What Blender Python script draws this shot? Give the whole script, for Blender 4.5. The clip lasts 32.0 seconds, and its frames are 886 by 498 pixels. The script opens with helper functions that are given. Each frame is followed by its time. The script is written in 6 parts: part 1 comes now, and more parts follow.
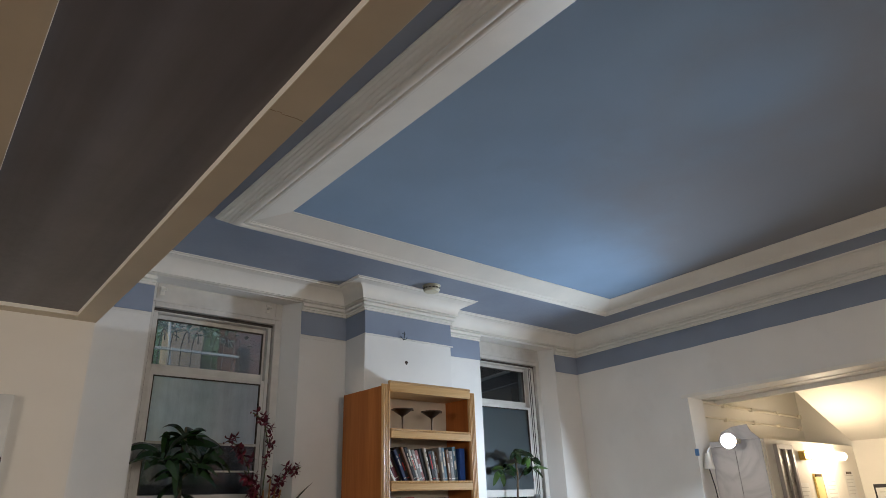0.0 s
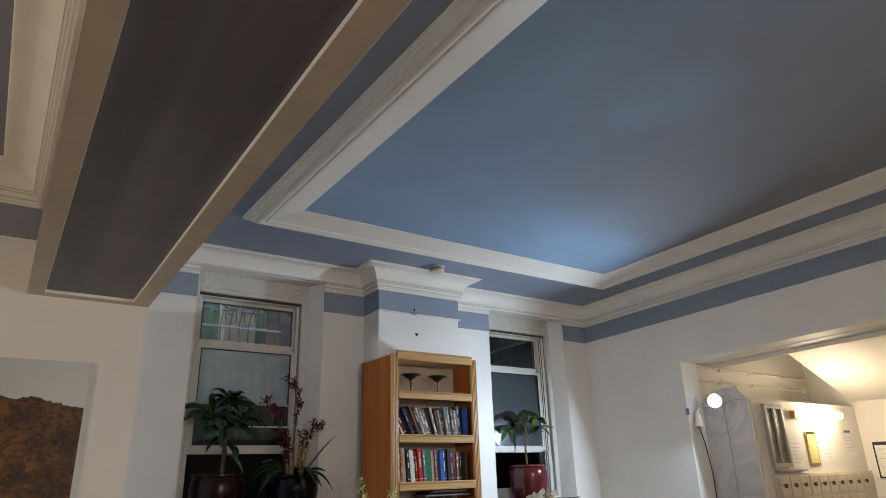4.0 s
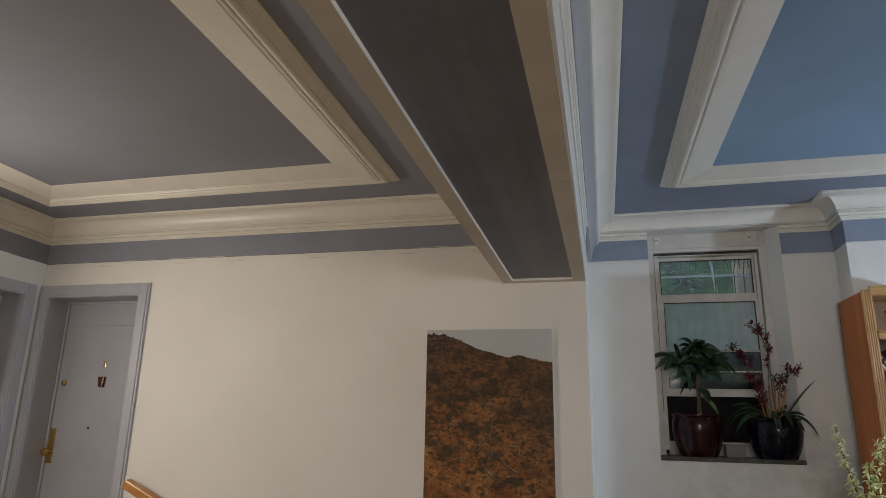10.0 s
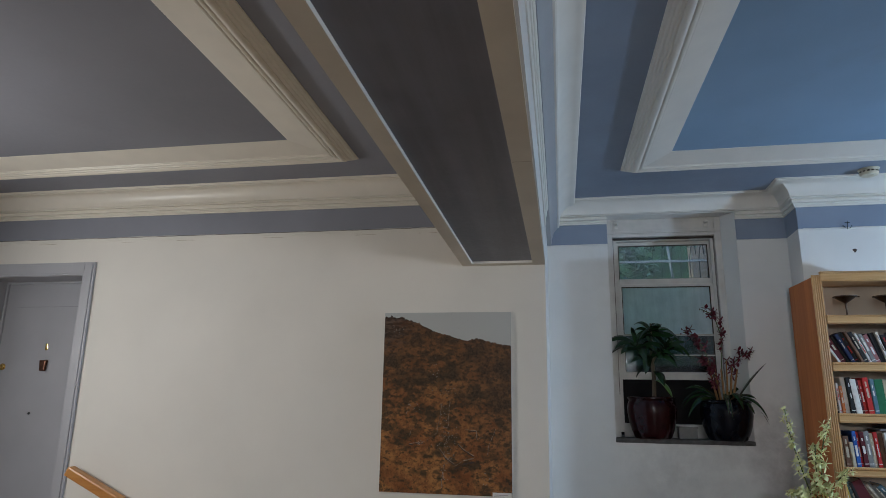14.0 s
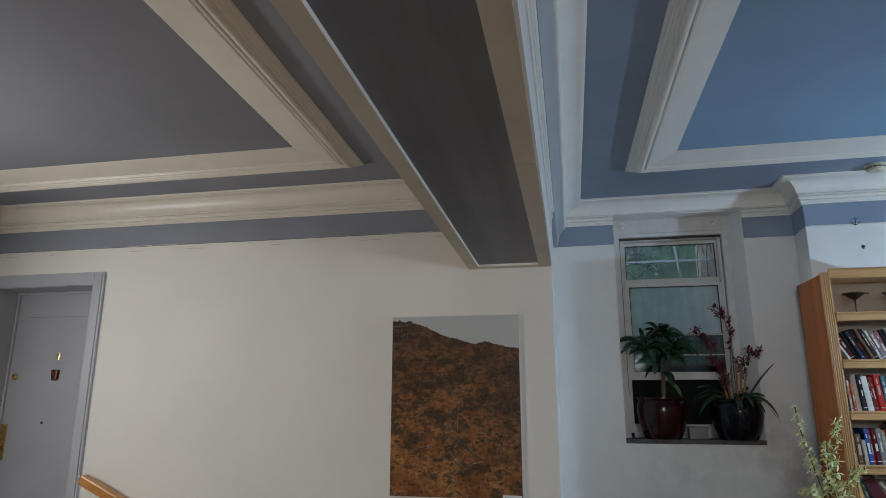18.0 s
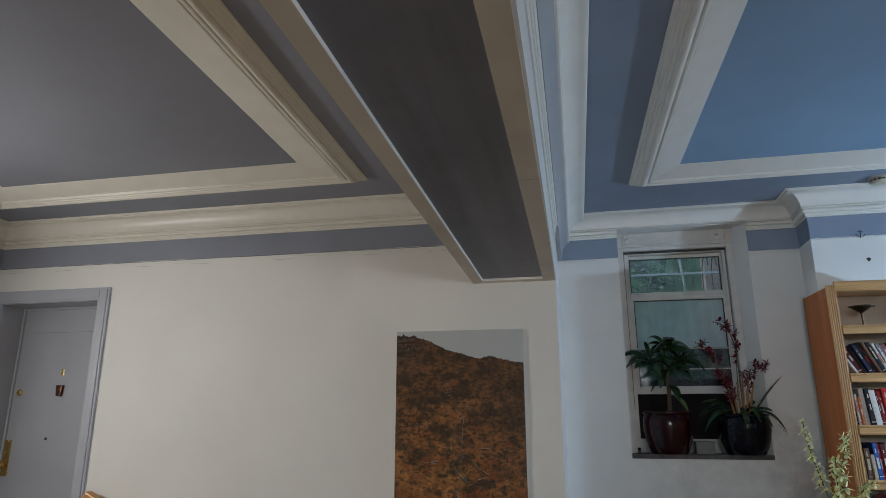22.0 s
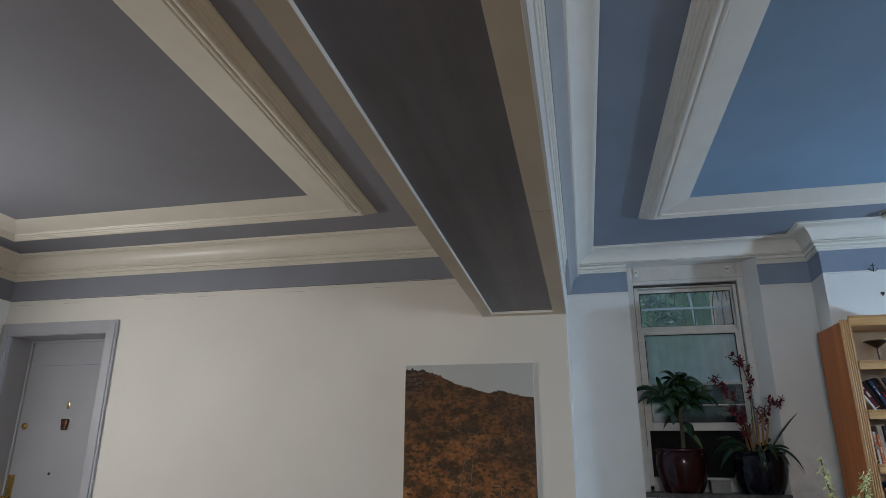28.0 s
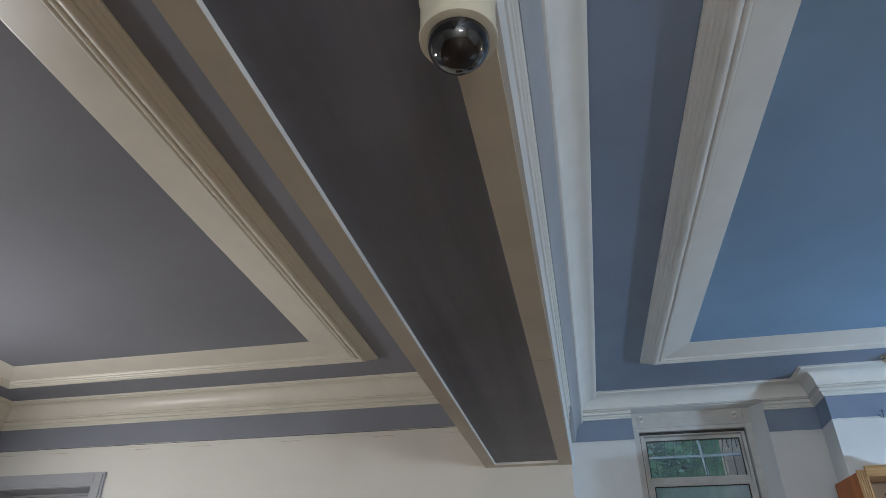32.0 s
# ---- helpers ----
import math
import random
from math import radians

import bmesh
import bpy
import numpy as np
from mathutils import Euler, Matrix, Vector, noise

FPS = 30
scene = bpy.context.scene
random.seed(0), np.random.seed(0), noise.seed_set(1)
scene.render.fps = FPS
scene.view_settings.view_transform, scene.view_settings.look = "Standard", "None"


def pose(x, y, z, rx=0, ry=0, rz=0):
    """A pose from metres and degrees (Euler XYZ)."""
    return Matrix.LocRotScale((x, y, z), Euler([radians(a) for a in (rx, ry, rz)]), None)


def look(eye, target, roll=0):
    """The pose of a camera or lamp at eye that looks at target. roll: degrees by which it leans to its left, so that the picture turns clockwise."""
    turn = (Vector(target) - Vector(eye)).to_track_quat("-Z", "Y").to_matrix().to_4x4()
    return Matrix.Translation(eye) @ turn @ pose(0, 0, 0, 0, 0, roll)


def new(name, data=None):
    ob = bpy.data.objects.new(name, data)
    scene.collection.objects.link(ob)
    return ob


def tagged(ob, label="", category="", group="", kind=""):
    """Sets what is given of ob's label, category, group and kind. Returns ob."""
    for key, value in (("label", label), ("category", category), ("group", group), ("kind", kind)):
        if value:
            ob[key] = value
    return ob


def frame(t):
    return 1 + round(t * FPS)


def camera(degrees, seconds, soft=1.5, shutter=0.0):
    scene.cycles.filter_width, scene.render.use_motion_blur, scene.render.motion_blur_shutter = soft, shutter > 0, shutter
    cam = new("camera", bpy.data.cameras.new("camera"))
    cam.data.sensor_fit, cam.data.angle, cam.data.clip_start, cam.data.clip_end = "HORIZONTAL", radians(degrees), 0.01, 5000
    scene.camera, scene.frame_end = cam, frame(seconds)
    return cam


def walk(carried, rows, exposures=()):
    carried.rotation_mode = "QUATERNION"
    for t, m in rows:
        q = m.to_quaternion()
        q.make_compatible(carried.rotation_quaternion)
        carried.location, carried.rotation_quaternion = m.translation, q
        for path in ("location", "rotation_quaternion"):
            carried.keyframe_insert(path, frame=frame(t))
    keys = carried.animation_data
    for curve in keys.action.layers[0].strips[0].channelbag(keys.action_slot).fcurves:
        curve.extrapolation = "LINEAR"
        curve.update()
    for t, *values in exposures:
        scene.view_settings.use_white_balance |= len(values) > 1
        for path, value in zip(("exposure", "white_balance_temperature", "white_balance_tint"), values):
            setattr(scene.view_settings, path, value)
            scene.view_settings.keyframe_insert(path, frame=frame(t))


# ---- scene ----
cam = camera(70.03, 32.0, 0.85)
# seconds, eye x y z, yaw, pitch, roll
PATH = [
    (0, 0.045, 0.129, 1.402, -40.24, 22.01, 1.80),
    (0.5, 0.044, 0.128, 1.402, -40.12, 21.85, 1.92),
    (1, 0.043, 0.128, 1.402, -40.09, 22.21, 1.94),
    (1.5, 0.047, 0.129, 1.402, -39.96, 22.27, 1.80),
    (2, 0.047, 0.130, 1.402, -39.80, 22.11, 1.39),
    (2.5, 0.048, 0.130, 1.402, -39.81, 21.87, 1.31),
    (4.5, -0.002, -0.871, 1.243, -29.48, 17.22, 1.34),
    (5, 0.066, -1.147, 1.300, -22.64, 13.52, 0.80),
    (5.5, 0.028, -1.345, 1.299, -18.97, 11.87, 1.48),
    (6, 0.065, -1.410, 1.303, -15.63, 11.16, 1.48),
    (6.5, 0.245, -1.381, 1.288, -10.34, 11.88, 1.64),
    (7, 0.434, -1.273, 1.294, -6.15, 11.32, 1.12),
    (7.5, 0.475, -1.199, 1.292, -3.09, 14.84, 1.69),
    (8, 0.655, -1.184, 1.256, 2.26, 16.65, 1.92),
    (8.5, 0.733, -1.128, 1.296, 11.86, 15.83, -0.65),
    (9, 0.658, -1.148, 1.266, 15.28, 15.33, -1.27),
    (9.5, 0.646, -1.151, 1.280, 14.53, 14.90, -0.80),
    (10, 0.640, -1.133, 1.284, 13.84, 14.61, -1.08),
    (10.5, 0.638, -1.124, 1.284, 13.63, 14.54, -1.38),
    (11, 0.640, -1.108, 1.284, 13.35, 14.47, -1.32),
    (11.5, 0.636, -1.104, 1.287, 12.99, 14.46, -1.47),
    (12, 0.631, -1.102, 1.288, 12.75, 14.60, -1.58),
    (12.5, 0.639, -1.100, 1.288, 12.22, 14.56, -1.40),
    (13, 0.638, -1.078, 1.290, 11.38, 14.06, -1.00),
    (13.5, 0.641, -1.065, 1.290, 10.70, 13.47, -0.90),
    (14, 0.640, -1.062, 1.289, 10.32, 13.21, -0.89),
    (14.5, 0.642, -1.071, 1.286, 9.97, 13.05, -0.91),
    (16.5, 0.634, -1.079, 1.283, 10.08, 13.43, -0.47),
    (17, 0.634, -1.077, 1.285, 10.14, 13.40, -0.46),
    (17.5, 0.637, -1.066, 1.289, 10.68, 13.43, -0.23),
    (18, 0.647, -1.072, 1.289, 11.18, 13.50, -0.06),
    (18.5, 0.646, -1.072, 1.287, 11.14, 13.69, -0.05),
    (19, 0.638, -1.074, 1.284, 11.37, 13.69, -0.20),
    (19.5, 0.648, -1.074, 1.290, 11.50, 13.78, -0.16),
    (20, 0.651, -1.066, 1.292, 11.46, 14.10, -0.11),
    (20.5, 0.643, -1.067, 1.294, 11.34, 14.24, -0.12),
    (21, 0.645, -1.072, 1.297, 11.29, 14.44, 0.04),
    (21.5, 0.650, -1.072, 1.297, 11.46, 14.59, 0.14),
    (22, 0.651, -1.075, 1.295, 11.62, 14.70, 0.07),
    (22.5, 0.644, -1.070, 1.287, 11.76, 14.76, -0.12),
    (23, 0.632, -1.074, 1.280, 11.88, 14.79, -0.11),
    (23.5, 0.639, -1.075, 1.294, 12.19, 14.61, 0.05),
    (24, 0.641, -1.078, 1.303, 12.26, 14.40, 0.04),
    (24.5, 0.642, -1.080, 1.306, 12.42, 14.86, -0.13),
    (25, 0.642, -1.085, 1.306, 12.30, 15.20, -0.13),
    (25.5, 0.644, -1.086, 1.304, 12.12, 15.40, 0.09),
    (27.5, 0.633, -1.077, 1.292, 12.11, 17.00, -0.19),
    (28, 0.630, -1.069, 1.286, 12.13, 17.84, -0.21),
    (28.5, 0.634, -1.063, 1.293, 12.16, 18.72, 0.00),
    (29, 0.636, -1.070, 1.299, 11.89, 19.97, 0.00),
    (29.5, 0.639, -1.082, 1.303, 11.88, 21.33, 0.19),
    (30, 0.637, -1.097, 1.308, 11.89, 23.07, -0.17),
    (30.5, 0.638, -1.107, 1.308, 12.02, 25.11, -0.51),
    (31, 0.625, -1.124, 1.302, 11.98, 27.28, -0.48),
    (31.5, 0.625, -1.124, 1.302, 11.75, 29.15, -0.20),
    (32, 0.625, -1.124, 1.302, 12.05, 30.45, 0.00),
]
EXPOSURES = [(0, 0.54, 6350, 12), (4.5, 0.56, 6280, 12), (9, 0.55, 6330, 12), (10, 0.50, 5980, 10), (13, 0.45, 5280, 7), (17, 0.46, 5290, 6), (27, 0.45, 5290, 6), (30, 0.48, 5250, 6), (32, 0.66, 5200, 6)]
walk(cam, [(t, pose(x, y, z, 90 + pitch, roll, yaw)) for t, x, y, z, yaw, pitch, roll in PATH], EXPOSURES)

# ---- light ----
world = bpy.data.worlds.new("world")
scene.world = world
world.use_nodes = True
wn = world.node_tree.nodes
sky = wn.new("ShaderNodeTexSky")
sky.sky_type, sky.sun_disc = "NISHITA", False
sky.sun_elevation, sky.sun_rotation = radians(14), radians(250)
wn["Background"].inputs[1].default_value = 0.15
world.node_tree.links.new(sky.outputs[0], wn["Background"].inputs[0])


sun_data = bpy.data.lights.new("daylight", "SUN")
sun_data.energy, sun_data.angle, sun_data.color = 1.2, radians(20), (0.92, 0.97, 1.0)
sun_lamp = new("daylight", sun_data)
sun_lamp.matrix_basis = look((-3, -8, 9), (0, 0, 0))


def lamp(name, kind, at, power, colour, size=0.1, target=None, spot=None):
    data = bpy.data.lights.new(name, kind)
    data.energy, data.color = power, colour
    if kind == "AREA":
        data.size = size
    else:
        data.shadow_soft_size = size
    if spot:
        data.spot_size, data.spot_blend = radians(spot), 0.6
    ob = new(name, data)
    ob.matrix_basis = look(at, target) if target else Matrix.Translation(at)
    return ob


XL = -3.50
LED = (4.645, 2.395, 1.755)
flood = lamp("flood_light", "AREA", LED, 35, (0.70, 0.855, 1.0), 0.07, (1.4, 2.80, 0.45))
flood.data.shape, flood.data.spread = "DISK", radians(162)
lamp("sconce_light", "POINT", (6.05, 2.12, 1.67), 9, (1.0, 0.80, 0.55), 0.08)
lamp("hall_sconce", "AREA", (XL + 0.10, 0.80, 1.75), 28, (1.0, 0.86, 0.71), 0.20, (0.0, 1.3, 1.10))
for x in (1.40, 1.85):
    lamp("lobby_bulb", "POINT", (x, -3.6, 1.95), 48, (1.0, 0.89, 0.77), 0.07)

# ---- materials ----
MATS = {}


def paint(name, colour, rough=0.55, vary=0.05, scale=3.0, bump=0.05, grain=60.0, spec=0.4, stain=0.0, stain_colour=(0.3, 0.27, 0.22), metal=0.0, coat=0.0):
    """A painted or solid surface: soft blotches, fine grain, optional stains."""
    if name in MATS:
        return MATS[name]
    m = bpy.data.materials.new(name)
    m.use_nodes = True
    nt = m.node_tree
    b = nt.nodes["Principled BSDF"]
    geo = nt.nodes.new("ShaderNodeNewGeometry")
    n1 = nt.nodes.new("ShaderNodeTexNoise")
    n1.inputs["Scale"].default_value, n1.inputs["Detail"].default_value = scale, 5
    n2 = nt.nodes.new("ShaderNodeTexNoise")
    n2.inputs["Scale"].default_value, n2.inputs["Detail"].default_value = grain, 4
    for nn in (n1, n2):
        nt.links.new(geo.outputs["Position"], nn.inputs["Vector"])
    mix = nt.nodes.new("ShaderNodeMix")
    mix.data_type = "RGBA"
    mix.inputs[6].default_value = (*[c * (1 - vary * 1.6) for c in colour], 1)
    mix.inputs[7].default_value = (*[min(1, c * (1 + vary)) for c in colour], 1)
    ramp = nt.nodes.new("ShaderNodeMapRange")
    ramp.inputs[1].default_value, ramp.inputs[2].default_value = 0.3, 0.7
    nt.links.new(n1.outputs["Fac"], ramp.inputs[0])
    nt.links.new(ramp.outputs[0], mix.inputs[0])
    out = mix.outputs[2]
    if stain:
        n3 = nt.nodes.new("ShaderNodeTexNoise")
        n3.inputs["Scale"].default_value, n3.inputs["Detail"].default_value, n3.inputs["Roughness"].default_value = 2.3, 8, 0.7
        nt.links.new(geo.outputs["Position"], n3.inputs["Vector"])
        r3 = nt.nodes.new("ShaderNodeMapRange")
        r3.inputs[1].default_value, r3.inputs[2].default_value, r3.inputs[4].default_value = 0.56, 0.8, stain
        nt.links.new(n3.outputs["Fac"], r3.inputs[0])
        m2 = nt.nodes.new("ShaderNodeMix")
        m2.data_type = "RGBA"
        m2.inputs[7].default_value = (*stain_colour, 1)
        nt.links.new(r3.outputs[0], m2.inputs[0])
        nt.links.new(out, m2.inputs[6])
        out = m2.outputs[2]
    nt.links.new(out, b.inputs["Base Color"])
    rr = nt.nodes.new("ShaderNodeMapRange")
    even = 0.1 if bump else 0.015
    rr.inputs[3].default_value, rr.inputs[4].default_value = max(0.02, rough - even), min(1, rough + even)
    nt.links.new(n2.outputs["Fac"], rr.inputs[0])
    nt.links.new(rr.outputs[0], b.inputs["Roughness"])
    b.inputs["Specular IOR Level"].default_value, b.inputs["Metallic"].default_value = spec, metal
    b.inputs["Coat Weight"].default_value = coat
    if bump:
        bp = nt.nodes.new("ShaderNodeBump")
        bp.inputs["Strength"].default_value, bp.inputs["Distance"].default_value = bump * 4, 0.002
        add = nt.nodes.new("ShaderNodeMath")
        add.operation = "ADD"
        mul = nt.nodes.new("ShaderNodeMath")
        mul.operation = "MULTIPLY"
        mul.inputs[1].default_value = 0.35
        nt.links.new(n2.outputs["Fac"], mul.inputs[0])
        nt.links.new(n1.outputs["Fac"], add.inputs[0])
        nt.links.new(mul.outputs[0], add.inputs[1])
        nt.links.new(add.outputs[0], bp.inputs["Height"])
        nt.links.new(bp.outputs[0], b.inputs["Normal"])
    MATS[name] = m
    return m


WHITE = paint("white_wall_paint", (0.74, 0.73, 0.70), 0.5, 0.035, 2.2, 0.06, 45, 0.4, 0.22, (0.48, 0.46, 0.42))
def smudge(m, spots, colour):
    """Rubbed dirt with ragged edges round a few places on the wall."""
    nt = m.node_tree
    b = nt.nodes["Principled BSDF"]
    old = b.inputs["Base Color"].links[0].from_socket
    geo = nt.nodes.new("ShaderNodeNewGeometry")
    n = nt.nodes.new("ShaderNodeTexNoise")
    n.inputs["Scale"].default_value, n.inputs["Detail"].default_value, n.inputs["Roughness"].default_value = 7, 8, 0.7
    nt.links.new(geo.outputs["Position"], n.inputs["Vector"])
    for at, radius, amount in spots:
        far = nt.nodes.new("ShaderNodeVectorMath")
        far.operation = "DISTANCE"
        far.inputs[1].default_value = at
        nt.links.new(geo.outputs["Position"], far.inputs[0])
        fall = nt.nodes.new("ShaderNodeMapRange")
        fall.inputs[1].default_value, fall.inputs[2].default_value, fall.inputs[3].default_value, fall.inputs[4].default_value = 0.0, radius, 1.0, 0.0
        nt.links.new(far.outputs["Value"], fall.inputs[0])
        rag = nt.nodes.new("ShaderNodeMapRange")
        rag.inputs[1].default_value, rag.inputs[2].default_value, rag.inputs[4].default_value = 0.38, 0.68, amount
        nt.links.new(n.outputs["Fac"], rag.inputs[0])
        mul = nt.nodes.new("ShaderNodeMath")
        mul.operation = "MULTIPLY"
        nt.links.new(fall.outputs[0], mul.inputs[0])
        nt.links.new(rag.outputs[0], mul.inputs[1])
        mx = nt.nodes.new("ShaderNodeMix")
        mx.data_type = "RGBA"
        mx.inputs[7].default_value = (*colour, 1)
        nt.links.new(mul.outputs[0], mx.inputs[0])
        nt.links.new(old, mx.inputs[6])
        old = mx.outputs[2]
    nt.links.new(old, b.inputs["Base Color"])


smudge(WHITE, (((2.06, 3.71, 1.05), 0.42, 0.6), ((2.13, 3.71, 0.80), 0.30, 0.5), ((1.45, 3.71, 0.85), 0.6, 0.40), ((3.2, 3.71, 0.75), 0.4, 0.3), ((4.60, 3.71, 1.25), 0.4, 0.3), ((4.66, 3.0, 0.6), 0.5, 0.3)), (0.33, 0.31, 0.29))


def clouds(m, colour):
    """A soft grey cloud painted over the middle of the sky-blue field, with blue gaps in it."""
    nt = m.node_tree
    b = nt.nodes["Principled BSDF"]
    old = b.inputs["Base Color"].links[0].from_socket
    geo = nt.nodes.new("ShaderNodeNewGeometry")
    sep = nt.nodes.new("ShaderNodeSeparateXYZ")
    nt.links.new(geo.outputs["Position"], sep.inputs[0])
    n = nt.nodes.new("ShaderNodeTexNoise")
    n.inputs["Scale"].default_value, n.inputs["Detail"].default_value, n.inputs["Roughness"].default_value = 1.6, 5, 0.55
    nt.links.new(geo.outputs["Position"], n.inputs["Vector"])

    def calc(op, a, c):
        k = nt.nodes.new("ShaderNodeMath")
        k.operation = op
        for i, v in enumerate((a, c)):
            if isinstance(v, (int, float)):
                k.inputs[i].default_value = v
            else:
                nt.links.new(v, k.inputs[i])
        return k.outputs[0]
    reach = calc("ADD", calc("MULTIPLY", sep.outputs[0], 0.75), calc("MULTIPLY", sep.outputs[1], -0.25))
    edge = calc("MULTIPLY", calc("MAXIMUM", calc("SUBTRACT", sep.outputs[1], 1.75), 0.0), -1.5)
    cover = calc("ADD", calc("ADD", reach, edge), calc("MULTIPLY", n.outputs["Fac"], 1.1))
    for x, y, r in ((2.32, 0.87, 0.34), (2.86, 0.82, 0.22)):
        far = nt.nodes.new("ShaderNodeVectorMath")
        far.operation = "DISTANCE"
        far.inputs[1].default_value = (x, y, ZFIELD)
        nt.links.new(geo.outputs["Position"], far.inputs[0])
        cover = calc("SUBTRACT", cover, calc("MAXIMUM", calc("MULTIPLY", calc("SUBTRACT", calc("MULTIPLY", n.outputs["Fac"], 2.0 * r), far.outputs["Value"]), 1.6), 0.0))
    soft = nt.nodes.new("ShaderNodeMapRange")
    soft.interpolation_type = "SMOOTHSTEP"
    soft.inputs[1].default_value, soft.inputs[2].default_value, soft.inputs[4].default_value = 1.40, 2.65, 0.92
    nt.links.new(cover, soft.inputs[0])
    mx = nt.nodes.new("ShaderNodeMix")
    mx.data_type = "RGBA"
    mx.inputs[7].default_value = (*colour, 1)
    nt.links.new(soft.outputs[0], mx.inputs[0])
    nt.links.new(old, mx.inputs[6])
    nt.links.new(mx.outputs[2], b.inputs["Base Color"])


def worn(m, low):
    """Long lighter and darker streaks along a board."""
    nt = m.node_tree
    b = nt.nodes["Principled BSDF"]
    old = b.inputs["Base Color"].links[0].from_socket
    geo = nt.nodes.new("ShaderNodeNewGeometry")
    mp = nt.nodes.new("ShaderNodeMapping")
    mp.inputs["Scale"].default_value = (6.5, 0.35, 1.0)
    nt.links.new(geo.outputs["Position"], mp.inputs["Vector"])
    n = nt.nodes.new("ShaderNodeTexNoise")
    n.inputs["Scale"].default_value, n.inputs["Detail"].default_value, n.inputs["Roughness"].default_value = 1.0, 5, 0.6
    nt.links.new(mp.outputs[0], n.inputs["Vector"])
    r = nt.nodes.new("ShaderNodeMapRange")
    r.inputs[1].default_value, r.inputs[2].default_value, r.inputs[3].default_value, r.inputs[4].default_value = 0.38, 0.60, low, 1.12
    nt.links.new(n.outputs["Fac"], r.inputs[0])
    k = nt.nodes.new("ShaderNodeVectorMath")
    k.operation = "SCALE"
    nt.links.new(old, k.inputs[0])
    nt.links.new(r.outputs[0], k.inputs["Scale"])
    nt.links.new(k.outputs[0], b.inputs["Base Color"])


ZFIELD = 2.775
CREAM = paint("cream_wall_paint", (0.74, 0.711, 0.643), 0.60, 0.03, 1.7, 0.07, 40, 0.3, 0.06, (0.5, 0.44, 0.35))
GLOSS = paint("gloss_white_trim", (0.78, 0.76, 0.70), 0.46, 0.03, 6, 0.02, 30, 0.34)
CREAMG = paint("gloss_cream_trim", (0.76, 0.71, 0.60), 0.36, 0.03, 6, 0.0, 30, 0.40)
TAN = paint("tan_beam_paint", (0.57, 0.505, 0.385), 0.4, 0.05, 5, 0.06, 40, 0.4)
STRIPE = paint("blue_grey_paint", (0.250, 0.295, 0.382), 0.5, 0.05, 3, 0.04, 50, 0.35)
FIELD = paint("sky_blue_ceiling_paint", (0.290, 0.414, 0.580), 0.8, 0.08, 1.1, 0.05, 40, 0.12, 0.3, (0.235, 0.285, 0.375))
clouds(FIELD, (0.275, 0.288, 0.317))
STRIPEL = paint("grey_paint_band", (0.255, 0.262, 0.30), 0.5, 0.05, 3, 0.04, 50, 0.35)
FIELDL = paint("slate_ceiling_paint", (0.252, 0.253, 0.279), 0.60, 0.06, 1.3, 0.05, 40, 0.18)
PANEL = paint("grey_beam_panel_paint", (0.171, 0.173, 0.201), 0.44, 0.09, 2.5, 0.05, 40, 0.4, 0.45, (0.105, 0.10, 0.108))
worn(PANEL, 0.88)
DOORP = paint("grey_door_paint", (0.41, 0.41, 0.43), 0.36, 0.03, 4, 0.03, 50, 0.45)
FLOORM = paint("brown_floor_tile", (0.22, 0.15, 0.10), 0.35, 0.15, 4, 0.05, 40, 0.4)


# ---- mesh helpers ----
def box(bm, x0, x1, y0, y1, z0, z1, bevel=0.0):
    vs = [bm.verts.new(p) for p in ((x0, y0, z0), (x1, y0, z0), (x1, y1, z0), (x0, y1, z0), (x0, y0, z1), (x1, y0, z1), (x1, y1, z1), (x0, y1, z1))]
    fs = [bm.faces.new([vs[i] for i in f]) for f in ((3, 2, 1, 0), (4, 5, 6, 7), (0, 1, 5, 4), (1, 2, 6, 5), (2, 3, 7, 6), (3, 0, 4, 7))]
    if bevel:
        es = list({e for f in fs for e in f.edges})
        bmesh.ops.bevel(bm, geom=es, offset=bevel, segments=2, affect="EDGES", profile=0.6)
    return vs


def boxes(*rows, bevel=0.0):
    bm = bmesh.new()
    for r in rows:
        box(bm, *r, bevel=bevel)
    return bm


def mesh(name, bm, mat, smooth=False):
    me = bpy.data.meshes.new(name)
    bmesh.ops.recalc_face_normals(bm, faces=bm.faces)
    bm.to_mesh(me)
    bm.free()
    for m in (mat if isinstance(mat, (list, tuple)) else [mat]):
        me.materials.append(m)
    if smooth:
        me.shade_smooth()
        me.set_sharp_from_angle(angle=radians(32))
    return me


def part(name, bm, mat, parent, label="", smooth=False):
    ob = new(name, mesh(name, bm, mat, smooth))
    ob.parent = parent
    if label:
        tagged(ob, label)
    return ob


def structure(name, bm, mat, label, smooth=False):
    return tagged(new(name, mesh(name, bm, mat, smooth)), label, name.split("_")[0], kind="structure")


def thing(name, at, label, category, group="", turn=0.0):
    ob = tagged(new(name), label, category, group)
    ob.matrix_basis = pose(*at, 0, 0, turn)
    ob.empty_display_size = 0.05
    return ob


def lathe(bm, profile, seg=24, at=(0, 0, 0), cap=True):
    rings = []
    for r, z in profile:
        rings.append([bm.verts.new((at[0] + r * math.cos(2 * math.pi * i / seg), at[1] + r * math.sin(2 * math.pi * i / seg), at[2] + z)) for i in range(seg)])
    for a, b in zip(rings, rings[1:]):
        for i in range(seg):
            bm.faces.new((a[i], a[(i + 1) % seg], b[(i + 1) % seg], b[i]))
    if cap:
        bm.faces.new(rings[0][::-1])
        bm.faces.new(rings[-1])
    return bm


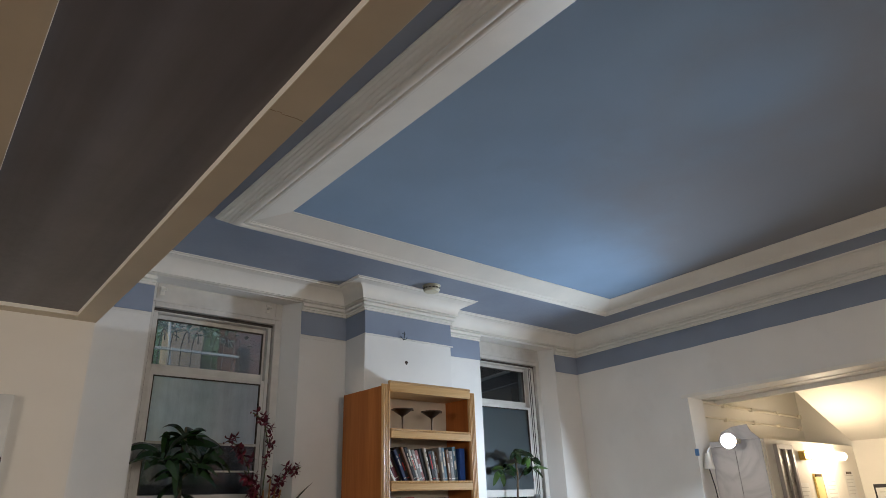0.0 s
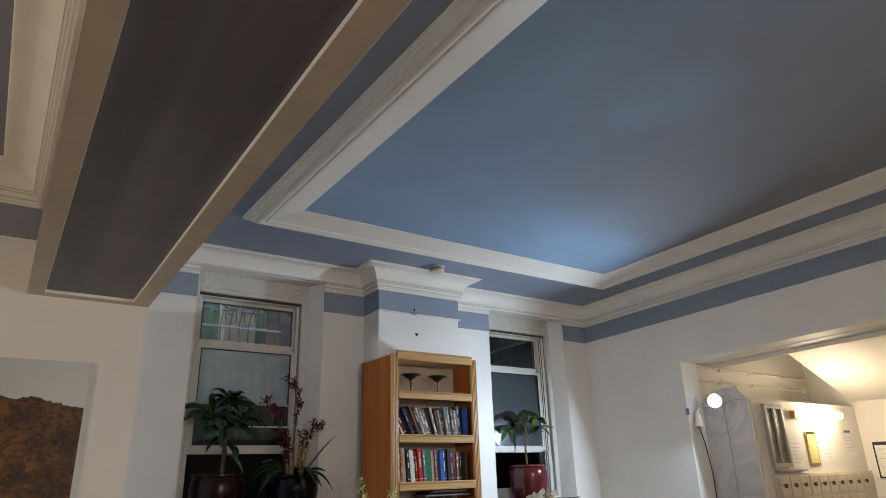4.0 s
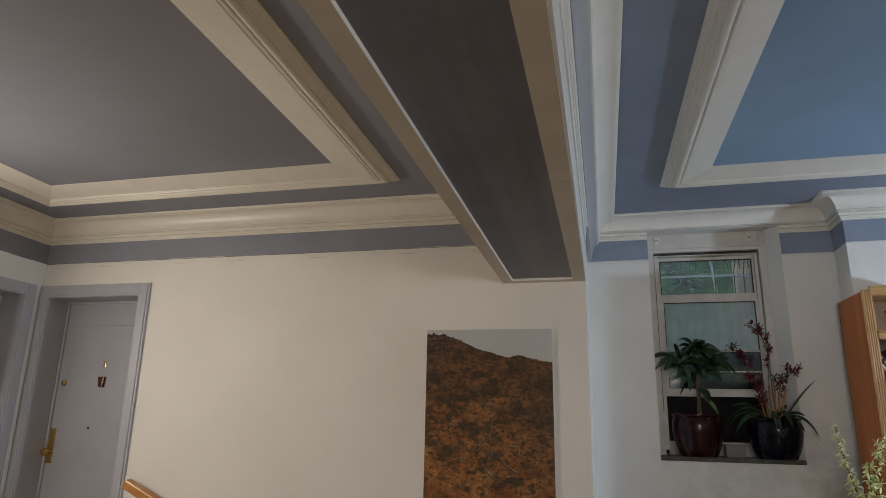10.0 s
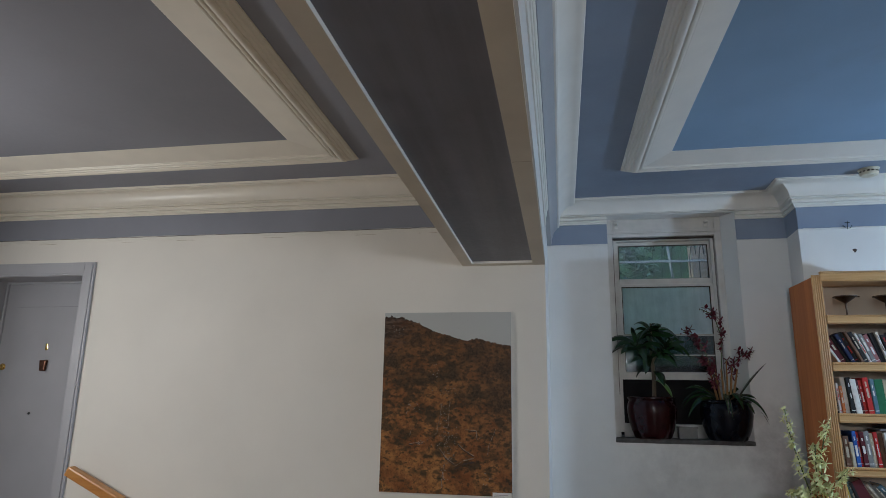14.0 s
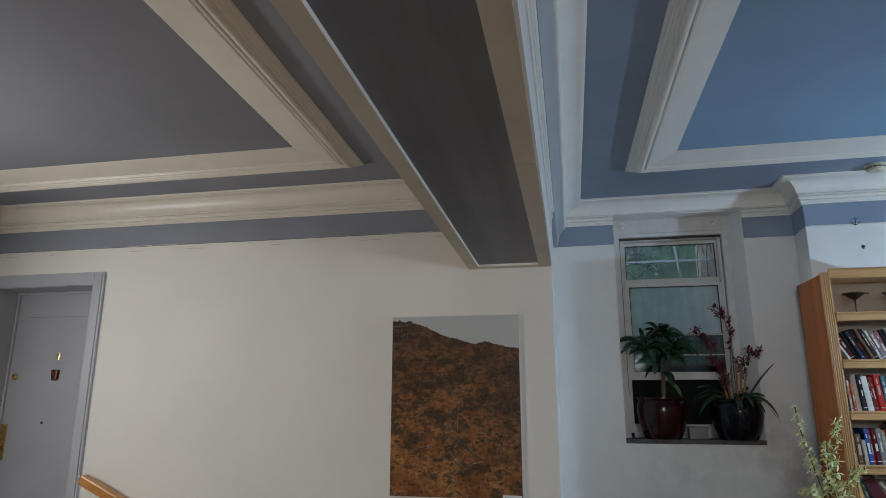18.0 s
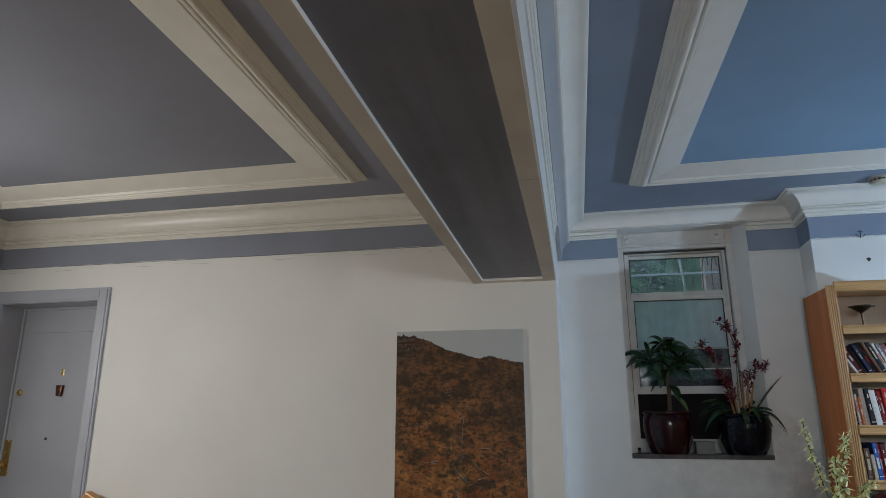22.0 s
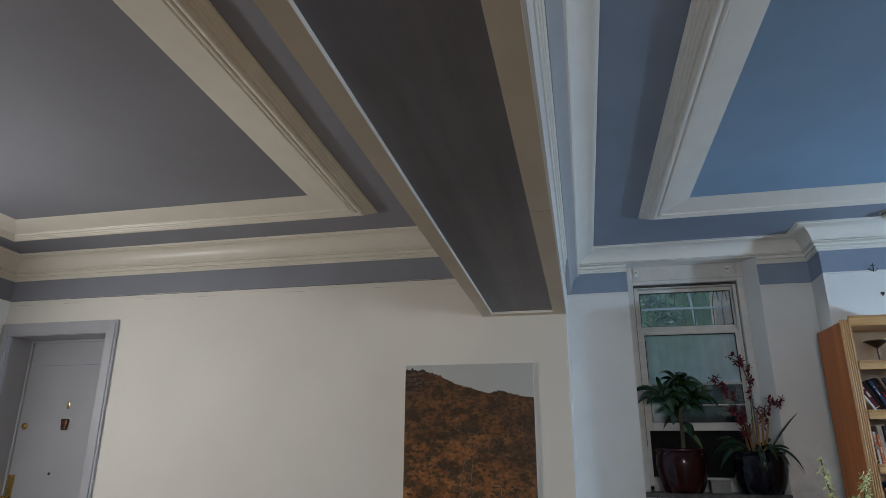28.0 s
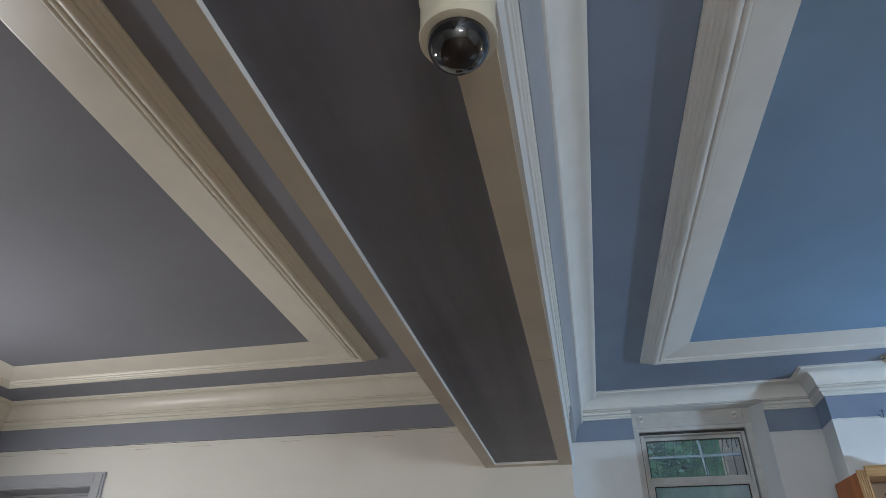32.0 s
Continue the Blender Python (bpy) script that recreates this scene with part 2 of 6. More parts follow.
def tube(bm, points, radius, seg=8):
    """A round tube along points; radius may be one number or one a point."""
    pts = [Vector(p) for p in points]
    rad = radius if isinstance(radius, (list, tuple)) else [radius] * len(pts)
    rings = []
    side = Vector((0.31, 0.17, 0.93))
    for i, p in enumerate(pts):
        way = (pts[min(i + 1, len(pts) - 1)] - pts[max(i - 1, 0)]).normalized()
        u = way.cross(side)
        if u.length < 0.05:
            u = way.cross(Vector((1, 0, 0)))
        u.normalize()
        w = way.cross(u)
        rings.append([bm.verts.new(p + (u * math.cos(2 * math.pi * k / seg) + w * math.sin(2 * math.pi * k / seg)) * rad[i]) for k in range(seg)])
    for a, b in zip(rings, rings[1:]):
        for k in range(seg):
            bm.faces.new((a[k], a[(k + 1) % seg], b[(k + 1) % seg], b[k]))
    bm.faces.new(rings[0][::-1])
    bm.faces.new(rings[-1])
    return bm


def sweep(bm, path, profile, scales=None, closed=False):
    """A moulding along a level path: profile rows (d, z), d metres to the path's left; scales stretch d on each stretch of the path."""
    n = len(path)
    segs = n if closed else n - 1
    scales = scales or [1.0] * segs
    dirs = [(Vector(path[(i + 1) % n]) - Vector(path[i])).normalized() for i in range(segs)]
    nor = [Vector((-d.y, d.x)) for d in dirs]
    rows = []
    for i in range(n):
        a, b = (i - 1) % segs, i % segs
        if not closed and i == 0:
            a = b = 0
        if not closed and i == n - 1:
            a = b = segs - 1
        row = []
        for d, z in profile:
            p = Vector(path[i])
            da, db = d * scales[a], d * scales[b]
            cr = dirs[a].cross(dirs[b])
            if abs(cr) < 1e-6:
                q = p + nor[a] * da
            else:
                pa, pb = p + nor[a] * da, p + nor[b] * db
                s = (pb - pa).cross(dirs[b]) / cr
                q = pa + dirs[a] * s
            row.append(bm.verts.new((q.x, q.y, z)))
        rows.append(row)
    for i in range(segs):
        a, b = rows[i], rows[(i + 1) % n]
        for k in range(len(profile)):
            k2 = (k + 1) % len(profile)
            bm.faces.new((a[k], b[k], b[k2], a[k2]))
    if not closed:
        bm.faces.new(rows[0])
        bm.faces.new(rows[-1][::-1])
    return bm


# ---- the plan ----
YP, YW, XB0, XB1, ZB = 2.762, 3.71, 0.056, 0.564, 2.089      # picture wall, window wall, beam
XL, XR, YBACK = -3.50, 4.72, -4.6                             # end walls
ZCL, ZCR = 2.688, 2.772                                       # ceilings of the two bays
BX0, BX1, BY = 2.264, 2.995, 3.482                            # chimney breast
W1, W2 = (1.012, 1.923, 1.031), (3.50, 4.411, 1.055)          # window recesses: x, x, sill
YG = 3.88                                                     # the sashes
ZREC = 2.6515                                                 # head of the recesses
SPLAY = 0.072                                                 # slant of their far sides
SB, ST = 2.436, 2.588                                         # stripe, window bay
SBL, STL = 2.347, 2.497                                       # stripe, picture bay
T = 0.30
SLOPE = 0.030                                                 # rise of the ceilings per metre
ZTOP = ZCR + 0.28                                            # walls run up past the ceiling

structure("floor", boxes((XL - 0.3, 8.4, YBACK - 0.3, YW + 0.5, -0.12, 0.0)), FLOORM, "plain brown lobby floor, hardly seen")
structure("ceiling_left", boxes((XL - 0.2, XB0 + 0.1, YBACK - 0.2, YP + 0.1, ZCL, ZCL + 0.2)), STRIPEL, "blue-grey painted ceiling round the cream tray frame")
structure("ceiling_right", boxes((XB1 - 0.1, XR + 0.1, YBACK - 0.2, YW + 0.1, ZCR, ZCR + 0.2)), STRIPE, "blue-grey painted ceiling round the white tray frame")

# picture wall with the door opening
D0, D1, DZ = -3.44, -2.605, 2.092
bm = bmesh.new()
outline = [(XL, 0), (D0, 0), (D0, DZ), (D1, DZ), (D1, 0), (XB1 - 0.003, 0), (XB1 - 0.003, ZCL), (XL, ZCL)]
front, rear = [[bm.verts.new((x, y, z)) for x, z in outline] for y in (YP, YP + T)]
bm.faces.new(front)
bm.faces.new(rear[::-1])
for k in range(len(outline)):
    m = (k + 1) % len(outline)
    bm.faces.new((front[k], rear[k], rear[m], front[m]))
structure("wall_picture", bm, CREAM, "smooth cream painted plaster wall")
structure("wall_left", boxes((XL - T, XL, 2.62, YP + T, 0, ZTOP), (XL - T, XL, 1.78, 2.62, 2.092, ZTOP), (XL - T, XL, YBACK, 1.78, 0, ZTOP)), CREAM, "cream painted end wall with a grey door")
structure("wall_return", boxes((XB1 - 0.3, XB1, YP + T, YW + 0.4, 0, ZCR), (XB1 - 0.003, XB1, YP, YP + T, 0, ZCR)), WHITE, "white painted return wall beside the window")
# window wall, with two recesses
structure("wall_window", boxes((XB1, W1[0], YW, YW + 0.45, 0, ZTOP), (W1[0], W1[1], YW, YW + 0.45, 0, W1[2] - 0.02), (W1[0], W1[1], YW, YW + 0.45, ZREC, ZTOP), (W1[1], W2[0], YW, YW + 0.45, 0, ZTOP),
          (W2[0], W2[1], YW, YW + 0.45, 0, W2[2] - 0.02), (W2[0], W2[1], YW, YW + 0.45, ZREC, ZTOP), (W2[1], XR + T, YW, YW + 0.45, 0, ZTOP)), WHITE, "white painted window wall with scuffs and patched plaster")
structure("wall_chimney", boxes((BX0, BX1, BY, YW, 0, ZTOP)), WHITE, "white painted chimney breast")
OY0, OZ, OY1 = -0.6, 2.112, 2.685
bm = boxes((XR, XR + 0.22, OY1, YW, 0, ZTOP), (XR, XR + 0.22, OY0, OY1, OZ, ZTOP), (XR, XR + 0.22, YBACK, OY0, 0, ZTOP))
for v in bm.verts:
    # the head of the opening rises like the ceilings
    if abs(v.co.z - OZ) < 0.001:
        v.co.z += SLOPE * (OY1 - v.co.y)
structure("wall_right", bm, WHITE, "white painted wall with a wide opening")
structure("wall_back", boxes((XL - 0.3, 8.2, YBACK - 0.3, YBACK, 0, 3.2)), CREAM, "plain cream wall behind")

# stripes, 3 mm proud
def stripe(name, rows, mat=None):
    """Painted bands with a hand-cut lower edge; the longer level side is the run."""
    bm = bmesh.new()
    for x0, x1, y0, y1, z0, z1 in rows:
        along = x1 - x0 > y1 - y0
        lo, hi = (x0, x1) if along else (y0, y1)
        n = max(2, int((hi - lo) / 0.07))
        cols = []
        for k in range(n + 1):
            s = lo + (hi - lo) * k / n
            w = z0 + 0.004 * noise.noise(Vector((s * 2.3, z0, lo))) + 0.003 * noise.noise(Vector((s * 9, z0, hi)))
            quad = ((s, y0, w), (s, y1, w), (s, y1, z1), (s, y0, z1)) if along else ((x0, s, w), (x1, s, w), (x1, s, z1), (x0, s, z1))
            cols.append([bm.verts.new(q) for q in quad])
        for p, q in zip(cols, cols[1:]):
            for k in range(4):
                bm.faces.new((p[k], p[(k + 1) % 4], q[(k + 1) % 4], q[k]))
        bm.faces.new(cols[0])
        bm.faces.new(cols[-1][::-1])
    structure(name, bm, mat or STRIPE, "blue-grey painted band under the cornice")


e = 0.003
stripe("trim_stripe_picture", [(XL, XB0, YP - e, YP, SBL, STL + 0.01)], STRIPEL)
stripe("trim_stripe_left", [(XL, XL + e, YBACK, YP - e, SBL, STL + 0.01)], STRIPEL)
stripe("trim_stripe_window", [(XB1, W1[0], YW - e, YW, SB, ST + 0.01), (W1[1], BX0, YW - e, YW, SB, ST + 0.01), (BX1, W2[0], YW - e, YW, SB, ST + 0.01), (W2[1], XR, YW - e, YW, SB, ST + 0.01)])
stripe("trim_stripe_chimney", [(BX0 - e, BX1 + e, BY - e, BY, SB, ST + 0.01), (BX0 - e, BX0, BY, YW - e, SB, ST + 0.01), (BX1, BX1 + e, BY, YW - e, SB, ST + 0.01)])
stripe("trim_stripe_right", [(XR - e, XR, YBACK, YW - e, SB, ST + 0.01)])
stripe("trim_stripe_beam_left", [(XB0 - e, XB0, YBACK, YP - e, SBL, STL + 0.01)], STRIPEL)
for v in bpy.data.objects["trim_stripe_beam_left"].data.vertices:
    v.co.x -= 0.012 * (YP - v.co.y)

# ridges of old paint just under the bands
structure("trim_paint_ridge_picture", boxes((XL + 0.002, XB0, YP - 0.0018, YP, SBL - 0.034, SBL - 0.031)), CREAM, "thin ridge of old paint under the band")
bm, seam, scuff = bmesh.new(), bmesh.new(), bmesh.new()
for k in range(150):
    a, b = XL + 0.004 + k * (XB0 - XL - 0.006) / 150, XL + 0.004 + (k + 1) * (XB0 - XL - 0.006) / 150
    up, low, out = [noise.noise(Vector((k * 0.37, q, 2))) for q in (1.0, 4.0, 8.0)]
    box(bm, a, b + 0.0003, YP - 0.0050 - 0.0022 * out, YP + 0.001, SBL - 0.021 + 0.004 * low, SBL - 0.0060 + 0.0015 * up)
    # thin dark line between the band and the lip
    box(seam, a, b, YP - 0.0036, YP + 0.001, SBL - 0.0062, SBL - 0.0020 + 0.0030 * up)
    if noise.noise(Vector((k * 0.11, 3.0, 5))) + 0.35 * low > 0.17:
        box(scuff, a, b, YP - 0.0024, YP + 0.001, SBL - 0.037 + 0.0015 * up, SBL - 0.0358 + 0.0015 * up + 0.0016 * low)
structure("trim_paint_lip_picture", bm, CREAM, "ragged cream lip of plaster under the grey band")
structure("trim_seam_picture", seam, paint("dark_seam", (0.13, 0.11, 0.095), 0.9, 0.3, 30), "dark thin seam under the grey band")
structure("trim_scuff_picture", scuff, paint("brown_scuff", (0.50, 0.41, 0.32), 0.9, 0.3, 30), "broken line of brown scuffs on the wall")
structure("trim_paint_ridge_window", boxes((XB1, W1[0], YW - 0.0018, YW, SB - 0.018, SB - 0.014), (W1[1], BX0, YW - 0.0018, YW, SB - 0.018, SB - 0.014)), WHITE, "thin ridge of old paint under the band")

bm = bmesh.new()
for k in range(24):
    a, b = BX0 - 0.003 + k * (BX1 - BX0 + 0.020) / 24, BX0 - 0.003 + (k + 1) * (BX1 - BX0 + 0.020) / 24
    up, low, out = [0.004 * noise.noise(Vector((k * 0.7, q, 0))) for q in (1.0, 4.0, 8.0)]
    box(bm, a, b + 0.0005, BY - 0.010 - out, BY + 0.001, SB - 0.006 + 0.0052 * (a - XB1) + low, SB + 0.0025 + 0.0052 * (a - XB1) + up)
structure("trim_paint_lip_chimney", bm, WHITE, "ragged white lip of plaster under the chimney's band")

# beam with a sunk panel
def spread(bm):
    """The beam widens towards the middle of the room, most on the picture bay's side."""
    for v in bm.verts:
        v.co.x -= (2.70 - v.co.y) * (0.0035 + 0.0110 * (XB1 - v.co.x) / (XB1 - XB0))
    return bm


RW, RWL, RD = 0.075, 0.066, 0.016
bm = boxes((XB0, XB0 + RWL, YBACK, YP, ZB, ZB + 0.06), (XB1 - RW, XB1, YBACK, YP, ZB, ZB + 0.06), (XB0 + RWL, XB1 - RW, YP - 0.055, YP, ZB, ZB + 0.06), (XB0, XB1 - 0.004, YBACK, YP, ZB + 0.06, ZCL + 0.1))
spread(bm)
structure("beam", bm, TAN, "tan painted ceiling beam with board edges")
structure("beam_panel", spread(boxes((XB0 + RWL, XB1 - RW, YBACK, YP - 0.055, ZB + RD, ZB + 0.059))), PANEL, "dark grey sunk panel in the underside of the beam")
bm = bmesh.new()
x0, x1, y1 = XB0 + RWL, XB1 - RW, YP - 0.055
for s, t in (((x0, YBACK, ZB + 0.002), (x0, y1, ZB + 0.002)), ((x0, y1, ZB + 0.002), (x1, y1, ZB + 0.002)), ((x1, y1, ZB + 0.002), (x1, YBACK, ZB + 0.002))):
    d = (Vector(t) - Vector(s)).normalized()
    inn = Vector((d.y, -d.x, 0)) * 0.002
    ring = []
    for q, e in ((Vector(s), d * (0.002 if s[1] == y1 else 0)), (Vector(t), -d * (0.002 if t[1] == y1 else 0))):
        ring.append([bm.verts.new(v) for v in (q, q + inn + e + Vector((0, 0, RD - 0.003)), q + Vector((0, 0, RD - 0.003)))])
    for k in range(3):
        bm.faces.new((ring[0][k], ring[1][k], ring[1][(k + 1) % 3], ring[0][(k + 1) % 3]))
    bm.faces.new(ring[0])
    bm.faces.new(ring[1][::-1])
spread(bm)
structure("trim_beam_reveal", bm, GLOSS, "white painted slanting inner edge of the beam panel")
CRACK = paint("dark_joint", (0.34, 0.27, 0.19), 0.9, 0.3, 40)
for at, x0, x1 in ((1.136, XB1 - RW + 0.002, XB1 - 0.004), (-0.62, XB1 - RW + 0.002, XB1 - 0.004)):
    bm = bmesh.new()
    for k in range(6):
        a, b = x0 + (x1 - x0) * k / 6, x0 + (x1 - x0) * (k + 1) / 6
        y = at + 0.004 * noise.noise(Vector((k * 1.3, at, 0)))
        box(bm, a, b, y, y + 0.0018, ZB - 0.0006, ZB + 0.001)
    structure("trim_beam_joint", spread(bm), CRACK, "thin cracked joint across the beam's board")
bm = boxes((XB1 - 0.032, XB1 + 0.002, YBACK, YP - 0.30, ZB + 0.006, SB), (XB1 - 0.002, XB1 + 0.002, YP - 0.30, YP, ZB + 0.004, SB))
structure("trim_beam_side", bm, WHITE, "white painted side of the beam")

# cornices
def cornice(z0, z1, d):
    h = z1 - z0
    rows = [(0, z0), (0.09, 0.0), (0.09, 0.06), (0.125, 0.070), (0.125, 0.135), (0.085, 0.140), (0.085, 0.155), (0.15, 0.158), (0.18, 0.17), (0.19, 0.19), (0.19, 0.265), (0.125, 0.272), (0.125, 0.298), (0.22, 0.305), (0.25, 0.32), (0.255, 0.342), (0.205, 0.352), (0.205, 0.368), (0.27, 0.37)]
    rows = [rows[0]] + [(u * d, z0 + v * h) for u, v in rows[1:]]
    for k in range(13):
        a = math.pi / 2 * k / 12
        rows.append((0.28 * d + 0.58 * d * (1 - math.cos(a)), z0 + 0.37 * h + 0.47 * h * math.sin(a)))
    rows += [(0.88 * d, z0 + 0.845 * h), (0.88 * d, z0 + 0.875 * h), (0.93 * d, z0 + 0.88 * h), (0.98 * d, z0 + 0.90 * h), (d, z0 + 0.93 * h), (d, z1 - 0.002), (0, z1 - 0.002)]
    return rows


PR = 0.16
rows = cornice(ST, ZCR, PR)
bm = sweep(bmesh.new(), [(XR, YBACK), (XR, YW), (BX1, YW), (BX1, BY), (BX0, BY), (BX0, YW), (XB1, YW)], [(0, rows[16][1])] + rows[16:])
structure("trim_cornice_right", bm, GLOSS, "glossy white plaster cornice of the window bay", True)
# its lower mouldings stop at the window recesses
bm = bmesh.new()
for way in ([(XR, YBACK), (XR, YW), (W2[1], YW)], [(W2[0], YW), (BX1, YW), (BX1, BY), (BX0, BY), (BX0, YW), (W1[1], YW)], [(W1[0], YW), (XB1, YW)]):
    sweep(bm, way, rows[:17] + [(0, rows[16][1])])
structure("trim_cornice_foot", bm, GLOSS, "lower mouldings of the white cornice, cut off at the windows")
# splayed far sides of the recesses
bm = bmesh.new()
for x1, z0 in ((W1[1], W1[2]), (W2[1], W2[2])):
    low, high = [[bm.verts.new((x, y, z)) for x, y in ((x1, YW + 0.001), (x1, 3.98), (x1 - SPLAY, 3.98), (x1 - SPLAY, YG - 0.05))] for z in (z0 - 0.01, ZREC + 0.005)]
    bm.faces.new(low)
    bm.faces.new(high[::-1])
    for k in range(4):
        bm.faces.new((low[k], high[k], high[(k + 1) % 4], low[(k + 1) % 4]))
structure("trim_window_reveal", bm, WHITE, "white painted slanting side of the window recess")
bm = sweep(bmesh.new(), [(XB0 - 0.088, YBACK), (XB0, YP), (XL, YP), (XL, YBACK)], cornice(STL, ZCL, 0.108), [1.75, 1, 1])
structure("trim_cornice_left", bm, CREAMG, "glossy cream plaster cornice of the picture bay", True)
# the beam's own cornice: reeded fascia, soffit, cove
rows = [(0, 2.33), (0.008, 2.33), (0.012, 2.345), (0.012, 2.372), (0.007, 2.375), (0.007, 2.382), (0.016, 2.386), (0.019, 2.398), (0.016, 2.41), (0.011, 2.413), (0.011, 2.42), (0.022, 2.424), (0.028, 2.436), (0.028, 2.452), (0, 2.452)]
structure("trim_beam_fascia", sweep(bmesh.new(), [(XB1, YP), (XB1, YBACK)], rows), GLOSS, "reeded white fascia on the side of the beam", True)
# white soffit whose shade is put into a pale grey colour
rows = [(0, 2.455), (0.028, 2.455), (0.034, 2.50), (0.050, 2.555), (0.078, 2.588), (0, 2.588)]
structure("trim_beam_soffit", sweep(bmesh.new(), [(XB1 + 0.003, YW), (XB1 + 0.003, YBACK)], rows), paint("shaded_white_grey", (0.40, 0.41, 0.43), 0.45, 0.05, 3, 0.03, 50, 0.35), "white hollow between fascia and cove, its shade painted pale grey", True)
rows = [(0, 2.591), (0.080, 2.591), (0.088, 2.593), (0.092, 2.600), (0.088, 2.607), (0.084, 2.610), (0.090, 2.614), (0.095, 2.620), (0.090, 2.628)]
rows += [(0.094 + 0.098 * (1 - math.cos(math.pi / 2 * k / 12)), 2.630 + 0.112 * math.sin(math.pi / 2 * k / 12)) for k in range(13)]
rows += [(0.198, 2.744), (0.206, 2.748), (0.210, 2.756), (0.210, ZCR - 0.002), (0, ZCR - 0.002)]
structure("trim_beam_cove", sweep(bmesh.new(), [(XB1 + 0.003, YW), (XB1 + 0.003, YBACK)], rows), GLOSS, "glossy white cove along the beam", True)

# tray frames
def tray(zc, rim, w, out, reeds, deep, small):
    """From the outer edge: a reeded slanting flank, a round bead, a fine quirk and a wide board that slopes back to the ceiling."""
    h = zc - rim
    x0, x1, z0, z1 = -out, -0.020, zc - 0.001 - 0.12 * h, rim + 0.014
    rows = [(-out - 0.004, zc - 0.001), (-out - 0.004, z0)]
    for k in range(reeds):
        for a in (0.06, 0.28, 0.5, 0.72, 0.94):
            u = (k + a) / reeds
            swell = deep * math.sin(math.pi * a)
            rows.append((x0 + (x1 - x0) * u - 0.5 * swell, z0 + (z1 - z0) * u - 0.9 * swell))
    for k in range(15):
        a = math.pi * (1.0 + k / 14)
        rows.append((0.019 * math.cos(a), rim + 0.014 + 0.014 * math.sin(a)))
    x = 0.0205
    for k in range(small):
        # smaller reeds between the bead and the board
        rows += [(x, rim + 0.0105 + 0.004 * k)] + [(x + 0.012 - 0.010 * math.cos(math.pi * q / 6), rim + 0.0105 + 0.004 * k - 0.0055 * math.sin(math.pi * q / 6)) for q in range(7)]
        x += 0.0235
    z = rim + 0.0105 + 0.004 * small
    return rows + [(x, z), (x + 0.007, z), (x + 0.0085, z + 0.0025), (w - 0.004, zc - 0.16 * h), (w, zc - 0.14 * h), (w, zc - 0.001)]


TR = (1.148, 4.167, 2.952, -2.6)
TL = (-3.09, -0.600, 2.31, -2.6)
bm = sweep(bmesh.new(), [(TR[0] + 0.095, TR[3]), (TR[1], TR[3]), (TR[1], TR[2]), (TR[0], TR[2])], tray(ZCR, 2.715, 0.194, 0.078, 4, 0.0042, 1), closed=True)
structure("trim_tray_right", bm, GLOSS, "glossy white moulded frame on the ceiling")
bm = sweep(bmesh.new(), [(TL[0], TL[3]), (TL[1], TL[3]), (TL[1], TL[2]), (TL[0], TL[2])], tray(ZCL, 2.640, 0.246, 0.068, 3, 0.0035, 2), closed=True)
structure("trim_tray_left", bm, CREAMG, "glossy cream moulded frame on the ceiling")
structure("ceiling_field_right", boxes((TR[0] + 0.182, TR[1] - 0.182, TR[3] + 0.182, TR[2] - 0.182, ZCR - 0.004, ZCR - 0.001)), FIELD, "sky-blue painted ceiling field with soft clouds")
structure("ceiling_field_left", boxes((TL[0] + 0.236, TL[1] - 0.236, TL[3] + 0.236, TL[2] - 0.236, ZCL - 0.004, ZCL - 0.001)), FIELDL, "slate painted ceiling field")

# ceilings, beam and mouldings rise towards the middle of the room; the window bay also towards its end wall
def rise(y, z, slope, lean=0.0):
    return Matrix.Translation((XB1, y, z)) @ pose(0, 0, 0, -math.degrees(slope), -lean, 0) @ Matrix.Translation((-XB1, -y, -z))


for m, row in ((rise(2.70, 2.09, SLOPE), ("beam", "beam_panel", "trim_beam_reveal", "trim_beam_joint", "trim_beam_joint.001")),
               (rise(2.90, 2.40, SLOPE), ("trim_beam_side", "trim_beam_fascia", "trim_beam_soffit", "trim_beam_cove")),
               (rise(2.45, 2.60, SLOPE), ("ceiling_left", "ceiling_field_left", "trim_tray_left")),
               (rise(2.70, 2.50, SLOPE), ("trim_cornice_left", "trim_stripe_left", "trim_stripe_beam_left")),
               (rise(3.02, 2.70, SLOPE, 0.30), ("ceiling_right", "ceiling_field_right", "trim_tray_right")),
               (rise(3.60, 2.60, SLOPE, 0.30), ("trim_cornice_right", "trim_cornice_foot", "trim_stripe_window", "trim_stripe_chimney", "trim_stripe_right"))):
    for nm in row:
        bpy.data.objects[nm].matrix_basis = m

# mail vestibule behind the opening
structure("wall_vestibule", boxes((XR + 0.22, 8.3, 2.722, 2.86, 0, 2.9), (6.87, 8.3, -0.9, 2.722, 0, 2.9), (XR + 0.22, 8.3, -1.2, -0.9, 0, 2.9)), CREAM, "cream painted vestibule walls")
bm = bmesh.new()
ends = [[bm.verts.new((x, y, z)) for x, y in ((XR + 0.222, 2.712), (5.064, 2.352), (5.075, 2.33), (6.869, 2.33), (6.869, 2.7215), (XR + 0.222, 2.7215))] for z in (0.0, 1.785)]
bm.faces.new(ends[0][::-1])
bm.faces.new(ends[1])
for k in range(6):
    bm.faces.new((ends[0][k], ends[0][(k + 1) % 6], ends[1][(k + 1) % 6], ends[1][k]))
structure("wall_vestibule_lower", bm, CREAM, "lower cream wall in front, with the mailboxes on it")
structure("wall_lintel", boxes((XR + 0.2205, 5.21, OY0, 2.7215, OZ + 0.012, 2.62)), WHITE, "deep white painted lintel over the opening")
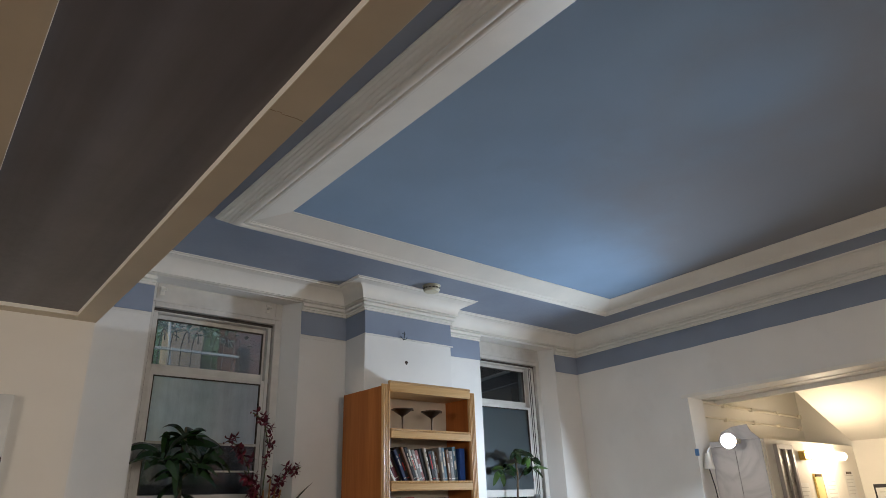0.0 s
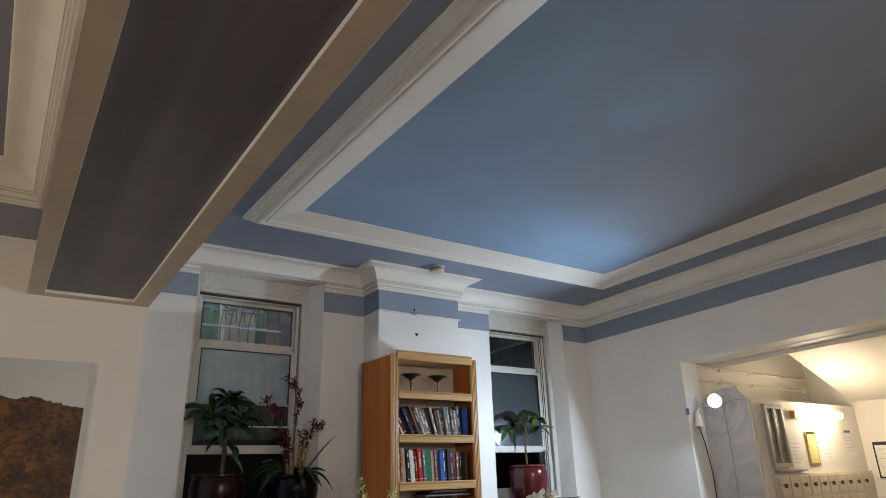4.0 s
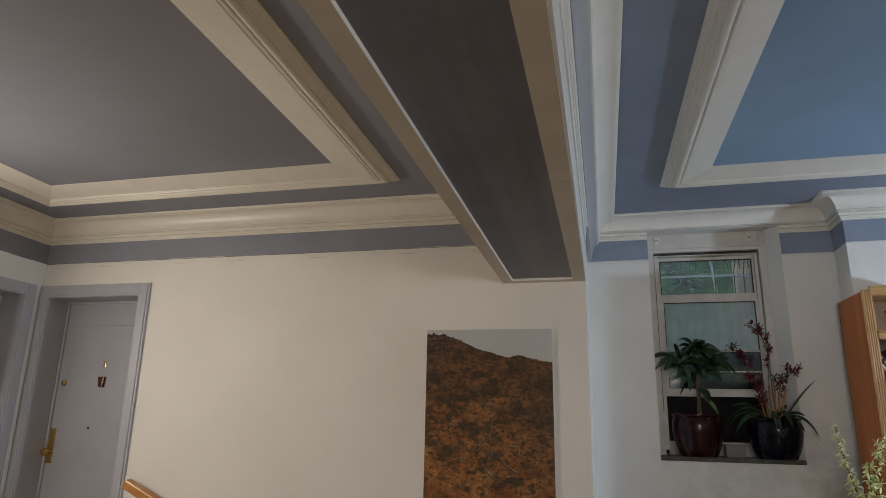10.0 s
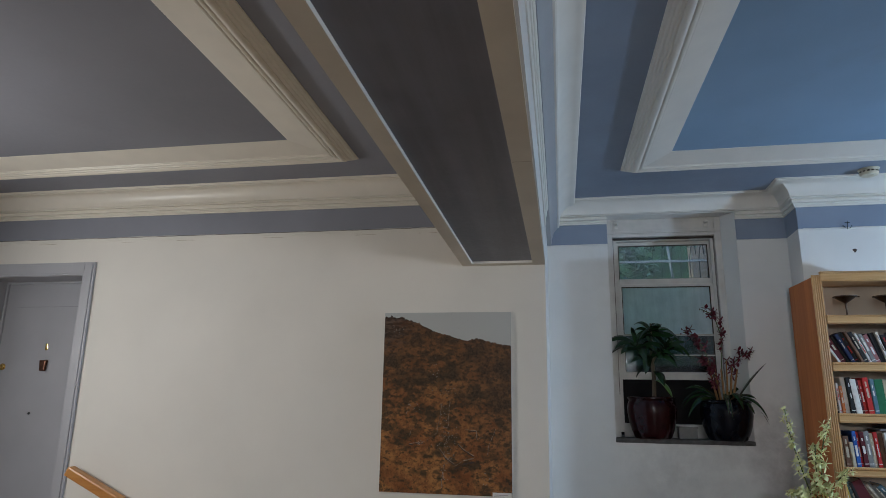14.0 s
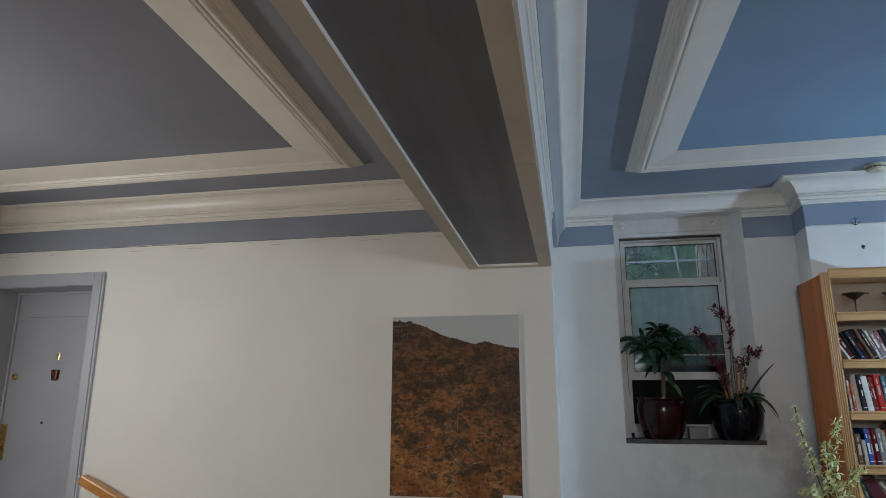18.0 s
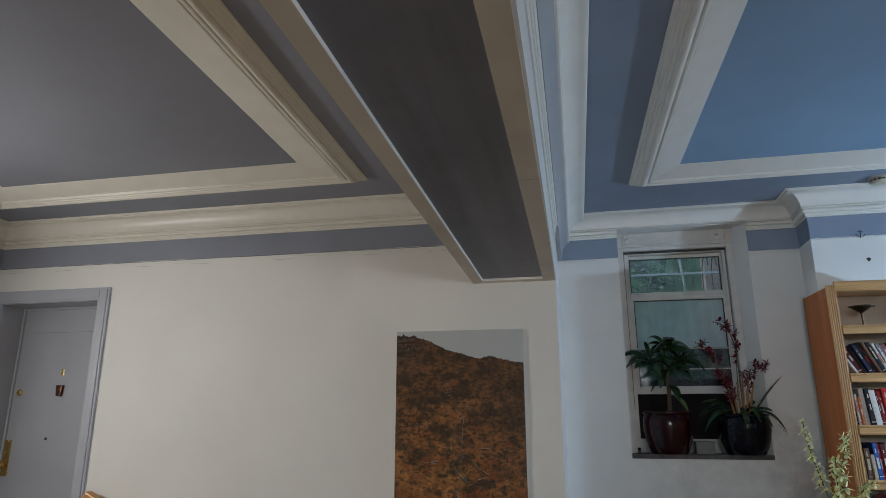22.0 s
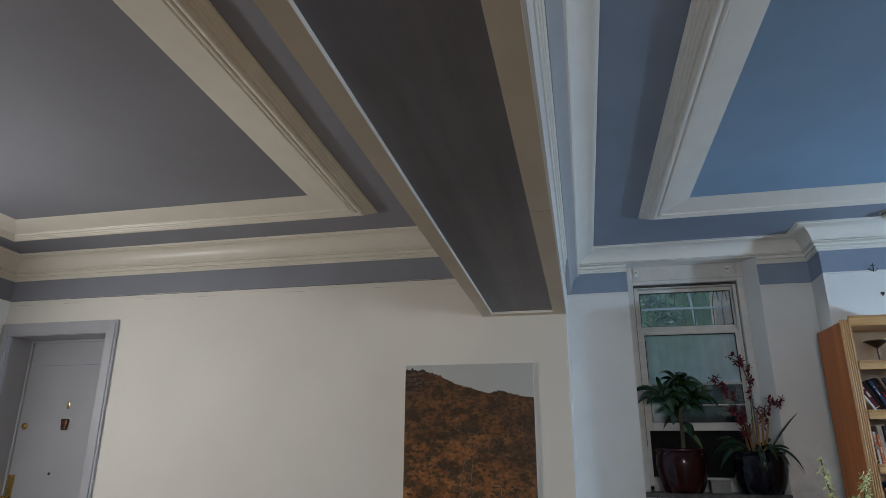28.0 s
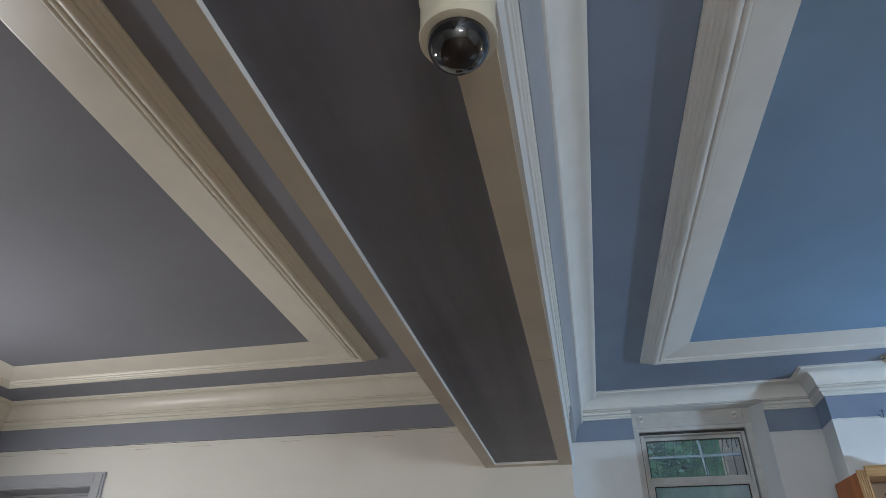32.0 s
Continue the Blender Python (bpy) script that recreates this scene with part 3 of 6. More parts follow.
bpy.data.objects["wall_lintel"].matrix_basis = rise(OY1, OZ, SLOPE)
structure("ceiling_vestibule", boxes((XR + 0.22, 8.3, -1.2, 2.86, 2.66, 2.8)), CREAM, "cream painted vestibule ceiling")

# ---- more materials ----
def wood(name, light, dark, axis="z", scale=9.0, rough=0.35, spec=0.4):
    if name in MATS:
        return MATS[name]
    m = bpy.data.materials.new(name)
    m.use_nodes = True
    nt = m.node_tree
    b = nt.nodes["Principled BSDF"]
    geo = nt.nodes.new("ShaderNodeNewGeometry")
    info = nt.nodes.new("ShaderNodeObjectInfo")
    mp = nt.nodes.new("ShaderNodeMapping")
    k = {"x": (0.06, 1, 1), "y": (1, 0.06, 1), "z": (1, 1, 0.06)}[axis]
    mp.inputs["Scale"].default_value = [v * scale for v in k]
    nt.links.new(geo.outputs["Position"], mp.inputs["Vector"])
    off = nt.nodes.new("ShaderNodeVectorMath")
    off.operation = "ADD"
    mulr = nt.nodes.new("ShaderNodeMath")
    mulr.operation = "MULTIPLY"
    mulr.inputs[1].default_value = 7.0
    nt.links.new(info.outputs["Random"], mulr.inputs[0])
    nt.links.new(mp.outputs[0], off.inputs[0])
    nt.links.new(mulr.outputs[0], off.inputs[1])
    n = nt.nodes.new("ShaderNodeTexNoise")
    n.inputs["Scale"].default_value, n.inputs["Detail"].default_value, n.inputs["Distortion"].default_value = 2.2, 7, 0.6
    n2 = nt.nodes.new("ShaderNodeTexNoise")
    n2.inputs["Scale"].default_value, n2.inputs["Detail"].default_value = 14, 3
    for nn in (n, n2):
        nt.links.new(off.outputs[0], nn.inputs["Vector"])
    mixf = nt.nodes.new("ShaderNodeMath")
    mixf.operation = "MULTIPLY_ADD"
    mixf.inputs[1].default_value = 0.35
    nt.links.new(n2.outputs["Fac"], mixf.inputs[0])
    nt.links.new(n.outputs["Fac"], mixf.inputs[2])
    mr = nt.nodes.new("ShaderNodeMapRange")
    mr.inputs[1].default_value, mr.inputs[2].default_value = 0.45, 0.85
    nt.links.new(mixf.outputs[0], mr.inputs[0])
    mix = nt.nodes.new("ShaderNodeMix")
    mix.data_type = "RGBA"
    mix.inputs[6].default_value, mix.inputs[7].default_value = (*light, 1), (*dark, 1)
    nt.links.new(mr.outputs[0], mix.inputs[0])
    nt.links.new(mix.outputs[2], b.inputs["Base Color"])
    b.inputs["Roughness"].default_value, b.inputs["Specular IOR Level"].default_value = rough, spec
    bp = nt.nodes.new("ShaderNodeBump")
    bp.inputs["Strength"].default_value, bp.inputs["Distance"].default_value = 0.15, 0.001
    nt.links.new(mixf.outputs[0], bp.inputs["Height"])
    nt.links.new(bp.outputs[0], b.inputs["Normal"])
    MATS[name] = m
    return m


def varied(name, low, high, rough=0.5, spec=0.4, noise_scale=30.0, metal=0.0, coat=0.0, sheen=False):
    """Colour that differs from object to object and leaf to leaf, with fine mottling."""
    m = bpy.data.materials.new(name)
    m.use_nodes = True
    nt = m.node_tree
    b = nt.nodes["Principled BSDF"]
    geo = nt.nodes.new("ShaderNodeNewGeometry")
    n = nt.nodes.new("ShaderNodeTexNoise")
    n.inputs["Scale"].default_value, n.inputs["Detail"].default_value = noise_scale, 4
    nt.links.new(geo.outputs["Position"], n.inputs["Vector"])
    add = nt.nodes.new("ShaderNodeMath")
    add.operation = "MULTIPLY_ADD"
    add.inputs[1].default_value = 0.6
    nt.links.new(geo.outputs["Random Per Island"], add.inputs[0])
    sub = nt.nodes.new("ShaderNodeMath")
    sub.operation = "MULTIPLY"
    sub.inputs[1].default_value = 0.5
    nt.links.new(n.outputs["Fac"], sub.inputs[0])
    nt.links.new(sub.outputs[0], add.inputs[2])
    mix = nt.nodes.new("ShaderNodeMix")
    mix.data_type = "RGBA"
    mix.inputs[6].default_value, mix.inputs[7].default_value = (*low, 1), (*high, 1)
    nt.links.new(add.outputs[0], mix.inputs[0])
    nt.links.new(mix.outputs[2], b.inputs["Base Color"])
    b.inputs["Roughness"].default_value, b.inputs["Specular IOR Level"].default_value, b.inputs["Metallic"].default_value = rough, spec, metal
    b.inputs["Coat Weight"].default_value = coat
    return m


def glass(name, colour=(0.9, 0.95, 0.95), rough=0.0, alpha_trans=1.0, polish=0.0, spec=0.5, ior=1.45):
    m = bpy.data.materials.new(name)
    m.use_nodes = True
    b = m.node_tree.nodes["Principled BSDF"]
    b.inputs["Base Color"].default_value = (*colour, 1)
    b.inputs["Roughness"].default_value, b.inputs["Transmission Weight"].default_value, b.inputs["IOR"].default_value = rough, alpha_trans, ior
    b.inputs["Coat Weight"].default_value, b.inputs["Coat Roughness"].default_value, b.inputs["Specular IOR Level"].default_value = polish, 0.07, spec
    return m


def streaks(m, dark, amount):
    """Rain streaks and blotches of dirt dried on a pane."""
    nt = m.node_tree
    b = nt.nodes["Principled BSDF"]
    clean = tuple(b.inputs["Base Color"].default_value)
    geo = nt.nodes.new("ShaderNodeNewGeometry")
    mp = nt.nodes.new("ShaderNodeMapping")
    mp.inputs["Scale"].default_value = (1, 1, 0.16)
    nt.links.new(geo.outputs["Position"], mp.inputs["Vector"])
    fac = []
    for vec, sc in ((mp.outputs[0], 26), (geo.outputs["Position"], 7)):
        n = nt.nodes.new("ShaderNodeTexNoise")
        n.inputs["Scale"].default_value, n.inputs["Detail"].default_value, n.inputs["Roughness"].default_value = sc, 6, 0.65
        nt.links.new(vec, n.inputs["Vector"])
        fac.append(n.outputs["Fac"])
    add = nt.nodes.new("ShaderNodeMath")
    nt.links.new(fac[0], add.inputs[0])
    nt.links.new(fac[1], add.inputs[1])
    r = nt.nodes.new("ShaderNodeMapRange")
    r.inputs[1].default_value, r.inputs[2].default_value, r.inputs[4].default_value = 0.82, 1.22, amount
    nt.links.new(add.outputs[0], r.inputs[0])
    mx = nt.nodes.new("ShaderNodeMix")
    mx.data_type = "RGBA"
    mx.inputs[6].default_value, mx.inputs[7].default_value = clean, (*dark, 1)
    nt.links.new(r.outputs[0], mx.inputs[0])
    nt.links.new(mx.outputs[2], b.inputs["Base Color"])


def glow(name, colour, strength):
    m = bpy.data.materials.new(name)
    m.use_nodes = True
    b = m.node_tree.nodes["Principled BSDF"]
    b.inputs["Base Color"].default_value = (*colour, 1)
    b.inputs["Emission Color"].default_value, b.inputs["Emission Strength"].default_value = (*colour, 1), strength
    return m


OAK = wood("honey_oak_upright", (0.58, 0.365, 0.155), (0.43, 0.235, 0.085), "z", 9)
OAKX = wood("honey_oak_level", (0.62, 0.405, 0.185), (0.46, 0.275, 0.105), "x", 9)
OAKS = wood("red_oak_side", (0.50, 0.175, 0.042), (0.35, 0.112, 0.026), "z", 6, 0.45, 0.2)
STUMP = wood("dark_stump_wood", (0.042, 0.026, 0.020), (0.014, 0.009, 0.007), "z", 12, 0.6, 0.15)
FRAMEP = paint("worn_window_paint", (0.60, 0.58, 0.54), 0.45, 0.06, 12, 0.12, 60, 0.4, 0.5, (0.28, 0.25, 0.21))
SILLM = paint("dark_stone_sill", (0.09, 0.085, 0.08), 0.6, 0.3, 25, 0.2, 90, 0.3, 0.5, (0.3, 0.28, 0.26))
BRASS = paint("brass", (0.72, 0.50, 0.16), 0.25, 0.08, 20, 0.03, 60, 0.5, metal=1.0)
COPPER = paint("dark_copper", (0.15, 0.075, 0.048), 0.35, 0.2, 40, 0.1, 80, 0.5, metal=1.0)
BRONZE = paint("dark_bronze", (0.10, 0.075, 0.055), 0.35, 0.2, 30, 0.05, 60, 0.5, metal=0.9)
STEEL = paint("galvanised_steel", (0.45, 0.45, 0.45), 0.4, 0.1, 30, 0.05, 60, 0.5, metal=1.0)
BLACKM = paint("black_plastic", (0.02, 0.02, 0.022), 0.4, 0.1, 20, 0.02, 60, 0.4)
WHITEP = paint("white_plastic", (0.72, 0.70, 0.64), 0.35, 0.04, 20, 0.02, 60, 0.4)
GREYCORD = paint("grey_cord", (0.30, 0.28, 0.27), 0.6, 0.1, 20, 0.02, 60, 0.3)
SOIL = paint("potting_soil", (0.05, 0.035, 0.025), 0.95, 0.4, 60, 0.4, 120, 0.1)
BURG = paint("burgundy_glaze", (0.085, 0.011, 0.016), 0.16, 0.15, 12, 0.02, 30, 0.45, coat=0.2)
OXBLOOD = paint("oxblood_glaze", (0.022, 0.004, 0.005), 0.15, 0.2, 12, 0.0, 30, 0.28, coat=0.0)
NAVY = paint("dark_blue_glaze", (0.005, 0.006, 0.011), 0.09, 0.2, 12, 0.0, 30, 0.22, coat=0.0)
CERAM = paint("cream_ceramic", (0.62, 0.60, 0.52), 0.3, 0.05, 14, 0.03, 50, 0.5)
DARKLEAF = varied("dark_green_leaf", (0.006, 0.016, 0.006), (0.026, 0.060, 0.017), 0.20, 0.5)
MIDLEAF = varied("green_leaf", (0.03, 0.085, 0.02), (0.12, 0.24, 0.05), 0.35, 0.5)
REDPET = varied("wine_red_petal", (0.055, 0.005, 0.012), (0.17, 0.014, 0.032), 0.5)
WHITEPET = varied("white_petal", (0.62, 0.58, 0.48), (0.82, 0.80, 0.72), 0.55)
YELPET = varied("pale_yellow_green_petal", (0.56, 0.57, 0.20), (0.82, 0.82, 0.50), 0.55)
STEM = varied("stem_green", (0.06, 0.09, 0.03), (0.16, 0.18, 0.07), 0.6)
BARK = varied("grey_brown_bark", (0.07, 0.05, 0.035), (0.16, 0.12, 0.08), 0.85)
CLEAR = glass("clear_glass", (0.97, 0.98, 0.98))
MILKY = glass("dirty_blue_glass", (0.30, 0.38, 0.42), 0.30, 0.90, 1.0, 0.08, 1.10)
GRIMY = glass("grimy_dark_glass", (0.36, 0.40, 0.46), 0.22, 0.90, 0.03, 0.1, 1.12)
MILKYDRY = glass("dusty_blue_glass", (0.80, 0.92, 1.0), 0.34, 0.74, 0.0, 0.05, 1.08)
streaks(GRIMY, (0.14, 0.15, 0.17), 0.9)
streaks(MILKYDRY, (0.44, 0.54, 0.60), 0.6)
SHAFTG = glass("smoky_clear_glass", (0.55, 0.60, 0.63), 0.0, 0.985)
HAZY = glass("dusty_clear_glass", (0.75, 0.82, 0.91), 0.0, 0.90)
PAPER = paint("book_pages", (0.62, 0.57, 0.45), 0.8, 0.1, 120, 0.1, 300, 0.2)
CARD = paint("white_card", (0.75, 0.74, 0.70), 0.6, 0.03, 20, 0.02, 60, 0.3)


# ---- windows ----
def window(number, x0, x1, z0, label, pane, upper, wide=0.0):
    w = tagged(new("window_%d" % number), label, "window", kind="structure")
    y = YG
    x1 -= SPLAY
    zh, zt = ZREC, 2.545
    a, b = x0 + 0.078, x1 - 0.076 - wide
    # casing in the recess, then the fixed frame
    part("window_frame", boxes((x0, x0 + 0.048, y - 0.05, y + 0.06, z0, zh), (x1 - 0.048, x1, y - 0.05, y + 0.06, z0, zh), (x0 + 0.048, x1 - 0.048, y - 0.05, y + 0.06, zt - 0.035, zh), bevel=0.004), FRAMEP, w, "worn off-white wooden window frame")
    part("head_bead", boxes((x0 + 0.004, x1 - 0.004, y - 0.060, y - 0.051, zt - 0.008, zt + 0.012), bevel=0.003), FRAMEP, w)
    part("frame_stop", boxes((x0 + 0.048, a, y - 0.02, y + 0.05, z0 + 0.035, zt - 0.06), (b, x1 - 0.048, y - 0.02, y + 0.05, z0 + 0.035, zt - 0.06), (x0 + 0.048, x1 - 0.048, y - 0.02, y + 0.05, zt - 0.06, zt - 0.036), bevel=0.003), FRAMEP, w)
    # dark strip paints the shade in the gap, with its brown dirt
    part("weather_strip", boxes((x0 + 0.049, x1 - 0.049, y - 0.026, y - 0.020, zt - 0.052, zt - 0.037)), paint("dark_gap_line", (0.06, 0.05, 0.042), 0.9), w, "dark strip for the shade and brown dirt in the gap")
    part("side_strip", boxes((x0 + 0.0485, x0 + 0.055, y - 0.024, y - 0.020, z0 + 0.3, zt - 0.052), (x1 - 0.056, x1 - 0.0485, y - 0.024, y - 0.020, z0 + 0.3, zt - 0.052)), paint("grey_gap_dirt", (0.24, 0.22, 0.20), 0.9, 0.3, 14), w, "grey dirty gap strip")
    if wide:
        for k in range(2):
            part("track_groove", boxes((b + 0.012 + k * 0.022, b + 0.017 + k * 0.022, y - 0.024, y - 0.020, z0 + 0.3, zt - 0.060)), paint("dark_gap_line", (0.06, 0.05, 0.042), 0.9), w)
    part("window_sill", boxes((x0 - 0.002, x1 + SPLAY + 0.002, YW - 0.012, y + 0.30, z0 - 0.03, z0), bevel=0.005), SILLM, w, "dark chipped stone sill")
    def sash(lo, hi, yy, mat, stile=0.028, top=0.03, low=0.045, plab="", split=0):
        part("sash", boxes((a, a + stile, yy, yy + 0.03, lo, hi), (b - stile, b, yy, yy + 0.03, lo, hi), (a + stile, b - stile, yy, yy + 0.03, hi - top, hi), (a + stile, b - stile, yy, yy + 0.03, lo, lo + low), bevel=0.003), FRAMEP, w)
        part("pane_putty", boxes((a + stile, a + stile + 0.005, yy - 0.001, yy + 0.012, lo + low, hi - top), (b - stile - 0.006, b - stile, yy - 0.001, yy + 0.012, lo + low, hi - top), (a + stile, b - stile, yy - 0.001, yy + 0.012, hi - top - 0.006, hi - top)), paint("dark_gap_line", (0.06, 0.05, 0.042), 0.9), w, "dark dirty line round the glass")
        cuts = [lo + low, hi - top] if not split else [lo + low, split, hi - top]
        for k, (z1, z2) in enumerate(zip(cuts, cuts[1:])):
            p = part("pane", boxes((a + stile, b - stile, yy + 0.012, yy + 0.017, z1, z2)), GRIMY if split and k == 0 else mat, w, "dark grimy pane" if split and k == 0 else plab)
            p.visible_shadow = False
            if wide and yy < y:
                # this pane hangs a little askew in its sash
                mid = Vector(((a + b) / 2, yy + 0.0145, (z1 + z2) / 2))
                p.matrix_basis = Matrix.Translation(mid) @ pose(0, 0, 0, -2.2, 0, -0.6) @ Matrix.Translation(-mid)
    sash(2.135, zt - 0.062, y + 0.018, upper, 0.014, 0.026, 0.06)
    sash(1.440, 2.150, y - 0.016, pane, 0.024, 0.022, 0.055, "dirty bluish pane", 0 if wide else 1.765)
    if not wide:
        part("sash_bar", boxes((a + 0.026, b - 0.026, y - 0.020, y - 0.012, 1.758, 1.772), bevel=0.002), FRAMEP, w)
        part("sash_bar", boxes((a + 0.26, b - 0.026, y - 0.018, y - 0.012, 1.612, 1.622), bevel=0.002), FRAMEP, w)
    part("bottom_rail", boxes((a, b, y + 0.02, y + 0.05, z0, z0 + 0.095), bevel=0.004), FRAMEP, w)
    return w


window(1, W1[0], W1[1], W1[2], "tall double-hung window with worn off-white frame in a deep recess", MILKYDRY, HAZY)
window(2, W2[0], W2[1], W2[2], "tall double-hung window beside the corner with a dark shaft outside", MILKY, SHAFTG, 0.052)
# screen tracks in the second window
w2 = thing("screen_track", (4.236, YG - 0.03, W2[2]), "grey metal screen track standing in the window frame", "track")
for k in range(3):
    part("channel", boxes((-0.055 + 0.022 * k, -0.047 + 0.022 * k, -0.012, 0.012, 0.0, 0.40)), STEEL, w2)

# curtain rod brackets in the first recess
for x in (1.09, 1.745):
    br = thing("curtain_bracket", (x, YG - 0.0565, 2.597), "small white metal curtain rod bracket in the window recess", "bracket", "curtain brackets")
    part("plate", boxes((-0.012, 0.012, 0.0, 0.006, -0.02, 0.034), bevel=0.002), WHITEP, br)
    part("cup", tube(bmesh.new(), [(0, 0, 0.008), (0.0, -0.03, 0.008), (0.012, -0.036, 0.008)], 0.009, 8), WHITEP, br)

# ---- outside ----
structure("ground_outside", boxes((-8, 14, YW + 0.75, 30, 0.72, 0.95)), paint("damp_yard", (0.07, 0.07, 0.065), 0.9, 0.2, 2), "grey yard outside the windows")
BRICK = paint("old_brick_wall", (0.24, 0.12, 0.085), 0.85, 0.2, 9, 0.3, 40, 0.2, 0.4, (0.12, 0.09, 0.08))
nt = BRICK.node_tree
bt = nt.nodes.new("ShaderNodeTexBrick")
bt.inputs["Scale"].default_value, bt.inputs["Mortar Size"].default_value = 4.4, 0.015
bt.inputs["Color1"].default_value, bt.inputs["Color2"].default_value, bt.inputs["Mortar"].default_value = (0.10, 0.062, 0.056, 1), (0.15, 0.09, 0.078, 1), (0.17, 0.15, 0.145, 1)
bmap = nt.nodes.new("ShaderNodeMapping")
bmap.inputs["Rotation"].default_value = (radians(90), 0, 0)
bgeo = nt.nodes.new("ShaderNodeNewGeometry")
nt.links.new(bgeo.outputs["Position"], bmap.inputs["Vector"])
nt.links.new(bmap.outputs[0], bt.inputs["Vector"])
nt.links.new(bt.outputs["Color"], nt.nodes["Principled BSDF"].inputs["Base Color"])
structure("wall_outside", boxes((2.62, 9.0, 6.45, 6.9, 0.95, 7.0)), BRICK, "old brick house wall across the yard")
structure("wall_outside_pale", boxes((2.60, 3.05, 8.6, 8.9, 0.95, 7.0)), paint("pale_stucco", (0.52, 0.46, 0.38), 0.8, 0.1, 6), "pale stucco house corner beyond the fence")

# shade below the window put into the wall's near-black colour
structure("wall_areaway", boxes((-1.5, 3.1, 4.62, 4.80, 0.95, 1.58)), paint("shade_areaway_wall", (0.02, 0.018, 0.018), 0.9, 0.3, 5, 0.2, 40, 0.2), "dark areaway wall outside the window")
# shaft's dimness put into its near-black colour; unseen lid added to block the sky
shaft = paint("shade_shaft_wall", (0.035, 0.028, 0.025), 0.9, 0.3, 5, 0.2, 40, 0.2)
structure("wall_shaft", boxes((3.1, 3.2, YW + 0.46, 6.0, 0.95, 3.6), (3.1, 5.4, 5.1, 5.2, 0.95, 3.6), (5.3, 5.4, YW + 0.46, 5.1, 0.95, 3.6), (3.1, 5.4, YW + 0.46, 5.2, 3.05, 3.2)), shaft, "light shaft walls painted near-black for shade, with an added lid")
pipe = thing("railing_pipe", (0, 0, 0), "white painted sloping pipe outside the window", "pipe")
part("tube", tube(bmesh.new(), [(3.3, 4.75, 2.166), (5.2, 4.75, 2.776)], 0.016, 8), WHITEP, pipe)
part("thin_tube", tube(bmesh.new(), [(3.3, 4.85, 2.08), (5.2, 4.85, 2.62)], 0.005, 6), STEEL, pipe)

fence = thing("yard_fence", (0, 0, 0.95), "black iron fence with hooked spikes in front of green shrubs", "fence")
IRON = paint("black_iron", (0.03, 0.036, 0.036), 0.75, 0.2, 20, 0.1, 60, 0.1)
part("post", boxes((2.27, 2.36, 5.46, 5.55, 0, 1.80), bevel=0.006), IRON, fence)
part("post", boxes((-1.04, -0.95, 5.46, 5.55, 0, 1.80), bevel=0.006), IRON, fence)
for zz in (0.25, 1.705):
    part("rail", boxes((-0.95, 2.27, 5.487, 5.513, zz, zz + 0.020)), paint("pale_zinc", (0.30, 0.34, 0.34), 0.5, 0.1), fence, "pale worn rail")
rng = random.Random(6)
for k in range(36):
    xx = -0.90 + k * 0.089
    dx = rng.uniform(0.010, 0.030)
    part("bar", tube(bmesh.new(), [(xx, 5.5, 0), (xx, 5.5, 1.75), (xx + dx * 0.6, 5.49, 1.85), (xx + dx, 5.47, 1.872), (xx + dx * 1.5, 5.45, 1.855), (xx + dx * 1.7, 5.44, 1.77)], 0.0048, 6), IRON, fence)


pole = thing("pale_pole", (0, 0, 0), "pale leaning metal pole beyond the first window", "pole")
part("tube", tube(bmesh.new(), [(1.80, 6.08, 3.30), (2.05, 6.08, 0.95)], 0.013, 8), paint("pale_zinc", (0.46, 0.50, 0.50), 0.5, 0.1), pole)


def leaf_strip(bm, base, way, length, width, droop, seg=6, fold=0.25, twist=0.0, shape=1.0):
    """One arching leaf with a folded midrib."""
    base, way = Vector(base), Vector(way).normalized()
    flat = Vector((way.x, way.y, 0))
    side = Vector((-way.y, way.x, 0)) if flat.length > 0.05 else Vector((1, 0, 0))
    side.normalize()
    side = (side + Vector((0, 0, twist))).normalized()
    rows = []
    p, d = base.copy(), way.copy()
    for i in range(seg + 1):
        u = i / seg
        w = width * (math.sin(math.pi * (0.06 + 0.94 * u) ** shape) ** 0.8 if 0 < i < seg else (0.25 if i == 0 else 0.02))
        up = side.cross(d)
        rows.append((bm.verts.new(p - side * w / 2 + up * fold * w / 2), bm.verts.new(p), bm.verts.new(p + side * w / 2 + up * fold * w / 2)))
        p = p + d * (length / seg)
        d = (d + Vector((0, 0, -droop / seg))).normalized()
    for a, b in zip(rows, rows[1:]):
        bm.faces.new((a[0], a[1], b[1], b[0]))
        bm.faces.new((a[1], a[2], b[2], b[1]))


# shrubs and trees outside: stuff
bm = bmesh.new()
rng = random.Random(11)
for k in range(34000):
    cx, cy, cz = rng.uniform(-3.0, 2.75), rng.uniform(6.2, 7.8), rng.uniform(0.9, 5.4)
    if noise.noise(Vector((cx * 0.9, cy * 0.7, cz * 0.9))) < -0.12:
        continue
    leaf_strip(bm, (cx, cy, cz), (rng.uniform(-1, 1), rng.uniform(-1, 0.2), rng.uniform(-0.6, 0.6)), rng.uniform(0.05, 0.11), rng.uniform(0.03, 0.06), 0.8, 2)
tagged(new("shrubs", mesh("shrubs", bm, varied("yard_foliage", (0.07, 0.14, 0.115), (0.22, 0.34, 0.27), 0.7, 0.2))), "dense green shrubs and trees behind the yard fence", "shrubs", kind="stuff")

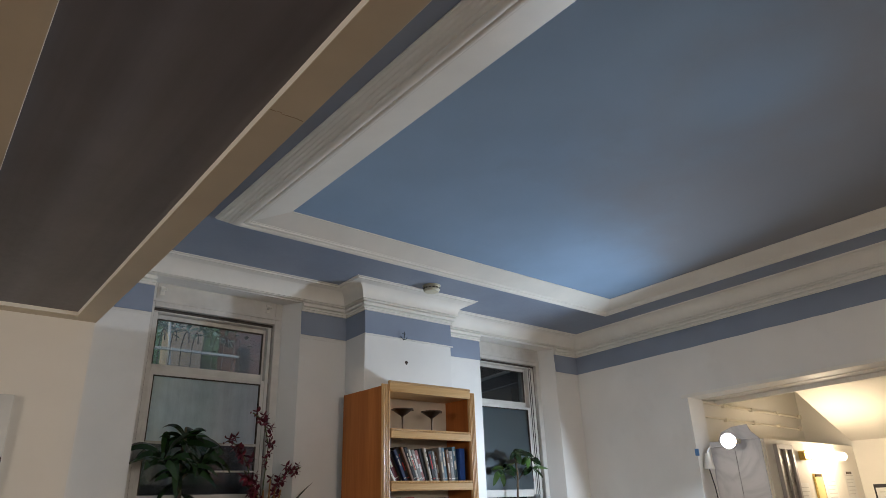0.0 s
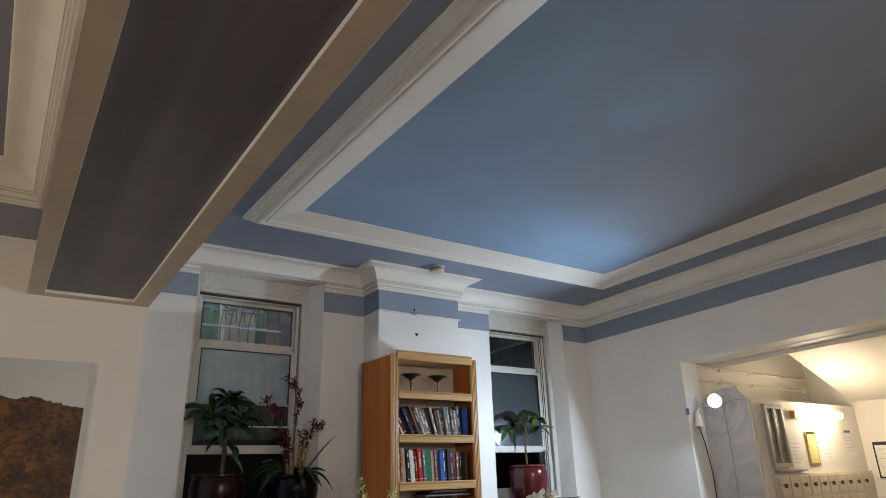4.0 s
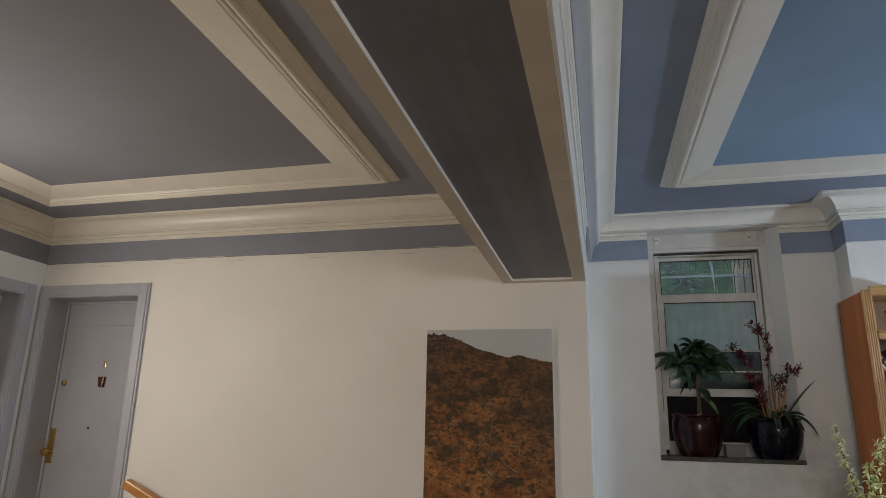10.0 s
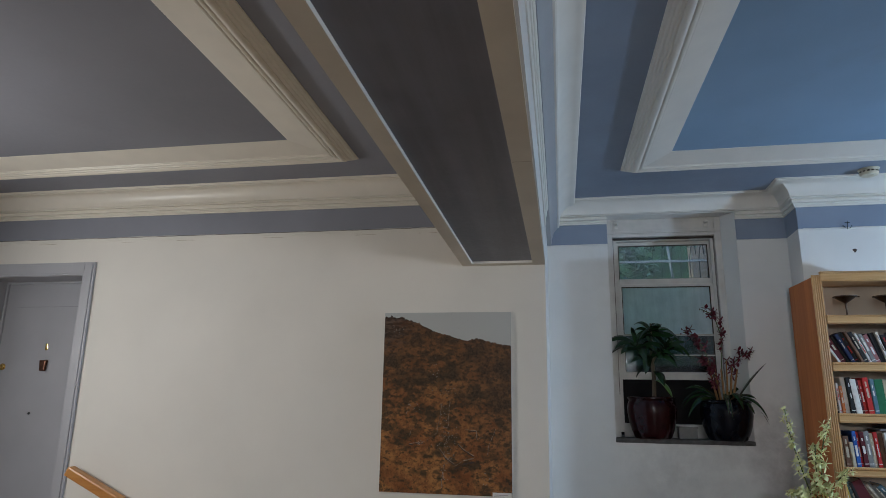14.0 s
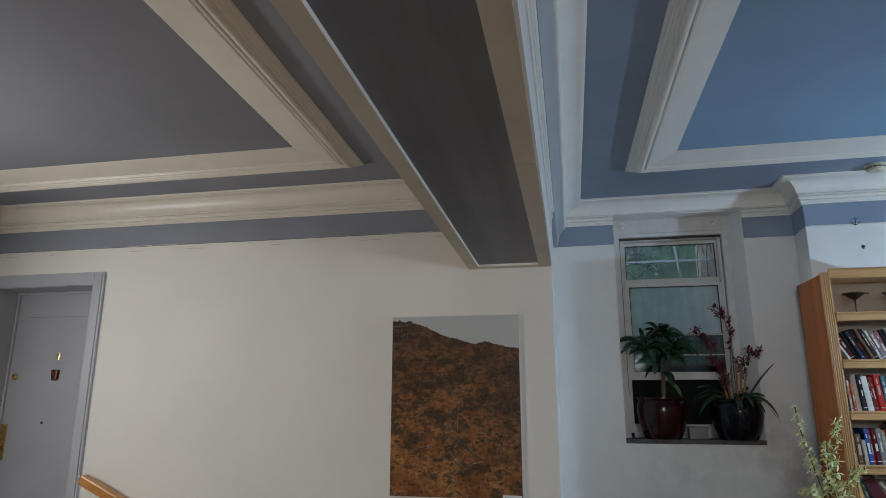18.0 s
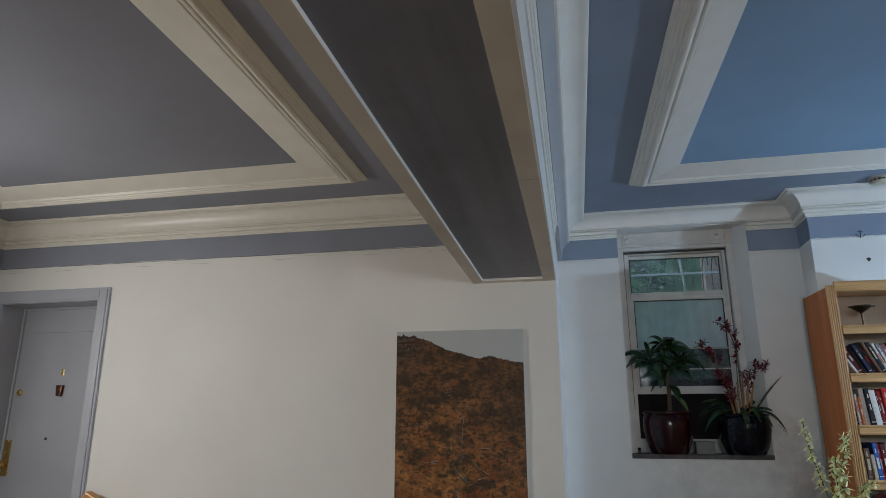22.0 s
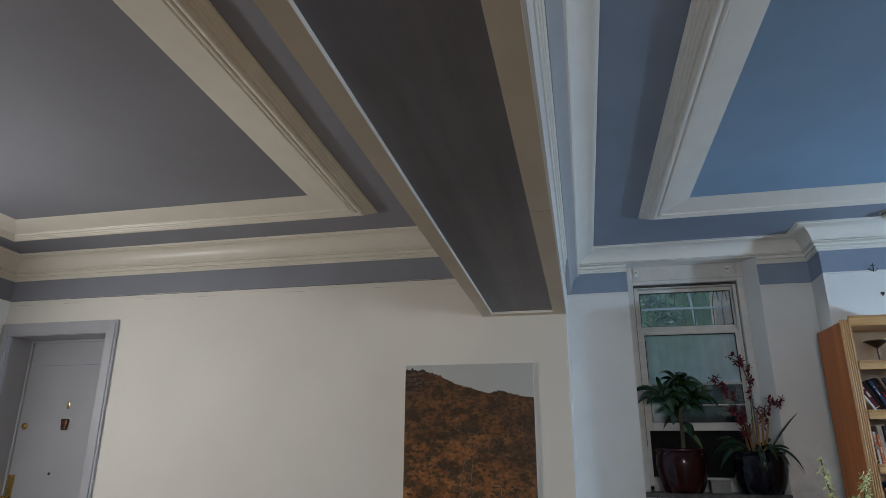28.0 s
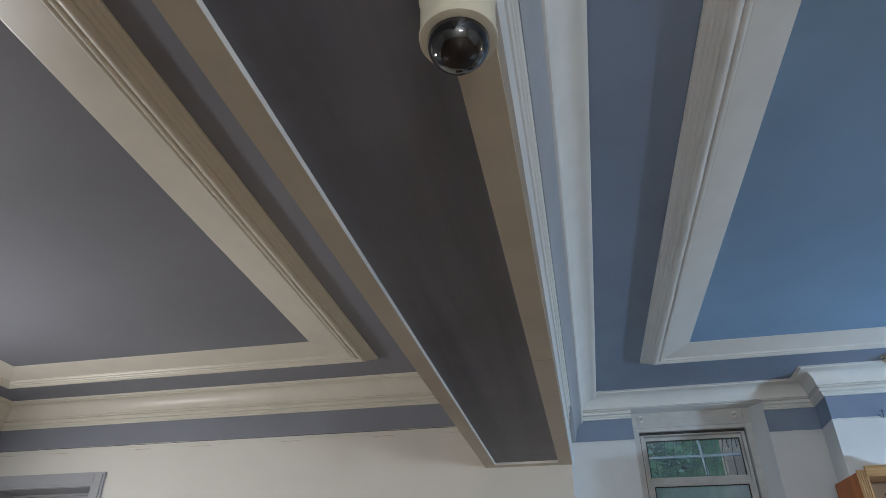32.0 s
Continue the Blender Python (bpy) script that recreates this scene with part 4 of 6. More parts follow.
structure("backdrop_trees", boxes((-9, 12, 9.5, 9.6, 0.9, 9)), paint("far_foliage", (0.10, 0.20, 0.10), 0.9, 0.5, 2.5, 0.2, 12, 0.1, 0.8, (0.03, 0.07, 0.03)), "green wall of trees beyond the yard")

# ---- bookcase ----
BK0, BK1, BKY0, BKY1, BKZ0, BKZ1 = 2.209, 2.947, 3.197, 3.478, 0.628, 2.075
bc = thing("bookcase", (0, 0, 0), "honey oak wall bookcase with fluted pilasters, full of books", "bookcase")
PW = 0.058
part("side_panel", boxes((BK0 + 0.006, BK0 + 0.028, BKY0 + 0.016, 3.640, BKZ0, BKZ1 - 0.01), bevel=0.002), OAKS, bc, "reddish oak side panel")
part("side_panel", boxes((BK1 - 0.028, BK1 - 0.006, BKY0 + 0.016, BKY1, BKZ0, BKZ1 - 0.01), bevel=0.002), OAKS, bc, "reddish oak side panel")
part("back_panel", boxes((BK0 + 0.03, BK1 - 0.03, BKY1 - 0.012, BKY1, BKZ0, BKZ1 - 0.02)), paint("pale_back_board", (0.62, 0.56, 0.46), 0.6, 0.04, 4), bc, "pale back board")
part("top", boxes((BK0 + 0.0285, BK1 - 0.0285, BKY0 + 0.024, BKY1, BKZ1 - 0.034, BKZ1 - 0.012), bevel=0.002), OAKX, bc)
for x in (BK0, BK1 - PW):
    bm = boxes((x, x + PW, BKY0 + 0.010, BKY0 + 0.022, BKZ0, BKZ1), bevel=0.002)
    for k in range(4):
        fx = x + 0.005 + (k + 0.5) * (PW - 0.010) / 4
        tube(bm, [(fx, BKY0 + 0.0085, BKZ0 + 0.004), (fx, BKY0 + 0.0085, BKZ1 - 0.004)], 0.0054, 16)
    part("pilaster", bm, OAK, bc, "fluted oak pilaster")


def beaded(x0, x1, z0, z1, beads):
    bm = boxes((x0, x1, BKY0, BKY0 + 0.022, z0, z1), bevel=0.003)
    box(bm, x0, x1, BKY0 - 0.003, BKY0 + 0.002, z1 - 0.016, z1 - 0.004, 0.002)
    n = int((x1 - x0 - 0.012) / 0.0115)
    for k in range(n + 1):
        bmesh.ops.create_icosphere(bm, subdivisions=1, radius=0.0048, matrix=Matrix.Translation((x0 + 0.006 + k * (x1 - x0 - 0.012) / n, BKY0 - 0.0035, z1 - 0.010)))
    if beads:
        box(bm, x0, x1, BKY0 - 0.003, BKY0 + 0.002, z0 + 0.006, z0 + 0.013, 0.002)
    return bm


part("top_return", boxes((BK0 + 0.0285, 2.262, BKY1 + 0.001, 3.640, BKZ1 - 0.034, BKZ1 - 0.012), bevel=0.002), OAKX, bc)
part("top_rail", beaded(BK0 + PW - 0.01, BK1 - PW + 0.01, BKZ1 - 0.042, BKZ1 + 0.022, True), OAKX, bc, "raised oak top rail with a beaded edge")
SHELF = [1.819, 1.531, 1.230, 0.925, 0.690]
for k, z in enumerate(SHELF):
    sh = part("shelf", boxes((BK0 + 0.03, BK1 - 0.03, BKY0 + 0.02, BKY1 - 0.012, z - 0.024, z)), OAKX, bc)
    part("shelf_edge", beaded(BK0 + PW, BK1 - PW, z - 0.050, z + 0.004, k < 4), OAKX, sh)
part("bottom_rail", boxes((BK0 + PW, BK1 - PW, BKY0 + 0.001, BKY0 + 0.02, BKZ0 + 0.004, 0.640), bevel=0.002), OAKX, bc)

rng = random.Random(21)
COVERS = {}


def cover(rgb):
    key = "cover_%02d" % len(COVERS)
    if rgb not in COVERS:
        COVERS[rgb] = paint(key, rgb, 0.5, 0.08, 40, 0.03, 120, 0.22)
    return COVERS[rgb]


BLACK, NAVYB, GREYB, RED, WINE, CREAMB, BLUE, GREEN, BROWN, ORANGE, YELLOW, PINK, WHITEB, TEAL = (0.02, 0.02, 0.022), (0.02, 0.03, 0.08), (0.22, 0.215, 0.21), (0.42, 0.025, 0.022), (0.09, 0.015, 0.022), (0.50, 0.45, 0.34), (0.035, 0.10, 0.36), (0.03, 0.14, 0.06), (0.15, 0.085, 0.055), (0.45, 0.14, 0.04), (0.55, 0.38, 0.03), (0.30, 0.12, 0.12), (0.68, 0.66, 0.62), (0.10, 0.17, 0.22)


def book(x, z, thick, high, deep, rgb, lean, mark=None):
    """A book whose foot stands at x on a shelf; lean in degrees to its left."""
    b = tagged(new("book"), "hardback book with a %s cover standing on an oak shelf" % NAMES[rgb], "book", "books in the bookcase")
    b.empty_display_size = 0.02
    b.matrix_basis = pose(x, BKY0 + 0.045 + rng.uniform(0, 0.02), z + 0.001, 0, -lean, 0)
    part("cover", boxes((0, 0.0025, 0, deep, 0, high), (thick - 0.0025, thick, 0, deep, 0, high), (0.0025, thick - 0.0025, -0.001, 0.003, 0, high), bevel=0.0008), cover(rgb), b)
    part("pages", boxes((0.0026, thick - 0.0026, 0.004, deep - 0.005, 0.003, high - 0.004)), PAPER, b)
    if mark:
        zz = rng.uniform(0.45, 0.62) * high
        wide = rng.uniform(0.10, 0.26)
        part("spine_label", boxes((thick * (0.5 - wide), thick * (0.5 + wide), -0.0022, -0.0012, zz - rng.uniform(0.04, 0.26) * high, zz + 0.10 * high)), cover(mark), b)
        part("spine_label", boxes((thick * 0.36, thick * 0.60, -0.0022, -0.0012, 0.74 * high, rng.uniform(0.80, 0.90) * high)), cover(mark), b)
        part("spine_band", boxes((thick * 0.1, thick * 0.9, -0.0022, -0.0012, 0.08 * high, 0.10 * high)), cover(mark), b)
    return b


NAMES = {BLACK: "black", NAVYB: "dark navy", GREYB: "grey", RED: "bright red", WINE: "wine red", CREAMB: "cream", BLUE: "blue", GREEN: "dark green", BROWN: "brown", ORANGE: "orange", YELLOW: "yellow", PINK: "faded pink", WHITEB: "white", TEAL: "grey-blue"}
ROW2 = [(WHITEB, 0.014, 0.10, 30), (WINE, 0.030, 0.185, 28), (BLACK, 0.016, 0.185, 27), (NAVYB, 0.020, 0.19, 26), (BLACK, 0.026, 0.20, 25), (BROWN, 0.016, 0.205, 24), (BLACK, 0.022, 0.20, 23), (WHITEB, 0.014, 0.19, 22), (GREYB, 0.024, 0.185, 21), (PINK, 0.026, 0.18, 19), (BLACK, 0.028, 0.19, 17), (WHITEB, 0.014, 0.195, 16), (BLACK, 0.026, 0.175, 14), (GREYB, 0.018, 0.175, 12), (BROWN, 0.022, 0.17, 10)]
ROW3 = [(BLACK, 0.022, 0.205, 3), (WHITEB, 0.014, 0.18, 3), (ORANGE, 0.018, 0.165, 3), (WHITEB, 0.026, 0.215, 4), (BLACK, 0.026, 0.215, 4), (WHITEB, 0.032, 0.205, 6), (WINE, 0.014, 0.20, 6), (RED, 0.018, 0.20, 6), (RED, 0.032, 0.215, 5), (TEAL, 0.024, 0.205, 4), (GREEN, 0.048, 0.205, 3), (CREAMB, 0.022, 0.20, 3), (PINK, 0.016, 0.20, 3), (TEAL, 0.022, 0.205, 3), (BLUE, 0.018, 0.20, 3), (BLUE, 0.036, 0.205, 3), (BLACK, 0.022, 0.21, 2), (WINE, 0.026, 0.21, 2), (BLACK, 0.024, 0.205, 2), (BROWN, 0.026, 0.19, 1)]
ROW4 = [(CREAMB, 0.020, 0.16, 2), (BROWN, 0.030, 0.175, 2), (CREAMB, 0.022, 0.14, 3), (BLUE, 0.024, 0.205, 4), (RED, 0.018, 0.20, 4), (WINE, 0.026, 0.20, 4), (GREYB, 0.028, 0.205, 4), (CREAMB, 0.018, 0.195, 4), (RED, 0.022, 0.20, 4), (BROWN, 0.028, 0.205, 4), (WHITEB, 0.024, 0.20, 4), (RED, 0.022, 0.195, 4), (TEAL, 0.022, 0.19, 4), (CREAMB, 0.022, 0.195, 4), (GREYB, 0.026, 0.19, 3), (BROWN, 0.030, 0.20, 2), (BLACK, 0.034, 0.20, 2), (GREYB, 0.022, 0.195, 1), (BROWN, 0.040, 0.185, 1)]
ROW5 = [(YELLOW, 0.022, 0.155, 8), (CREAMB, 0.016, 0.15, 10), (TEAL, 0.026, 0.15, 14), (BLACK, 0.016, 0.155, 20), (WINE, 0.062, 0.16, 24), (BROWN, 0.018, 0.155, 30), (GREYB, 0.018, 0.17, 34), (CREAMB, 0.016, 0.17, 36), (GREYB, 0.020, 0.175, 38)]
for z, row, start in ((SHELF[1], ROW2, 0.115), (SHELF[2], ROW3, 0.064), (SHELF[3], ROW4, 0.066), (SHELF[4], ROW5, 0.068)):
    x = BK0 + start
    for i, (rgb, thick, high, lean) in enumerate(row):
        mark = rng.choice((CREAMB, WHITEB, None, RED if rgb in (BLACK, WHITEB) else CREAMB, BLACK if rgb in (WHITEB, CREAMB, YELLOW) else WHITEB))
        book(x, z, thick, high, 0.145, rgb, lean, mark)
        x += thick / math.cos(radians(lean)) + 0.0015
    stop = BK1 - {SHELF[1]: 0.124, SHELF[4]: 0.300}.get(z, 0.066)
    while x + 0.03 < stop:
        thick = rng.uniform(0.016, 0.030)
        tilt = max(0, lean - 1) if lean < 20 else lean + 2
        book(x, z, thick, rng.uniform(0.15, 0.175) if z == SHELF[4] else rng.uniform(0.175, 0.205), 0.145, rng.choice((BLACK, BROWN, GREYB, WINE, BLACK, TEAL)), tilt, rng.choice((CREAMB, None, WHITEB)))
        x += thick / math.cos(radians(tilt)) + 0.0015
        lean = tilt
    if z == SHELF[1]:
        book(BK1 - 0.118, z, 0.042, 0.195, 0.15, BLUE, 0, None)
    if z == SHELF[4]:
        for rgb, dx in ((BLACK, 0.255), (GREYB, 0.225), (GREYB, 0.204), (CREAMB, 0.184), (GREYB, 0.162), (WHITEB, 0.139), (GREYB, 0.122), (BROWN, 0.096)):
            book(BK1 - dx, z, 0.018 + 0.006 * (rgb == BLACK), rng.uniform(0.15, 0.17), 0.145, rgb, 0, None)
flat = thing("magazine_stack", (2.62, BKY0 + 0.05, SHELF[3] + 0.212), "few grey magazines lying on top of the upright books", "magazines")
for k in range(3):
    part("magazine", boxes((-0.12 + 0.03 * k, 0.25 - 0.01 * k, 0.0, 0.17, 0.012 * k, 0.012 * k + 0.011), bevel=0.002), cover((GREYB, BLACK, GREYB)[k]), flat)

for x in (2.425, 2.655):
    gob = thing("metal_dish", (x, 3.30, SHELF[0] + 0.001), "dark bronze shallow footed dish on the top shelf", "dish", "dishes on the bookcase")
    bm = lathe(bmesh.new(), [(0.030, 0.0), (0.028, 0.004), (0.006, 0.010), (0.005, 0.03), (0.006, 0.085), (0.010, 0.092)], 20)
    part("stem", bm, BRONZE, gob, smooth=True)
    part("bowl", lathe(bmesh.new(), [(0.006, 0.088), (0.022, 0.098), (0.048, 0.116), (0.060, 0.126), (0.068, 0.127), (0.069, 0.131), (0.058, 0.131), (0.040, 0.118), (0.006, 0.104)], 28), BRONZE, gob, smooth=True)
    part("lug", tube(bmesh.new(), [(0.06, 0, 0.129), (0.078, 0, 0.130), (0.084, 0, 0.128)], 0.004, 6), BRONZE, gob)

# ---- picture ----
pm = bpy.data.materials.new("hillside_photograph")
pm.use_nodes = True
nt = pm.node_tree
pb = nt.nodes["Principled BSDF"]
geo = nt.nodes.new("ShaderNodeNewGeometry")
pn = []
for sc, det, rgh in ((5.5, 6, 0.6), (34, 7, 0.78), (85, 5, 0.75), (190, 3, 0.6)):
    nn = nt.nodes.new("ShaderNodeTexNoise")
    nn.inputs["Scale"].default_value, nn.inputs["Detail"].default_value, nn.inputs["Roughness"].default_value = sc, det, rgh
    nt.links.new(geo.outputs["Position"], nn.inputs["Vector"])
    pn.append(nn)


def ramp(node_out, lo, hi, a=0.0, b=1.0):
    r = nt.nodes.new("ShaderNodeMapRange")
    r.inputs[1].default_value, r.inputs[2].default_value, r.inputs[3].default_value, r.inputs[4].default_value = lo, hi, a, b
    nt.links.new(node_out, r.inputs[0])
    return r.outputs[0]


def mixc(fac, a, b):
    mx = nt.nodes.new("ShaderNodeMix")
    mx.data_type = "RGBA"
    nt.links.new(fac, mx.inputs[0])
    for i, cc in ((6, a), (7, b)):
        if isinstance(cc, tuple):
            mx.inputs[i].default_value = (*cc, 1)
        else:
            nt.links.new(cc, mx.inputs[i])
    return mx.outputs[2]


sep = nt.nodes.new("ShaderNodeSeparateXYZ")
nt.links.new(geo.outputs["Position"], sep.inputs[0])


def calc(op, a, b):
    k = nt.nodes.new("ShaderNodeMath")
    k.operation = op
    for i, v in enumerate((a, b)):
        if isinstance(v, (int, float)):
            k.inputs[i].default_value = v
        else:
            nt.links.new(v, k.inputs[i])
    return k.outputs[0]


# ochre ground with orange washes and fine grit
earth = mixc(ramp(pn[0].outputs["Fac"], 0.36, 0.64), (0.190, 0.066, 0.017), (0.44, 0.205, 0.058))
earth = mixc(ramp(pn[1].outputs["Fac"], 0.46, 0.72), earth, (0.085, 0.036, 0.013))
earth = mixc(ramp(pn[2].outputs["Fac"], 0.54, 0.72), earth, (0.055, 0.026, 0.012))
# how far up and to the right: bushes thicken there
up = calc("ADD", calc("MULTIPLY", sep.outputs[2], 0.62), calc("MULTIPLY", sep.outputs[0], 0.26))
up = calc("ADD", up, calc("MULTIPLY", pn[0].outputs["Fac"], 0.55))
up = calc("ADD", up, calc("MULTIPLY", calc("ABSOLUTE", calc("ADD", sep.outputs[0], 0.03), 0), 0.38))
thick = ramp(up, 0.82, 1.24)
scrub = mixc(ramp(pn[2].outputs["Fac"], 0.32, 0.68), (0.014, 0.013, 0.008), (0.058, 0.045, 0.022))
for scale, shift, less, dark in ((8.0, 1.7, 0.57, 0.66), (17.0, 4.3, 0.575, 0.80), (40.0, 8.9, 0.59, 0.80)):
    clump = nt.nodes.new("ShaderNodeTexNoise")
    clump.inputs["Scale"].default_value, clump.inputs["Detail"].default_value, clump.inputs["Roughness"].default_value = scale, 3.5, 0.55
    cm = nt.nodes.new("ShaderNodeMapping")
    cm.inputs["Location"].default_value, cm.inputs["Scale"].default_value = (shift, 0, shift), (0.85, 1, 1.25)
    nt.links.new(geo.outputs["Position"], cm.inputs["Vector"])
    nt.links.new(cm.outputs[0], clump.inputs["Vector"])
    earth = mixc(ramp(calc("ADD", clump.outputs["Fac"], calc("MULTIPLY", thick, 0.07)), less - 0.03, less + 0.07, 0.0, dark), earth, scrub)
# brown shade over the upper slope
earth = mixc(ramp(up, 0.98, 1.36, 0.0, 0.68), earth, mixc(ramp(pn[2].outputs["Fac"], 0.35, 0.66), (0.018, 0.012, 0.008), (0.115, 0.060, 0.029)))
# layered rock in the upper corner
rock = calc("SUBTRACT", calc("MULTIPLY", sep.outputs[2], 1.4), calc("MULTIPLY", sep.outputs[0], 1.1))
layer = nt.nodes.new("ShaderNodeTexNoise")
layer.inputs["Scale"].default_value, layer.inputs["Detail"].default_value, layer.inputs["Roughness"].default_value = 16, 6, 0.7
lm = nt.nodes.new("ShaderNodeMapping")
lm.inputs["Rotation"].default_value, lm.inputs["Scale"].default_value = (0, radians(16), 0), (0.8, 1, 2.2)
nt.links.new(geo.outputs["Position"], lm.inputs["Vector"])
nt.links.new(lm.outputs[0], layer.inputs["Vector"])
strata = mixc(ramp(layer.outputs["Fac"], 0.46, 0.66), (0.024, 0.017, 0.013), (0.20, 0.14, 0.105))
hill = mixc(ramp(rock, 2.50, 2.85, 0.0, 0.62), earth, strata)
nt.links.new(hill, pb.inputs["Base Color"])
pb.inputs["Roughness"].default_value, pb.inputs["Specular IOR Level"].default_value = 0.5, 0.25
SKYP = paint("pale_photo_sky", (0.47, 0.48, 0.46), 0.28, 0.008, 2, 0.0, 40, 0.45)
PX0, PX1, PZ0, PZ1 = -0.428, 0.354, 0.745, 1.797
pic = thing("picture", (0, 0, 0), "large unframed photograph of a dry brown hillside under pale sky", "picture")
part("panel", boxes((PX0, PX1, YP - 0.016, YP - 0.001, PZ0, PZ1), bevel=0.001), paint("grey_panel_edge", (0.42, 0.42, 0.40), 0.4), pic)
bm = bmesh.new()
ridge = [(0, 0.972), (0.06, 0.975), (0.13, 0.968), (0.20, 0.955), (0.27, 0.94), (0.35, 0.905), (0.43, 0.882), (0.5, 0.868), (0.58, 0.85), (0.66, 0.835), (0.70, 0.846), (0.77, 0.848), (0.80, 0.836), (0.88, 0.822), (1.0, 0.808)]
top = []
for i in range(161):
    u = i / 160
    for (a, ha), (b, hb) in zip(ridge, ridge[1:]):
        if a <= u <= b:
            hgt = ha + (hb - ha) * (u - a) / (b - a)
    hgt += 0.018 * max(0, noise.noise(Vector((u * 40, 0.3, 0)))) ** 1.3 + 0.007 * noise.noise(Vector((u * 90, 2.3, 0)))
    for q, tall, half in ((0.055, 0.020, 0.012), (0.155, 0.014, 0.008), (0.215, 0.014, 0.014), (0.49, 0.010, 0.012), (0.525, 0.018, 0.010), (0.60, 0.014, 0.009), (0.88, 0.014, 0.012)):
        hgt += 0.6 * tall * max(0, 1 - ((u - q) / half) ** 2) * (0.55 + 0.9 * abs(noise.noise(Vector((u * 260, q, 7)))))
    top.append((PX0 + 0.001 + u * (PX1 - PX0 - 0.002), PZ0 + 0.001 + hgt * (PZ1 - PZ0 - 0.002)))
for lo, hi, mi in ((lambda p: PZ0 + 0.001, lambda p: p[1], 0), (lambda p: p[1], lambda p: PZ1 - 0.001, 1)):
    cols = [(bm.verts.new((p[0], YP - 0.0175, lo(p))), bm.verts.new((p[0], YP - 0.0175, hi(p)))) for p in top]
    for a, b in zip(cols, cols[1:]):
        f = bm.faces.new((a[0], b[0], b[1], a[1]))
        f.material_index = mi
part("print", bm, [pm, SKYP], pic, "glossy photograph of a scrubby hillside")
TRACK = paint("printed_track", (0.28, 0.20, 0.125), 0.5, 0.3, 60)
SHADE = paint("printed_shade", (0.045, 0.028, 0.016), 0.5, 0.3, 60)


def ribbon(pts, wide, depth, drop=0.0):
    """A thin ragged line of the print, in shares of its width and height."""
    bm = bmesh.new()
    cols = []
    for k in range(25):
        s = k / 24 * (len(pts) - 1)
        q = min(len(pts) - 2, int(s))
        u, v = [pts[q][m] + (pts[q + 1][m] - pts[q][m]) * (s - q) for m in (0, 1)]
        u, v = u + 0.007 * noise.noise(Vector((u * 34, v * 34, 1))), v + 0.005 * noise.noise(Vector((u * 34, v * 34, 5))) - drop
        x, z, w = PX0 + u * (PX1 - PX0), PZ0 + v * (PZ1 - PZ0), wide * (0.35 + 0.9 * abs(noise.noise(Vector((k * 0.9, u * 9, 0)))))
        cols.append((bm.verts.new((x - w, YP - depth, z - w)), bm.verts.new((x + w, YP - depth, z + w))))
    for p, q in zip(cols, cols[1:]):
        bm.faces.new((p[0], q[0], q[1], p[1]))
    return bm


WALLS = ([(0.475, 0.49), (0.455, 0.42), (0.435, 0.32)], [(0.535, 0.51), (0.525, 0.42), (0.520, 0.35)], [(0.455, 0.24), (0.505, 0.195), (0.570, 0.160)], [(0.60, 0.265), (0.66, 0.23), (0.72, 0.205)],
         [(0.42, 0.315), (0.345, 0.275), (0.225, 0.262)], [(0.22, 0.305), (0.245, 0.34), (0.30, 0.37)], [(0.655, 0.345), (0.735, 0.34), (0.745, 0.29), (0.865, 0.36)], [(0.88, 0.35), (0.83, 0.27), (0.82, 0.215)], [(0.50, 0.165), (0.485, 0.115), (0.48, 0.03)])
for pts in WALLS:
    part("printed_shade", ribbon(pts, 0.0036, 0.0178, 0.006), SHADE, pic)
    part("printed_path", ribbon(pts, 0.0026, 0.0180), TRACK, pic, "pale track printed on the hillside")
part("printed_shade", ribbon([(0.565, 0.142), (0.64, 0.175), (0.72, 0.185)], 0.010, 0.0178, 0.012), SHADE, pic)
part("printed_roof", ribbon([(0.565, 0.145), (0.64, 0.18), (0.72, 0.195)], 0.0065, 0.0180), TRACK, pic, "pale ruined wall printed on the hillside")
rng = random.Random(71)
bm = bmesh.new()
for u0, v0, su, sv, n in ((0.50, 0.30, 0.075, 0.045, 70), (0.50, 0.40, 0.045, 0.07, 36), (0.53, 0.20, 0.05, 0.03, 34), (0.485, 0.09, 0.02, 0.06, 24), (0.30, 0.265, 0.07, 0.012, 18), (0.24, 0.46, 0.06, 0.03, 26), (0.50, 0.555, 0.08, 0.02, 20), (0.42, 0.68, 0.03, 0.06, 16), (0.80, 0.08, 0.06, 0.05, 14), (0.10, 0.90, 0.06, 0.03, 20)):
    for k in range(n):
        x, z = PX0 + rng.gauss(u0, su * 0.6) * (PX1 - PX0), PZ0 + rng.gauss(v0, sv * 0.6) * (PZ1 - PZ0)
        r = rng.uniform(0.0010, 0.0030)
        bm.faces.new([bm.verts.new((x + r * math.cos(a) * rng.uniform(0.6, 1.2), YP - 0.0182, z + r * math.sin(a))) for a in (0.3, 1.6, 2.9, 4.1, 5.3)])
part("printed_stones", bm, paint("printed_stone", (0.36, 0.31, 0.25), 0.5, 0.5, 140), pic, "pale stones printed on the hillside")["kind"] = "stuff"
tag = thing("caption_card", (0.30, YP - 0.019, PZ0 - 0.012), "small white caption card stuck on the picture's corner", "card")
part("card", boxes((-0.058, 0.05, -0.001, 0.001, 0, 0.034)), CARD, tag)
for k in range(2):
    part("text_line", boxes((-0.048, 0.03 - 0.02 * k, -0.0016, -0.0011, 0.020 - 0.009 * k, 0.023 - 0.009 * k)), paint("grey_ink", (0.40, 0.39, 0.38), 0.7), tag)

